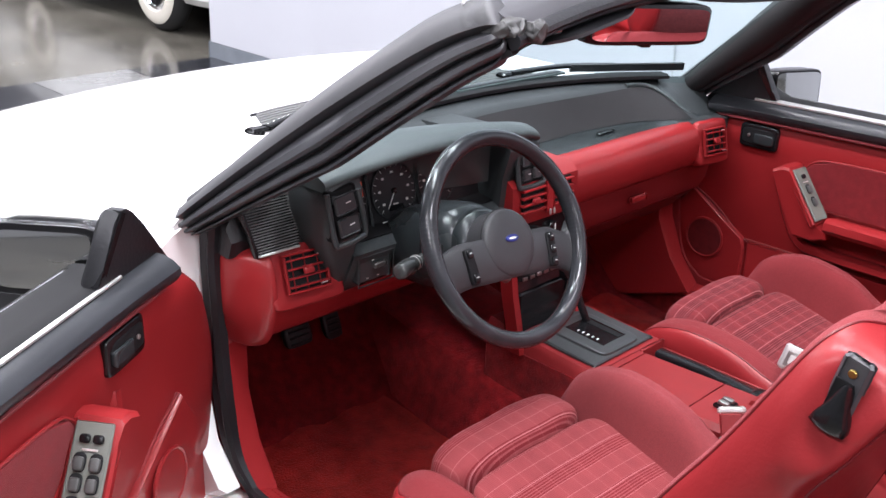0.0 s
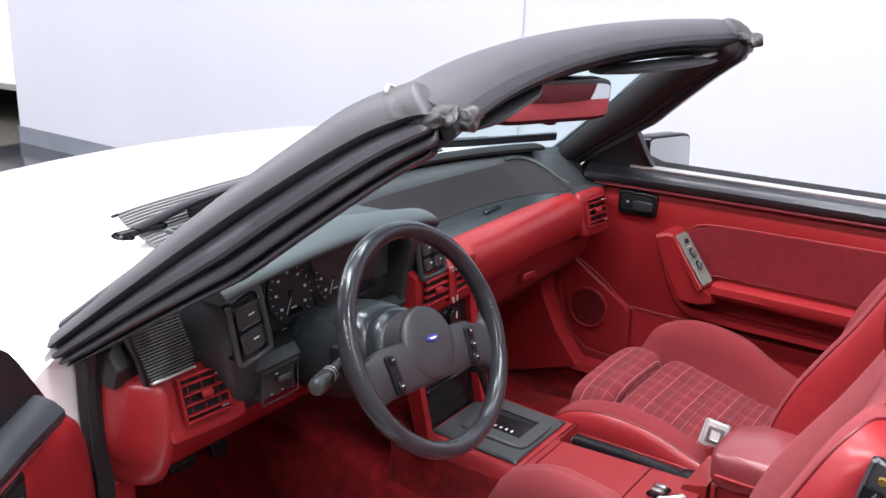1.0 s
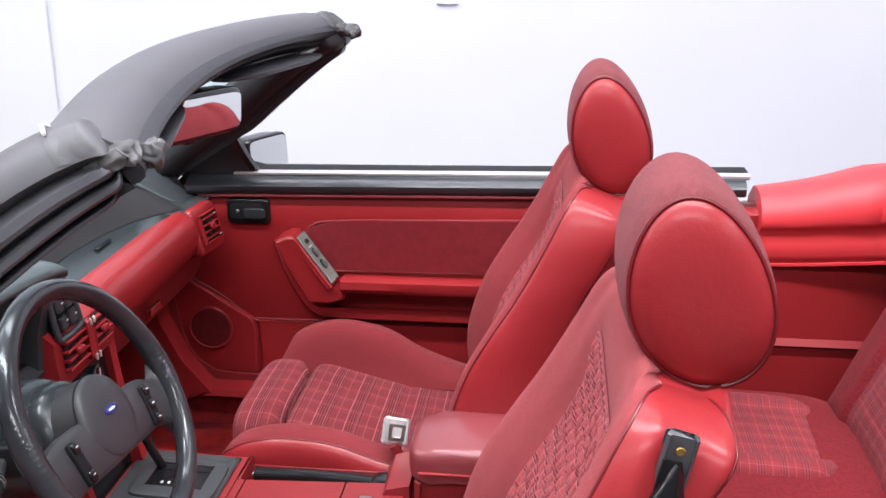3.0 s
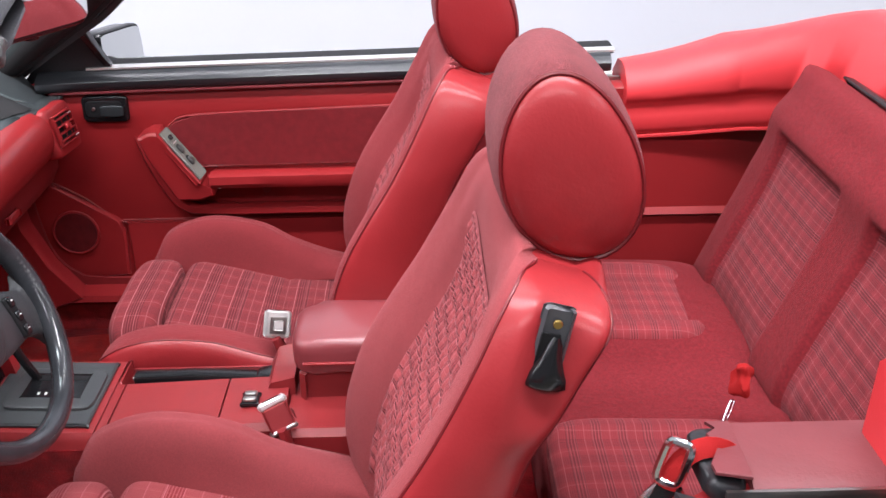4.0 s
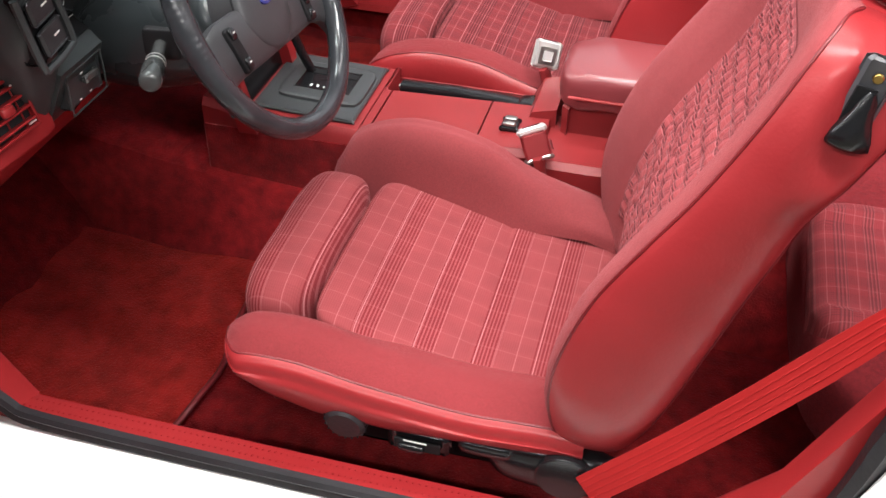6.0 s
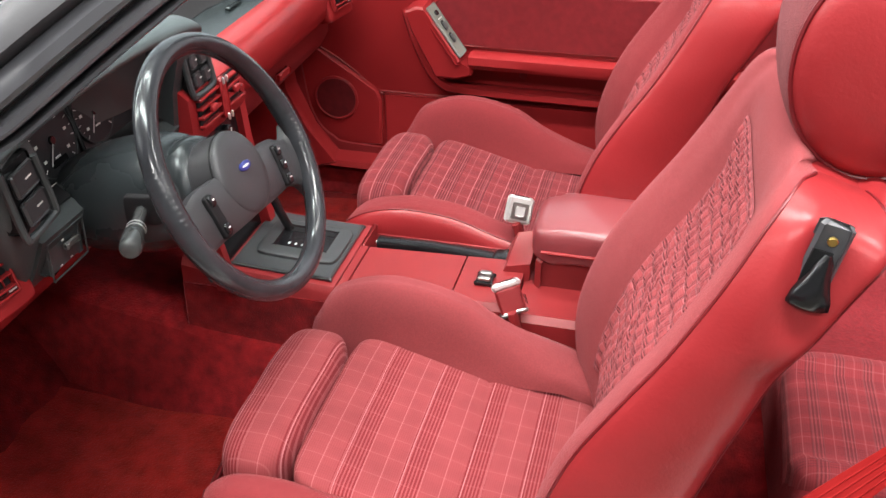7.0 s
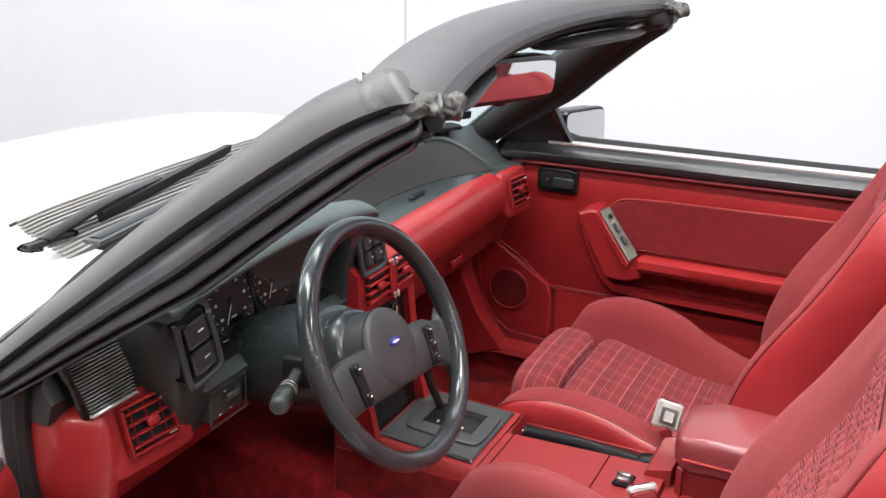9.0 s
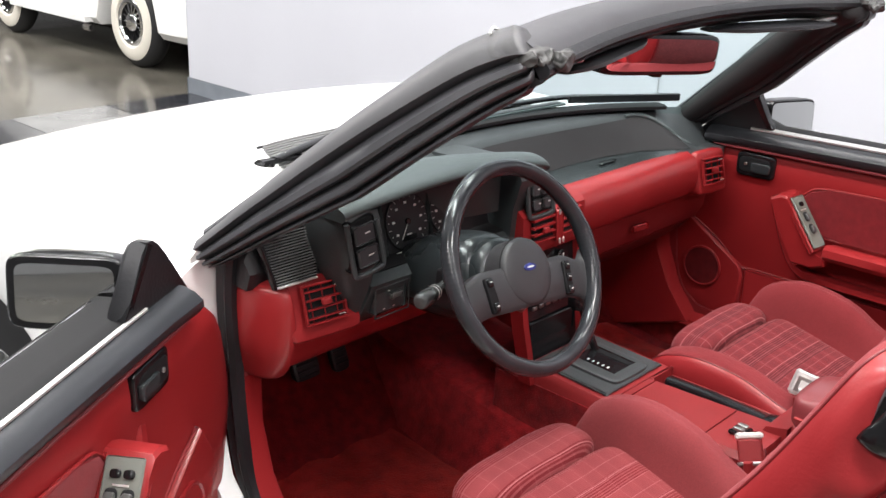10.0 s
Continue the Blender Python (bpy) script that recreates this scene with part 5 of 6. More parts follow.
for k, r in ((-0.070, 0.018), (-0.020, 0.018)):
    part("heater_dial", disc((k + 0.01, 0.196, 0.725), r, 0.014, (0, -1, 0.08), 20), BLACK, stack)
    part("dial_mark", block((k + 0.01, 0.1805, 0.733), (0.003, 0.001, 0.014), 0.0003), IVORY, stack)
part("radio", block((-0.044, 0.186, 0.655), (0.155, 0.016, 0.050), 0.003), FACE, stack, "black radio with bright buttons")
for k in range(5):
    part("radio_button", block((-0.098 + k * 0.022, 0.177, 0.642), (0.014, 0.004, 0.008), 0.001), STEEL, stack)
part("radio_trim", block((-0.044, 0.1775, 0.664), (0.148, 0.003, 0.020), 0.001), STEEL, stack, "bright radio trim")
part("radio_display", block((-0.044, 0.1755, 0.664), (0.080, 0.002, 0.013), 0.0005), FACE, stack)
part("ashtray_lid", block((-0.044, 0.174, 0.590), (0.150, 0.012, 0.05), 0.003), BLACK, stack)

# ---- steering wheel and column ----
wheel = thing("steering_wheel", "dark grey leather-rimmed steering wheel with two spokes", "steering wheel")
TILT = radians(27.5)
N = Vector((0, -math.cos(TILT), math.sin(TILT)))
WC = Vector((-0.360, 0.0046, 0.8525))
WM = Matrix((( 1, 0, 0, WC.x), (0, math.sin(TILT), -math.cos(TILT), WC.y), (0, math.cos(TILT), math.sin(TILT), WC.z), (0, 0, 0, 1)))
wheel.matrix_basis = WM @ pose(0, 0, 0, 0, 0, -5.5)
R = 0.1695


def torus(r0, r1, a0, a1, n, k=16, grip=0.0):
    rings = []
    for i in range(n + 1):
        a = a0 + (a1 - a0) * i / n
        rr = r1 * (1 + grip * math.sin(i * math.pi / 2))
        rings.append([Vector(((r0 + rr * math.cos(b)) * math.cos(a), (r0 + rr * math.cos(b)) * math.sin(a), rr * 1.08 * math.sin(b))) for b in [2 * math.pi * j / k for j in range(k)]])
    return loft(rings, True, False)


part("rim", torus(R, 0.0142, 0, 2 * math.pi, 120), WHEEL, wheel, "glossy dark grey leather rim")
for a in (4, 176):
    part("rim_grip", torus(R, 0.0150, radians(a - 14), radians(a + 14), 44, 12, 0.012), WHEEL, wheel, "ribbed thumb grip")


def spoke(s):
    """Broad flat spoke from the hub to the side of the rim, straight along its foot and flared where it meets the rim."""
    up = curve([(s * 0.030, 0.006, 0.000), (s * 0.070, 0.006, -0.002), (s * 0.105, 0.005, -0.005), (s * 0.132, -0.004, -0.008), (s * 0.150, -0.008, -0.008), (s * 0.166, 0.010, -0.006)], 20)
    lo = curve([(s * 0.000, -0.066, 0.000), (s * 0.050, -0.067, -0.002), (s * 0.095, -0.067, -0.005), (s * 0.122, -0.071, -0.008), (s * 0.137, -0.080, -0.008), (s * 0.144, -0.098, -0.006)], 20)
    rings = []
    for a, b in zip(up, lo):
        row = [a + Vector((0, 0, -0.014)), a + Vector((0, 0, -0.003)), a.lerp(b, 0.05), a.lerp(b, 0.12) + Vector((0, 0, 0.0025)), a.lerp(b, 0.5) + Vector((0, 0, 0.004)), a.lerp(b, 0.88) + Vector((0, 0, 0.0025)), a.lerp(b, 0.95), b + Vector((0, 0, -0.003)), b + Vector((0, 0, -0.014))]
        rings.append(row)
    return loft(rings)


for s in (-1, 1):
    part("spoke", spoke(s), HORN, wheel, "dark grey moulded spoke")
    bp = Matrix.Translation((s * 0.095, -0.034, -0.001)) @ pose(0, 0, 0, 0, 0, -5 * s)
    part("button_panel", soft((0, 0, 0), (0.0095, 0.030, 0.005), 6, 6, bp), FACE, wheel, "black button strip")
    for k in (0.021, 0.0, -0.021) if s > 0 else (0.021, -0.019):
        part("spoke_button", soft((0, k, 0.004), (0.0065, 0.0078, 0.0045), 3.5, 6, bp), BLACK, wheel, "black speed control button")
        part("button_mark", block((0, k + 0.001, 0.0087), (0.005, 0.002, 0.0006), 0.0002, bp), IVORY, wheel)
ringed = [(math.cos(2 * math.pi * i / 40), math.sin(2 * math.pi * i / 40)) for i in range(40)]
part("hub", loft([[(w * c, w * d - 0.008, z) for c, d in ringed] for w, z in ((0.056, -0.064), (0.0575, -0.012), (0.0575, -0.004), (0.0560, 0.0015), (0.052, 0.004), (0.035, 0.0065), (0.012, 0.0075), (0.001, 0.0077))]), HORN, wheel, "round grey horn pad", 60)
part("hub_groove", torus(0.0572, 0.0016, 0, 2 * math.pi, 48, 8), FACE, wheel).location = (0, -0.008, -0.006)
part("badge", loft([[(0.0145 * k * c, 0.0062 * k * d - 0.002, z) for c, d in ringed] for k, z in ((1, 0.0068), (1, 0.0092), (0.9, 0.0098))]), BLUE, wheel, "small blue oval badge")
part("badge_stripe", loft([[(0.0085 * k * c, 0.0016 * k * d - 0.002, z) for c, d in ringed] for k, z in ((1, 0.0098), (1, 0.0103))]), IVORY, wheel)

col = thing("steering_column", "dark grey steering column shroud with a wiper stalk", "steering column")
col.matrix_basis = WM
part("collar", loft([[(r * c, r * d - 0.002, z) for c, d in ringed] for r, z in ((0.050, -0.040), (0.060, -0.046), (0.064, -0.056), (0.064, -0.085), (0.060, -0.095))]), SHROUD, col, "", 60)
part("shroud", loft([[(w * a, h * b + dy, z) for a, b in oval(1, 1, 32, 2.4)] for w, h, dy, z in ((0.056, 0.056, 0.000, -0.068), (0.066, 0.067, 0.002, -0.074), (0.071, 0.073, 0.004, -0.088), (0.074, 0.078, 0.008, -0.115), (0.077, 0.080, 0.014, -0.150), (0.077, 0.078, 0.022, -0.185), (0.068, 0.068, 0.030, -0.230), (0.05, 0.05, 0.036, -0.28))]), SHROUD, col, "", 60)
inv = WM.inverted()
root, tip = inv @ Vector((-0.432, 0.112, 0.811)), inv @ Vector((-0.546, 0.066, 0.822))
d = tip - root
part("stalk_slot", soft((0, 0, 0), (0.009, 0.024, 0.021), 7, 6, inv @ Matrix.Translation((-0.4305, 0.110, 0.812)) @ pose(0, 0, 0, 0, 0, 8)), FACE, col)
part("stalk", tube([root, root + d * 0.6], 0.0085, 12, up=(0, 1, 0)), STALK, col)
part("stalk_knob", sweep(bmesh.new(), [root + d * t for t in (0.44, 0.48, 0.54, 0.60, 0.64, 0.72, 0.95, 1.01, 1.03)], oval(0.0138, 0.0138, 18), up=(0, 1, 0), scales=[0.62, 0.86, 0.92, 0.86, 0.98, 1.04, 1.0, 0.86, 0.55]), STALK, col, "glossy grey stalk knob", 60)
for t in (0.50, 0.57):
    part("stalk_ring", sweep(bmesh.new(), [root + d * t, root + d * (t + 0.016)], oval(0.0128, 0.0128, 14), up=(0, 1, 0)), SATIN, col, "bright ribbed ring")
part("key_barrel", disc(Vector((0.055, -0.060, -0.10)), 0.012, 0.02, (0.7, -0.7, 0.2), 14), STEEL, col)

# ---- centre console ----
con = thing("centre_console", "red moulded centre console with grey shifter plate", "centre console")
part("front_body", loft([[(-0.132, y, 0.30), (-0.132, y, z - 0.012), (-0.122, y, z), (0.094, y, z), (0.102, y, z - 0.012), (0.104, y, 0.30)] for y, z in ((0.24, 0.545), (0.16, 0.532), (0.05, 0.526), (-0.030, 0.524))]), DECKRED, con)
part("side_carpet", block((-0.1335, 0.105, 0.400), (0.005, 0.270, 0.200), 0.002), CARPET, con, "dark red carpet on the tunnel side")
plate = Matrix.Translation((-0.015, 0.070, 0.531)) @ pose(0, 0, 0, 2, 0, 0)
part("shifter_plate", block((0, 0, 0), (0.196, 0.184, 0.008), 0.003, plate), CONSOLE, con, "grey shifter plate")
part("gate_surround", soft((0.004, -0.010, 0.004), (0.062, 0.074, 0.007), 7, 8, plate), CONSOLE, con)
part("gate", block((0.008, -0.010, 0.009), (0.080, 0.104, 0.005), 0.002, plate), BLACK, con, "black shifter gate")
part("gate_slot", block((0.030, -0.010, 0.0115), (0.016, 0.094, 0.002), 0.0006, plate), FACE, con)
for k in range(5):
    part("gear_mark", block((-0.018, -0.036 + k * 0.012, 0.0118), (0.007, 0.004, 0.001), 0.0003, plate), IVORY, con)
part("lock_button", disc(plate @ Vector((0.010, -0.080, 0.004)), 0.004, 0.004, (0, 0, 1), 10), ORANGE, con)
lever = part("shift_lever", tube([plate @ Vector((0.030, 0.028, 0.008)), plate @ Vector((0.018, 0.042, 0.05)), plate @ Vector((0.008, 0.060, 0.105))], 0.008, 10, up=(1, 0, 0)), BLACK, con)
part("shift_knob", soft(plate @ Vector((0.004, 0.066, 0.122)), (0.022, 0.020, 0.026), 3, 6), BLACK, con)
# rear deck with joints and the open well for the handbrake
def deck(y0, y1, z0, z1):
    return loft([[(-0.128, y, 0.34), (-0.130, y, z - 0.010), (-0.120, y, z), (0.018, y, z), (0.026, y, z - 0.008), (0.026, y, 0.44)] for y, z in ((y0, z0), (y1, z1))])


part("deck_panel", deck(-0.032, -0.046, 0.524, 0.525), DECKRED, con)
part("deck_panel", deck(-0.049, -0.224, 0.525, 0.532), DECKRED, con)
part("deck_panel", deck(-0.227, -0.330, 0.532, 0.536), DECKRED, con)
part("well_floor", block((0.062, -0.19, 0.415), (0.082, 0.32, 0.05), 0.004), VINYL_DARK, con)
part("well_side", block((0.101, -0.19, 0.44), (0.010, 0.32, 0.13), 0.004), DECKRED, con)
part("well_front", block((0.062, -0.034, 0.48), (0.082, 0.010, 0.09), 0.003), DECKRED, con)
part("rear_body", block((0.0, -0.52, 0.42), (0.24, 0.38, 0.20), 0.015), DECKRED, con)
part("deck_panel", deck(-0.333, -0.600, 0.522, 0.522), DECKRED, con)
part("riser", loft([[(-0.02, y, 0.50), (-0.02, y, z), (0.10, y, z), (0.10, y, 0.50)] for y, z in ((-0.285, 0.515), (-0.30, 0.545), (-0.34, 0.555))]), DECKRED, con)
part("window_switch", block((-0.059, -0.272, 0.539), (0.036, 0.032, 0.008), 0.002), BLACK, con)
for k in (-0.008, 0.008):
    part("switch_rocker", soft((-0.059 + k, -0.272, 0.545), (0.006, 0.011, 0.004), 4, 4), STEEL, con)
arm = part("armrest_box", block((0.030, -0.50, 0.545), (0.140, 0.30, 0.075), 0.012), DECKRED, con)
lid = soft((0.030, -0.50, 0.605), (0.078, 0.160, 0.034), 6, 10, None, lambda p: Vector((p.x, p.y, p.z + 0.006 * (1 - (p.x / 0.078) ** 2) - (0.006 if p.y > 0.12 else 0))))
part("armrest_lid", lid, LEATHER_TOP, con, "padded red leather armrest lid")
part("lid_seam", tube([(-0.0495, -0.36, 0.598), (-0.0495, -0.64, 0.598)], 0.003), LEATHER, con)

hb = thing("handbrake", "black handbrake lever lying in the console", "handbrake")
path = [Vector((0.062, -0.052, 0.509)), Vector((0.061, -0.155, 0.512)), Vector((0.056, -0.25, 0.510)), Vector((0.050, -0.34, 0.506))]
part("grip", sweep(bmesh.new(), curve(path[:2], 6), oval(0.0145, 0.0115, 12, 3.5)), BLACK, hb, "glossy black grip")
part("grip_joint", sweep(bmesh.new(), [path[1] + Vector((0, 0.002, 0)), path[1] - Vector((0, 0.003, 0))], oval(0.0135, 0.0108, 12, 3.5)), FACE, hb)
part("lever", sweep(bmesh.new(), curve(path[1:], 8), oval(0.0140, 0.0112, 12, 3.5)), BLACK, hb)
part("release_button", disc((0.062, -0.053, 0.509), 0.005, 0.008, (0, 1, 0), 10), STEEL, hb)
part("boot", soft((0.054, -0.30, 0.512), (0.026, 0.04, 0.014), 3, 6), BLACK, hb)


def buckle(label, base, top, m, tall=0.050):
    """A square chrome buckle on a webbing sleeve; m turns its face, which is its local -y side."""
    b = thing("seat_belt_buckle", label, "belt buckle", "front belt buckles")
    base, top = Vector(base), Vector(top)
    part("stalk", sweep(bmesh.new(), [base, base.lerp(top, 0.5), top], oval(0.021, 0.007, 10, 4), up=(0, 1, 0.2)), VINYL_DARK, b, "dark red sleeve")
    m = Matrix.Translation(top) @ m
    part("shell", block((0, 0, 0.047 - tall / 2), (0.047, 0.019, tall), 0.004, m), SATIN, b, "chromed buckle shell")
    if tall < 0.04:
        part("buckle_sleeve", block((0, 0, 0.014), (0.041, 0.017, 0.044), 0.003, m), VINYL_DARK, b, "dark red buckle sleeve")
        part("lower_band", block((0, 0, -0.006), (0.046, 0.020, 0.007), 0.002, m), STEEL, b, "steel lower band")
    if tall > 0.04:
        part("press_frame", block((0, -0.0092, 0.020), (0.030, 0.003, 0.030), 0.001, m), STEEL, b)
        part("press_button", block((0, -0.0110, 0.020), (0.018, 0.004, 0.018), 0.002, m), SATIN, b)
    part("slot", block((0, 0, 0.0468), (0.028, 0.006, 0.001), 0.0003, m), FACE, b)
    part("side_clip", block((0.0238, 0, 0.010), (0.002, 0.013, 0.016), 0.0006, m), CHROME, b)


buckle("chrome belt buckle on a dark red sleeve beside the passenger seat", (0.124, -0.325, 0.44), (0.136, -0.290, 0.546), pose(0, 0, 0, 0, 0, -72) @ pose(0, 0, 0, -22, 14, 0))
buckle("chrome-topped belt buckle on a dark red sleeve beside the driver's seat", (-0.142, -0.352, 0.450), (-0.137, -0.333, 0.540), pose(0, 0, 0, 0, 0, -64) @ pose(0, 0, 0, -24, -14, 0), 0.013)

# ---- front seats ----
def table(rows, n):
    """A smooth table: n + 1 rows through the given ones."""
    lists = [curve([(r[k], r[k + 1] if k + 1 < len(r) else 0, 0) for r in rows], n) for k in range(0, len(rows[0]), 2)]
    return [[c for p in row for c in (p.x, p.y)][:len(rows[0])] for row in zip(*lists)]


def seat_bolster(parent, s, crest, lean, plain):
    """Side bolster of the cushion: cloth over its crest, leather outside. crest: (y, height) along it; lean: 0 seam low on the outside, 1 seam on the crest."""
    rows = table(crest, 30)
    cloth, hide, seam = [], [], []
    for i, (y, z) in enumerate(rows):
        k = min(1.0, 0.04 + (i / 5.0) ** 0.6) if i < 5 else 1.0
        k *= 1.0 - 0.08 * max(0.0, (i - 24) / 6)
        base = 0.445 if i else z - 0.01
        over = z - 0.500
        xs = 0.246 - 0.010 * lean
        zs = z - (0.010 if lean < 0.5 else 0.004) - max(0.0, over) * (0.35 if lean < 0.5 else 0.05)
        mid = 0.203 + 0.012 * lean
        prof = [(0.150, min(z - 0.03, 0.470)), (0.158, min(z - 0.012, 0.492)), (0.172, z - 0.006 - max(0.0, over) * 0.25), (0.188, z - 0.001), (mid, z), (0.220 + 0.006 * lean, z - 0.001), (0.236 - 0.004 * lean, z * 0.45 + zs * 0.55), (xs, zs)]
        low = float(np.interp(-y, (0.02, 0.035, 0.085, 0.15, 0.25, 0.45), (0.486, 0.474, 0.448, 0.432, 0.428, 0.440)))
        side = [(xs, zs), (xs + 0.010 - 0.002 * lean, zs - 0.007), (0.258 - 0.008 * lean, zs - 0.022), (0.262 - 0.010 * lean, zs * 0.55 + low * 0.45), (0.257 - 0.012 * lean, low + 0.012), (0.244 - 0.012 * lean, low - 0.002), (0.215, low - 0.010)]

        def ring(points, n):
            return [Vector((s * (mid + (p.x - mid) * k), y, z + (p.y - z) * (k if i < 5 else 1.0))) for p in curve([(a, b, 0) for a, b in points], n)]
        cloth.append(ring(prof, 20))
        hide.append(ring(side, 16))
        seam.append(hide[-1][0])
    part("bolster", loft(cloth, False, False), plain, parent, "plain red cloth bolster", 80)
    part("bolster_side", loft(hide, False, False), LEATHER, parent, "red leather bolster side", 80)
    part("bolster_piping", tube(seam, 0.0016, 6), PIPING, parent)


# backrest: front seam (y, z), rear edge (y, z), half-width and depth of the hollow, from the foot to the shoulders
BACK = table([(-0.500, 0.436, -0.520, 0.432, 0.170, 0.010), (-0.480, 0.450, -0.530, 0.446, 0.214, 0.020), (-0.462, 0.466, -0.540, 0.468, 0.236, 0.030), (-0.449, 0.500, -0.553, 0.503, 0.249, 0.042), (-0.442, 0.550, -0.571, 0.552, 0.256, 0.052),
              (-0.446, 0.604, -0.588, 0.604, 0.259, 0.056), (-0.463, 0.667, -0.607, 0.667, 0.258, 0.058), (-0.485, 0.720, -0.624, 0.722, 0.257, 0.058), (-0.519, 0.780, -0.645, 0.782, 0.255, 0.056), (-0.555, 0.838, -0.666, 0.838, 0.251, 0.050),
              (-0.584, 0.891, -0.697, 0.891, 0.246, 0.038), (-0.610, 0.943, -0.726, 0.943, 0.239, 0.020), (-0.633, 0.990, -0.742, 0.968, 0.226, 0.006), (-0.648, 1.012, -0.745, 0.982, 0.208, 0.004), (-0.660, 1.020, -0.742, 0.990, 0.180, 0.002),
              (-0.672, 1.014, -0.734, 0.992, 0.150, 0.0), (-0.684, 1.000, -0.722, 0.986, 0.115, 0.0)], 80)


def back_point(row, x, u):
    """The point at x, u metres in front of the side seams."""
    f, r = Vector((0, row[0], row[1])), Vector((0, row[2], row[3]))
    return f + (f - r).normalized() * u + Vector((x, 0, 0))


def back_hollow(row):
    """Across the front of the backrest: (x, u) of the side rolls and the hollow between them."""
    w, hollow = row[4], row[5]
    f = min(1.0, w / 0.225)
    half = [(0.0, 0.0), (0.010, 0.006), (0.030, 0.007), (0.052, -0.06 * hollow), (0.078, -0.38 * hollow), (0.102, -0.82 * hollow), (0.128, -hollow)]
    pts = [(-w + a * f, b) for a, b in half] + [(0, -hollow)] + [(w - a * f, b) for a, b in half[::-1]]
    return curve([(a, b, 0) for a, b in pts], 42)


def back_ring(row, which, dent=0.0):
    w = row[4]
    deep = math.hypot(row[0] - row[2], row[1] - row[3])
    if which == "front":
        return [back_point(row, q.x, q.y) for q in back_hollow(row)]
    if which == "rear":
        pts = [(-w * 0.95, -deep), (-w * 0.5, -deep - 0.010), (0, -deep - 0.013), (w * 0.5, -deep - 0.010), (w * 0.95, -deep)]
        return [back_point(row, q.x, q.y) for q in curve([(a, b, 0) for a, b in pts], 10)]
    q = 1 if which == "right" else -1
    soft_w = min(1.0, deep / 0.10)
    pts = [(w, 0.0), (w + 0.007 * soft_w, -0.10 * deep), (w + 0.013 * soft_w, -0.32 * deep), (w + 0.013 * soft_w, -0.60 * deep), (w + 0.006 * soft_w, -0.85 * deep), (w - 0.003, -0.96 * deep), (w * 0.95, -deep)]
    out = []
    for v in curve([(a, b, 0) for a, b in pts], 26):
        p = back_point(row, 0, v.y)
        x = v.x
        if dent and q < 0:
            # shallow dish round the lever, with a swollen rim above it
            a, b = (p.y + 0.691) * 0.93 + (p.z - 0.958) * 0.36, (p.z - 0.958) * 0.93 - (p.y + 0.691) * 0.36
            d = math.hypot(a / 0.030, b / 0.062)
            x += dent * (0.006 * math.exp(-((d - 1.45) / 0.40) ** 2) - 0.012 * math.exp(-(d ** 2) * 1.1))
        # slack hide: slow waves down the side
        x += 0.0016 * noise.noise(Vector((p.y * 9, p.z * 14, q * 3.0)))
        out.append(p + Vector((q * x, 0, 0)))
    return out


def headrest(parent, dy=0.0, ky=1.0):
    def section(x, k):
        out = []
        for i in range(40):
            t = 2 * math.pi * i / 40
            c, d = math.cos(t), math.sin(t)
            y = 0.0715 * c * (1.03 - 0.15 * d)
            z = 0.104 * d
            out.append(Vector((x, -0.717 + dy + (y * ky + 0.15 * z) * k, 1.090 + 0.0013 * (k - 1) * 8 + z * k)))
        return out
    part("headrest", loft([section(x, k) for x, k in ((-0.088, 1.0), (-0.084, 1.030), (-0.075, 1.066), (-0.06, 1.100), (-0.03, 1.125), (0, 1.135), (0.03, 1.125), (0.06, 1.100), (0.075, 1.066), (0.084, 1.030), (0.088, 1.0))], True, False), CLOTH_WORN, parent, "worn red cloth headrest")
    for s in (-1, 1):
        part("headrest_side", loft([section(s * x, k) for x, k in ((0.086, 1.0), (0.091, 0.975), (0.097, 0.92), (0.103, 0.82), (0.107, 0.68), (0.110, 0.45), (0.1115, 0.20), (0.112, 0.02))], True, True), LEATHER, parent, "red leather headrest side")
        part("headrest_piping", tube([*section(s * 0.089, 1.0), section(s * 0.089, 1.0)[0]], 0.0030, 6, up=(1, 0, 0)), PIPING, parent)
    for x in (-0.045, 0.045):
        part("headrest_post", tube([(x, -0.715, 0.96), (x, -0.722, 1.02)], 0.006, 10, up=(1, 0, 0)), CHROME, parent)


TALL = [(-0.020, 0.505), (-0.034, 0.530), (-0.057, 0.566), (-0.114, 0.592), (-0.176, 0.598), (-0.262, 0.580), (-0.331, 0.541), (-0.436, 0.498), (-0.490, 0.480)]
WORN = [(-0.018, 0.510), (-0.035, 0.522), (-0.065, 0.532), (-0.115, 0.534), (-0.155, 0.526), (-0.205, 0.511), (-0.275, 0.499), (-0.345, 0.493), (-0.440, 0.496), (-0.490, 0.490)]
LOW = [(-0.015, 0.500), (-0.035, 0.522), (-0.065, 0.540), (-0.120, 0.554), (-0.180, 0.554), (-0.240, 0.545), (-0.310, 0.520), (-0.400, 0.495), (-0.490, 0.480)]


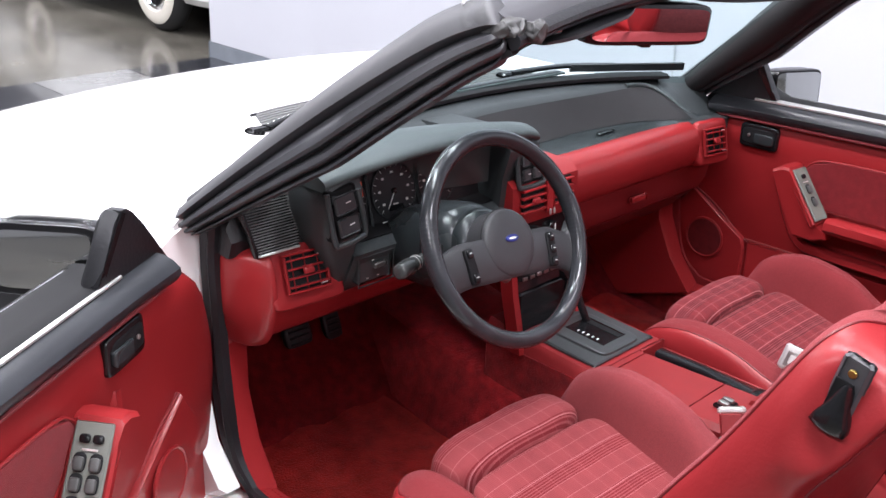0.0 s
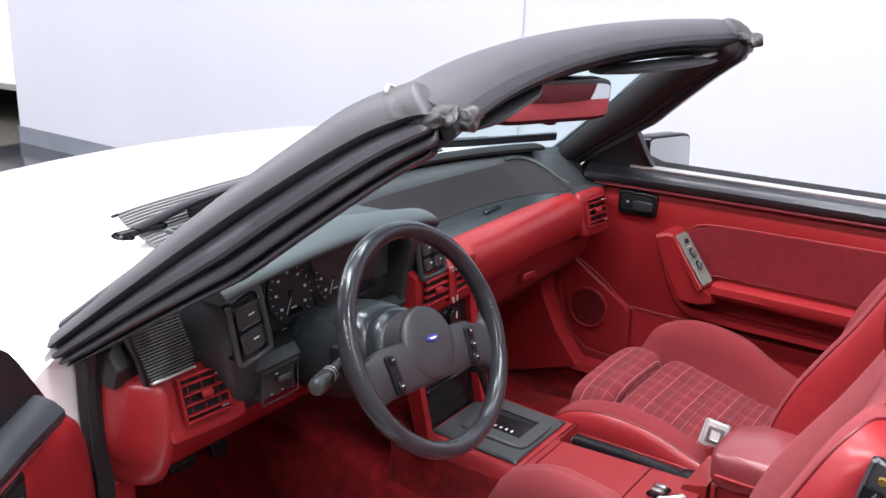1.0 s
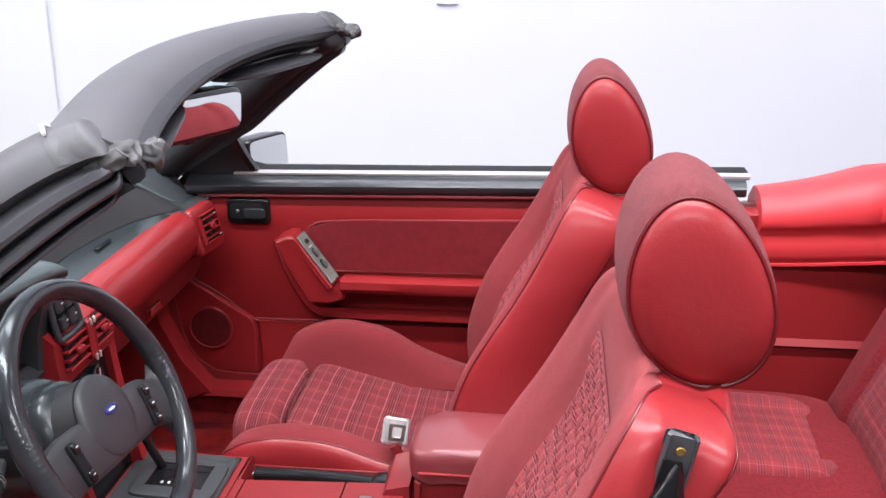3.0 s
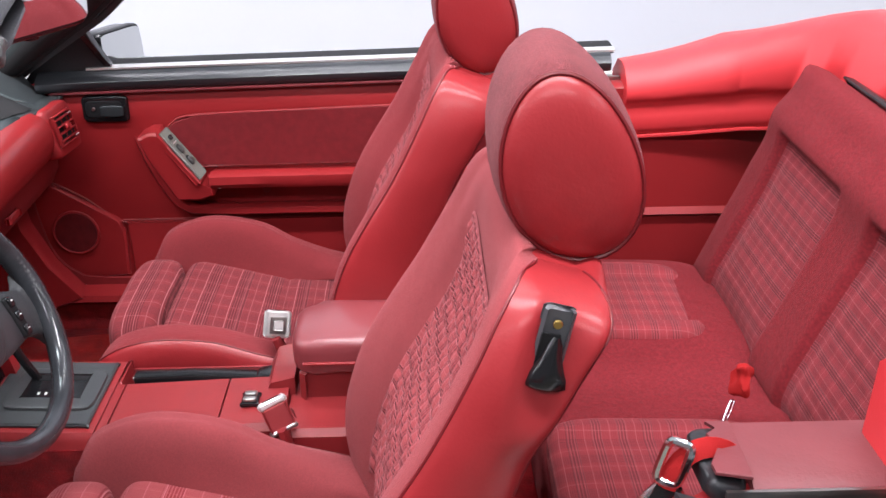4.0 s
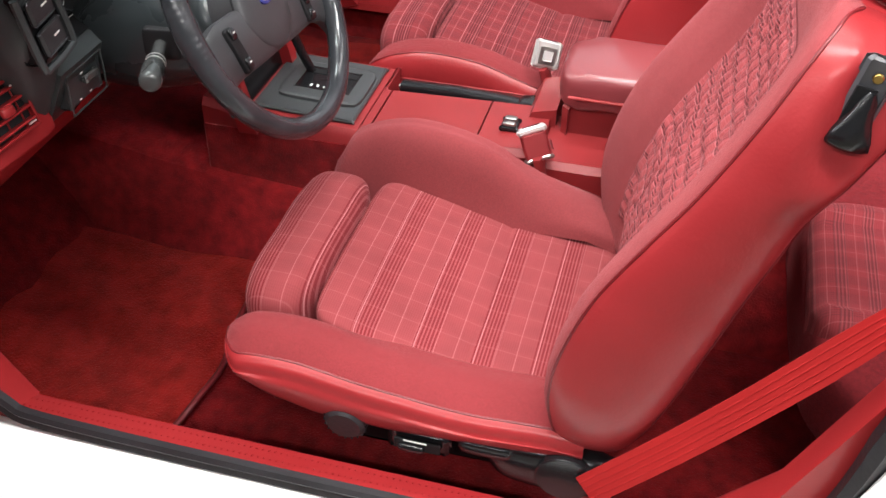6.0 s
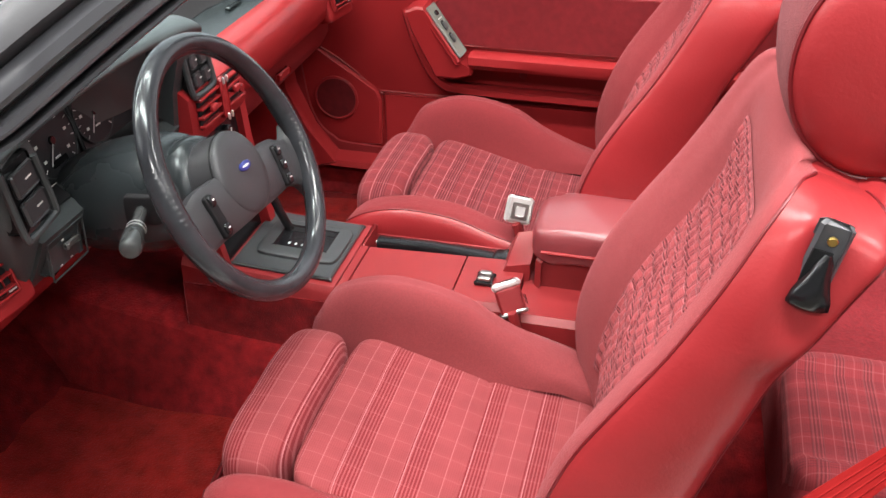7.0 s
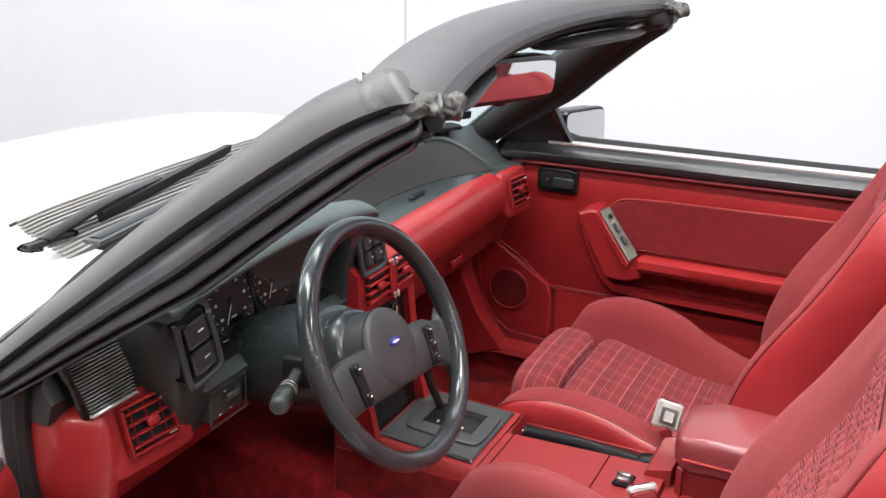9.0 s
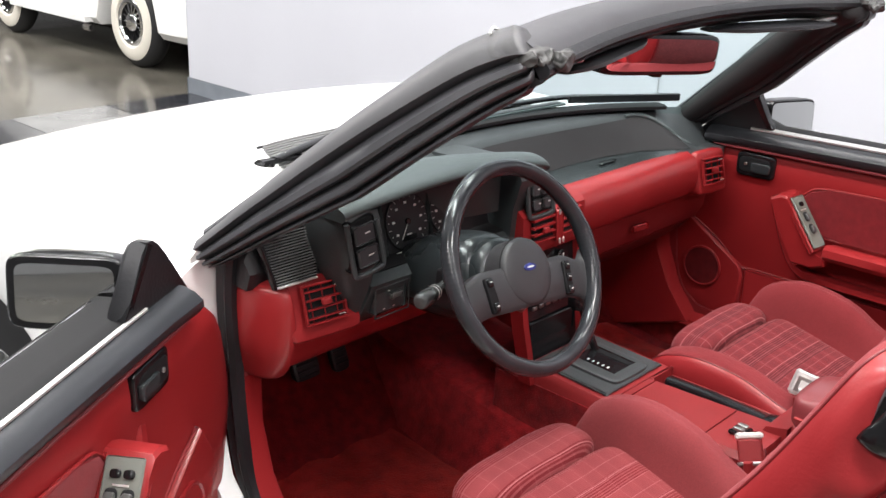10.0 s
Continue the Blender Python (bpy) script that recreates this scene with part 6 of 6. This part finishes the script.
def front_seat(at, outer, lean, dent=0.0, rest=(0.0, 1.0), cloth=PLAID, plain=CLOTH):
    st = thing("front_seat", "red bucket seat in leather and plaid cloth with a padded headrest", "car seat", "front seats", at=at)
    seat_bolster(st, -1, outer, lean, plain if lean else CLOTH_DEEP_SHADED)
    seat_bolster(st, 1, TALL, 0.0, plain)
    part("cushion_base", block((0, -0.255, 0.416), (0.420, 0.40, 0.080), 0.02), VINYL_DARK, st, "dark red cushion base")
    part("cushion_front", soft((0, -0.060, 0.435), (0.205, 0.040, 0.050), 4, 12), LEATHER, st, "red leather cushion front")

    def plump(p, k=1.0):
        w = noise.noise(Vector((p.x * 13, p.y * 17, 4.0 * k)))
        return Vector((0, 0, 0.0030 * w if p.z > 0 else 0))
    part("front_roll", soft((0, -0.052, 0.486), (0.159, 0.055, 0.058), 3.6, 26, None, lambda p: Vector((p.x, p.y - 0.005 * (1 - (p.x / 0.158) ** 2), p.z)) + plump(p)), cloth, st, "plaid thigh roll")

    def puff(p):
        return Vector((p.x, p.y, p.z + p.y * 0.25 + 0.004 * (1 - (p.x / 0.16) ** 2))) + plump(p, 2.0)
    part("cushion_pad", soft((0, -0.223, 0.462), (0.168, 0.112, 0.036), 8.5, 26, None, puff), cloth, st, "plaid cushion pad")
    part("cushion_rear", soft((0, -0.398, 0.434), (0.186, 0.092, 0.035), 6, 20, None, lambda p: Vector((p.x, p.y, p.z + p.y * 0.10)) + plump(p, 3.0)), cloth, st, "plaid rear cushion pad")
    part("back_front", loft([back_ring(r, "front") for r in BACK], False, False), plain, st, "plain red cloth backrest front", 80)
    for w in ("left", "right"):
        part("back_side", loft([back_ring(r, w, dent) for r in BACK], False, False), LEATHER, st, "red leather backrest side", 85)
        part("side_piping", tube([back_ring(r, w, dent)[0] for r in BACK[:78]], 0.0019, 6, up=(1, 0, 0)), PIPING, st)
        part("rear_piping", tube([back_ring(r, w, dent)[-1] for r in BACK[3:78]], 0.0019, 6, up=(1, 0, 0)), PIPING, st)
    part("back_rear", loft([back_ring(r, "rear") for r in BACK], False, False), LEATHER, st, "red vinyl seat back")
    for name, row in (("back_foot", BACK[0]), ("back_top", BACK[-1])):
        left, front, right, back = (back_ring(row, w, dent) for w in ("left", "front", "right", "rear"))
        bm = bmesh.new()
        bm.faces.new([bm.verts.new(p) for p in [*front, *right[1:], *back[::-1][1:], *left[::-1][1:-1]]])
        part(name, bm, LEATHER, st)
    # plaid insert in the hollow, gathered into small tucks
    foot, head = Vector((0, -0.445, 0.53)), Vector((0, -0.60, 0.91))
    up = (head - foot).normalized()
    fwd = Vector((0, up.z, -up.y))
    m = Matrix(((1, 0, 0, 0), (0, fwd.y, up.y, 0), (0, fwd.z, up.z, 0), (0, 0, 0, 1)))
    m.translation = foot
    turn = m.inverted()
    rows = []
    for i in range(151):
        a = 17 + 39 * i / 150
        lo, k = int(a), a - int(a)
        row = [p + (q - p) * k for p, q in zip(BACK[lo], BACK[lo + 1])]
        half = 0.163 - 0.030 * (i / 150) ** 2
        bed = back_hollow(row)
        line = []
        for j in range(97):
            v = 2 * j / 96 - 1
            edge = min(1.0, (1 - abs(v)) / 0.08, i / 6, (150 - i) / 6)
            floor_at = float(np.interp(v * half, [q.x for q in bed], [q.y for q in bed]))
            waver = 0.5 * noise.noise(Vector((v * 5, i * 0.05, 3)))
            tuck = abs(math.sin(math.pi * (i / 8.4 + 0.5 * v + waver))) ** 0.55
            pleat = abs(math.sin(math.pi * (v * 6.5 - i / 22 + waver))) ** 0.55
            fill = floor_at + 0.0020 + math.sqrt(max(0.0, edge)) * (0.0030 + 0.0058 * tuck * pleat + 0.002 * noise.noise(Vector((v * 4, i * 0.06, 1))))
            line.append(turn @ back_point(row, v * half, fill))
        rows.append(line)
    ob = part("back_insert", loft(rows, False, False), PLAID_BACK, st, "tucked plaid backrest insert", 60)
    ob.matrix_local = m
    headrest(st, *rest)
    for x in (-0.19, 0.19):
        part("seat_rail", block((x * 0.7, -0.32, 0.300), (0.035, 0.34, 0.035), 0.004), BLACK, st, "black seat rail")
    return st


driver = front_seat((-0.395, 0, 0), WORN, 0.0, 1.0)
# both passenger cloths have that side's shade put into their colour
passenger = front_seat((0.362, 0.052, 0), LOW, 1.0, 0.0, (0.008, 0.90), PLAID_SHADED, CLOTH_DEEP_SHADED)
passenger["label"] = "red bucket seat in leather and plaid cloth beside the passenger door"
driver["label"] = "red bucket seat in leather and plaid cloth beside the open door"
# controls on the driver's seat: recline lever on the shoulder, knob, switch and hinge cover
LEV = Matrix.Translation((-0.232, -0.682, 0.968)) @ pose(0, 0, 0, 12, 0, 0) @ Matrix.Diagonal((0.95, 0.94, 0.79, 1))
part("lever_plate", block((-0.004, 0, 0.004), (0.016, 0.034, 0.098), 0.004, LEV), SATINBLACK, driver, "black tilt lever plate")
part("lever_cup", block((-0.0125, 0.004, -0.004), (0.003, 0.020, 0.046), 0.001, LEV), FACE, driver)
part("tilt_lever", loft([[LEV @ Vector((-0.012 - d - 0.006 * math.sin(math.pi * i / 8), -0.002 + w * (2 * i / 8 - 1), z)) for i in range(9)] + [LEV @ Vector((-0.008, -0.002 + w, z)), LEV @ Vector((-0.008, -0.002 - w, z))]
                         for z, w, d in ((0.016, 0.004, 0.000), (0.006, 0.008, 0.003), (-0.008, 0.010, 0.006), (-0.022, 0.014, 0.009), (-0.036, 0.019, 0.012), (-0.048, 0.021, 0.012), (-0.055, 0.019, 0.006), (-0.058, 0.015, 0.000))]), BLACK, driver, "glossy black tilt lever", 60)
part("lever_screw", disc(LEV @ Vector((-0.011, 0.0, 0.032)), 0.0048, 0.003, (-1, 0, 0), 14, 0.001), BRASS, driver, "brass screw")
part("lumbar_knob", disc((-0.236, -0.19, 0.434), 0.027, 0.026, (-1, 0, -0.1), 24, 0.005), RUBBER, driver, "round black adjuster knob")
bm = bmesh.new()
for i in range(20):
    t = 2 * math.pi * i / 20
    block((-0.248, -0.190 + 0.0275 * math.cos(t), 0.433 + 0.0275 * math.sin(t)), (0.020, 0.003, 0.003), 0.0008, None, bm)
part("knob_ribs", bm, RUBBER, driver)
part("seat_switch", block((-0.246, -0.286, 0.422), (0.022, 0.080, 0.034), 0.005), BLACK, driver, "black power seat switch")
part("switch_face", block((-0.259, -0.286, 0.422), (0.004, 0.060, 0.018), 0.001), FACE, driver)
part("switch_toggle", soft((-0.262, -0.279, 0.419), (0.004, 0.018, 0.006), 4, 4), BLACK, driver)
part("switch_legend", block((-0.2615, -0.284, 0.430), (0.001, 0.030, 0.003), 0.0003), IVORY, driver)
part("recline_handle", soft((-0.25, -0.372, 0.436), (0.010, 0.035, 0.011), 4, 6), BLACK, driver)
part("hinge_cover", soft((-0.240, -0.46, 0.418), (0.020, 0.085, 0.035), 3, 8), BLACK, driver, "black recliner hinge cover")
part("hinge_cap", disc((-0.254, -0.472, 0.424), 0.036, 0.012, (-1, 0, 0), 24), BLACK, driver)

# ---- rear seat ----
rear = thing("bench_seat", "red rear bench seat with plaid inserts", "bench seat")


def rear_cushion(p):
    return Vector((p.x, p.y, p.z - 0.10 * (p.y + 0.17) * -0.35 + (0.010 if abs(p.x) > 0.10 else -0.004)))


part("cushion", soft((0, -0.960, 0.430), (0.52, 0.225, 0.085), 6, 20, None, rear_cushion), REARCLOTH, rear, "plain red cloth bench cushion")
for x in (-0.285, 0.285):
    part("cushion_insert", soft((x, -0.915, 0.474), (0.155, 0.175, 0.060), 6, 14, None, rear_cushion), PLAID_REAR, rear, "plaid cushion insert")
RB = Matrix.Translation((0, -1.266, 0.702)) @ pose(0, 0, 0, 23, 0, 0)


def in_insert(x, z):
    """0 outside the plaid panels of the backrest, 1 well inside."""
    u = (abs(x) - 0.215) / 0.150
    v = (z + 0.060) / 0.176
    return 1 - min(1.0, max(0.0, (max(abs(u), abs(v)) - 0.93) / 0.09))


def bench_face(x, z):
    """Front of the bench backrest: padded border, sunk panels, rounded rim."""
    edge = max((abs(x) / 0.50) ** 10, (abs(z) / 0.245) ** 10)
    roll = 0.016 * math.exp(-((z - 0.135) / 0.045) ** 2)
    return 0.062 * max(0.0, 1 - edge) ** 0.35 + roll * (1 - in_insert(x, z)) - 0.022 * in_insert(x, z) + 0.004 * noise.noise(Vector((x * 7, z * 9, 2)))


grid = [[Vector((-0.50 + i / 110, bench_face(-0.50 + i / 110, -0.245 + j * 0.0049), -0.245 + j * 0.0049)) for j in range(101)] for i in range(111)]
bm = loft(grid, False, False)
for v in bm.verts:
    v.co = RB @ v.co
part("backrest", bm, REARCLOTH, rear, "plain red cloth bench backrest", 70)
part("backrest_core", soft((0, -0.030, 0), (0.495, 0.040, 0.242), 8, 12, RB), REARCLOTH, rear)
for x in (-0.215, 0.215):
    rows = [[Vector((x + 0.144 * u, bench_face(x + 0.144 * u, -0.060 + 0.169 * v) + 0.001 + 0.007 * max(0.0, 1 - max(abs(u), abs(v)) ** 6) * (1 + 0.25 * abs(math.sin(v * 22))), -0.060 + 0.169 * v)) for v in [k / 40 - 1 for k in range(81)]] for u in [k / 15 - 1 for k in range(31)]]
    ob = part("back_insert", loft(rows, False, False), PLAID_REAR_BACK, rear, "plaid backrest insert", 60)
    ob.matrix_local = RB
part("top_strip", block((0, -0.026, 0.250), (0.94, 0.040, 0.014), 0.005, RB), BLACK, rear, "black plastic strip behind the backrest")
for x, k in ((-0.150, 0.0),):
    rb = thing("rear_belt_buckle", "red rear belt sleeve with a steel tongue tucked between the cushions", "belt buckle", "rear belt buckles")

    def ruck(p, k=k):
        q = p + Vector((k, k, 0))
        return p + 0.010 * Vector((noise.noise(q * 55), noise.noise(q * 60 + Vector((4, 0, 0))), noise.noise(q * 50 + Vector((0, 7, 0)))))
    part("sleeve", soft((0, 0, 0), (0.019, 0.010, 0.024), 4, 12, Matrix.Translation((x, -1.045, 0.612)) @ pose(0, 0, 0, 20, 24, 10), ruck), BELT, rb, "crumpled red webbing sleeve")
    part("tongue", block((0, 0, 0), (0.018, 0.004, 0.050), 0.0015, Matrix.Translation((x - 0.028, -1.020, 0.570)) @ pose(0, 0, 0, 24, 30, 0)), CHROME, rb, "steel belt tongue")

# ---- folded roof under its red cover ----
cover = thing("roof_boot_cover", "bright red vinyl cover over the folded roof", "roof cover")
ctrl = [(0.690, -1.000, 0.0), (0.680, -1.12, 0.15), (0.640, -1.28, 0.5), (0.50, -1.42, 0.95), (0.25, -1.47, 1), (0, -1.48, 1), (-0.25, -1.47, 1), (-0.50, -1.42, 1), (-0.640, -1.28, 0.6), (-0.680, -1.12, 0.15), (-0.690, -1.000, 0.0)]
pts = curve(ctrl, 60)
rings = []
for i, p in enumerate(pts):
    way = pts[min(i + 1, 60)] - pts[max(i - 1, 0)]
    out = Vector((-way.y, way.x, 0)).normalized()
    if out.dot(Vector((p.x, p.y + 1.0, 0))) < 0 and abs(p.x) < 0.66:
        out = -out
    if p.x > 0.66:
        out = Vector((1, 0, 0))
    if p.x < -0.66:
        out = Vector((-1, 0, 0))
    k = p.z
    base = Vector((p.x, p.y, 0))
    swell = 0.085 * max(0.0, min(1.0, (-p.x - 0.60) / 0.07)) if p.y > -1.25 else 0.0
    lo, hi = 0.735 + 0.06 * k, 0.892 + 0.150 * k + swell
    w = 0.010 * math.sin(i * 1.1)
    sec = [(-0.035, lo), (-0.046, lo + 0.022), (-0.047, lo + 0.050), (-0.040, lo + 0.074), (-0.052, lo + 0.084), (-0.058 - 0.02 * k, lo + 0.100 + w * 0.4), (-0.048, hi - 0.030), (-0.02, hi - 0.006 + w * 0.4), (0.02, hi), (0.07 + 0.06 * k, hi - 0.008), (0.12 + 0.12 * k, hi - 0.045), (0.14 + 0.14 * k, hi - 0.10), (0.13 + 0.12 * k, lo)]
    rings.append([base + out * a + Vector((0, 0, b)) for a, b in sec])
part("cover", loft(rings), BOOT, cover, "", 70)
part("cover_hem", tube([r[0] for r in rings], 0.005, 6), BOOT, cover, "stitched lower hem")
skin(lambda u, v: ((2 * u - 1) * 0.80, -1.45 - 0.75 * v, 0.905 - 0.03 * v - 0.04 * abs(2 * u - 1) ** 3), 12, 10, 0.02, PAINT, "rear_deck", car, "white boot lid")
part("rear_panel", block((0, -2.20, 0.55), (1.64, 0.08, 0.65), 0.03), PAINT, car, "white tail panel")

# ---- driver's belt ----
belt = thing("seat_belt", "red webbing seat belt running from the quarter guide to the floor", "seat belt")
a, b = Vector((-0.664, -0.796, 0.806)), Vector((-0.672, -0.500, 0.428))
path = [a + (b - a) * t + Vector((0, 0, -0.014 * math.sin(math.pi * t))) for t in [i / 14 for i in range(15)]]
narrow = [0.62, 0.74, 0.84, 0.90] + [0.94] * 11
face_way = (-1, 0.20, 0.35)
part("webbing", sweep(bmesh.new(), path, [(-0.0205, -0.0012), (0.0205, -0.0012), (0.0205, 0.0012), (-0.0205, 0.0012)], up=face_way, scales=narrow), BELT, belt, "ribbed red webbing")
bm = bmesh.new()
for k in (-0.012, -0.004, 0.004, 0.012):
    sweep(bm, path, [(k - 0.0012, 0.0010), (k + 0.0012, 0.0010), (k, 0.0022)], up=face_way, scales=narrow)
part("webbing_ribs", bm, BELT, belt)


def link(centre, long, wide, along, name, label, r):
    """A rectangular bright wire loop."""
    along = Vector(along).normalized()
    side = along.cross(Vector((-1, 0.2, 0.35))).normalized()
    c = Vector(centre)
    pts = [c + side * (wide * x) + along * (long * z) for x, z in oval(1, 1, 24, 5)]
    part(name, tube(pts + pts[:2], r, 8, up=(-1, 0.2, 0.35)), CHROME, belt, label)


way = Vector((0, -0.62, 0.78))
link((-0.668, -0.802, 0.852), 0.024, 0.012, (0.0, -0.25, 0.97), "guide_loop", "chromed belt guide loop", 0.0048)
link((-0.664, -0.794, 0.806), 0.019, 0.012, way, "tongue_loop", "chromed belt tongue", 0.0042)
part("tongue", sweep(bmesh.new(), [(-0.666, -0.790, 0.800), (-0.667, -0.798, 0.822)], [(-0.010, -0.002), (0.010, -0.002), (0.010, 0.002), (-0.010, 0.002)], up=(-1, 0.2, 0.35)), BLACK, belt, "dark belt tongue plate")
part("loop_webbing", sweep(bmesh.new(), curve([(-0.667, -0.797, 0.822), (-0.668, -0.806, 0.850), (-0.666, -0.826, 0.866), (-0.660, -0.850, 0.862), (-0.655, -0.87, 0.845)], 10), [(-0.010, -0.003), (0.0, -0.001), (0.010, -0.003), (0.010, 0.002), (0.0, 0.004), (-0.010, 0.002)], up=(-1, 0.3, 0.6)), BELT, belt, "folded red webbing through the guide")

# ---- white car in the background ----
bg = thing("parked_car", "white vintage car with whitewall tyres parked beyond the partition", "car")
X0, Y0 = 2.05, 5.95


def wheel_at(x, y):
    w = part("wheel", torus_y((x, y, 0.33), 0.245, 0.088), TYRE, bg, "whitewall tyre on a chrome wheel")
    f = Vector((x - 0.080, y, 0.33))
    part("whitewall", ring_plate(f, 0.175, 0.275, 0.012), WHITEWALL, w, "cream whitewall band")
    part("wheel_rim", ring_plate(f + Vector((0.004, 0, 0)), 0.135, 0.180, 0.014), CHROME, w)
    part("hub_cap", soft(f + Vector((0.012, 0, 0)), (0.030, 0.070, 0.070), 2.2, 8), CHROME, w)
    bm = bmesh.new()
    for k in range(16):
        t = 2 * math.pi * k / 16
        strip(bm, [[f + Vector((0.012 + e, 0.05 * math.cos(t) + d * math.sin(t), 0.05 * math.sin(t) - d * math.cos(t))) for e, d in ((0, -0.005), (0.004, 0.005), (-0.004, 0.005))],
                   [f + Vector((0.016 + e, 0.150 * math.cos(t) + d * math.sin(t), 0.150 * math.sin(t) - d * math.cos(t))) for e, d in ((0, -0.005), (0.004, 0.005), (-0.004, 0.005))]])
    part("spokes", bm, CHROME, w)


def torus_y(c, r0, r1):
    rings = []
    for i in range(41):
        a = 2 * math.pi * i / 40
        rings.append([Vector(c) + Vector((r1 * 0.95 * math.sin(b), (r0 + r1 * math.cos(b)) * math.cos(a), (r0 + r1 * math.cos(b)) * math.sin(a))) for b in [2 * math.pi * j / 12 for j in range(12)]])
    return loft(rings, True, False)


def ring_plate(c, r0, r1, t):
    rings = []
    for i in range(41):
        a = 2 * math.pi * i / 40
        rings.append([c + Vector((-e, r * math.cos(a), r * math.sin(a))) for e, r in ((0, r0), (t, r0 + 0.01), (t, r1 - 0.02), (0, r1))])
    return loft(rings, True, False)


wheel_at(2.43, 5.86)
wheel_at(2.43, 7.86)
wheel_at(4.00, 5.86)
wheel_at(4.00, 7.86)


def bg_body(y):
    arch = 0.0
    for wy in (5.86, 7.86):
        d = abs(y - wy)
        if d < 0.40:
            arch = max(arch, math.sqrt(0.16 - d * d))
    low = max(0.26, 0.30 + arch * 0.95 if arch else 0.26)
    end = np.interp(y, (4.75, 4.95, 5.3, 8.7, 9.1, 9.4), (0.12, 0.05, 0, 0, 0.04, 0.14))
    top = np.interp(y, (4.8, 5.2, 6.2, 6.6, 7.0, 8.4, 9.3), (0.80, 0.98, 1.02, 1.08, 1.42, 1.40, 0.95))
    x = 2.32 + end
    return [(x + 0.04, y, low), (x, y, low + 0.05), (x + 0.01, y, max(low + 0.1, 0.62)), (x + 0.08, y, max(low + 0.15, 0.86)), (x + 0.35, y, top - 0.04), (x + 0.60, y, top), (3.75, y, top), (4.0, y, top - 0.06), (4.08, y, 0.6), (4.05, y, low)]


part("body", loft([bg_body(4.75 + i * 0.05) for i in range(94)]), PAINT, bg, "white painted bodywork")
part("underbody", block((3.2, 7.05, 0.30), (1.45, 4.3, 0.20), 0.03), BLACK, bg)
part("running_board", loft([[(2.28, y, 0.27), (2.28, y, 0.31), (2.45, y, 0.33), (2.45, y, 0.27)] for y in (6.40, 7.65)]), PAINT, bg, "white running board")
part("exhaust_tip", tube([(2.34, 6.42, 0.22), (2.34, 6.52, 0.22)], 0.025), CHROME, bg)
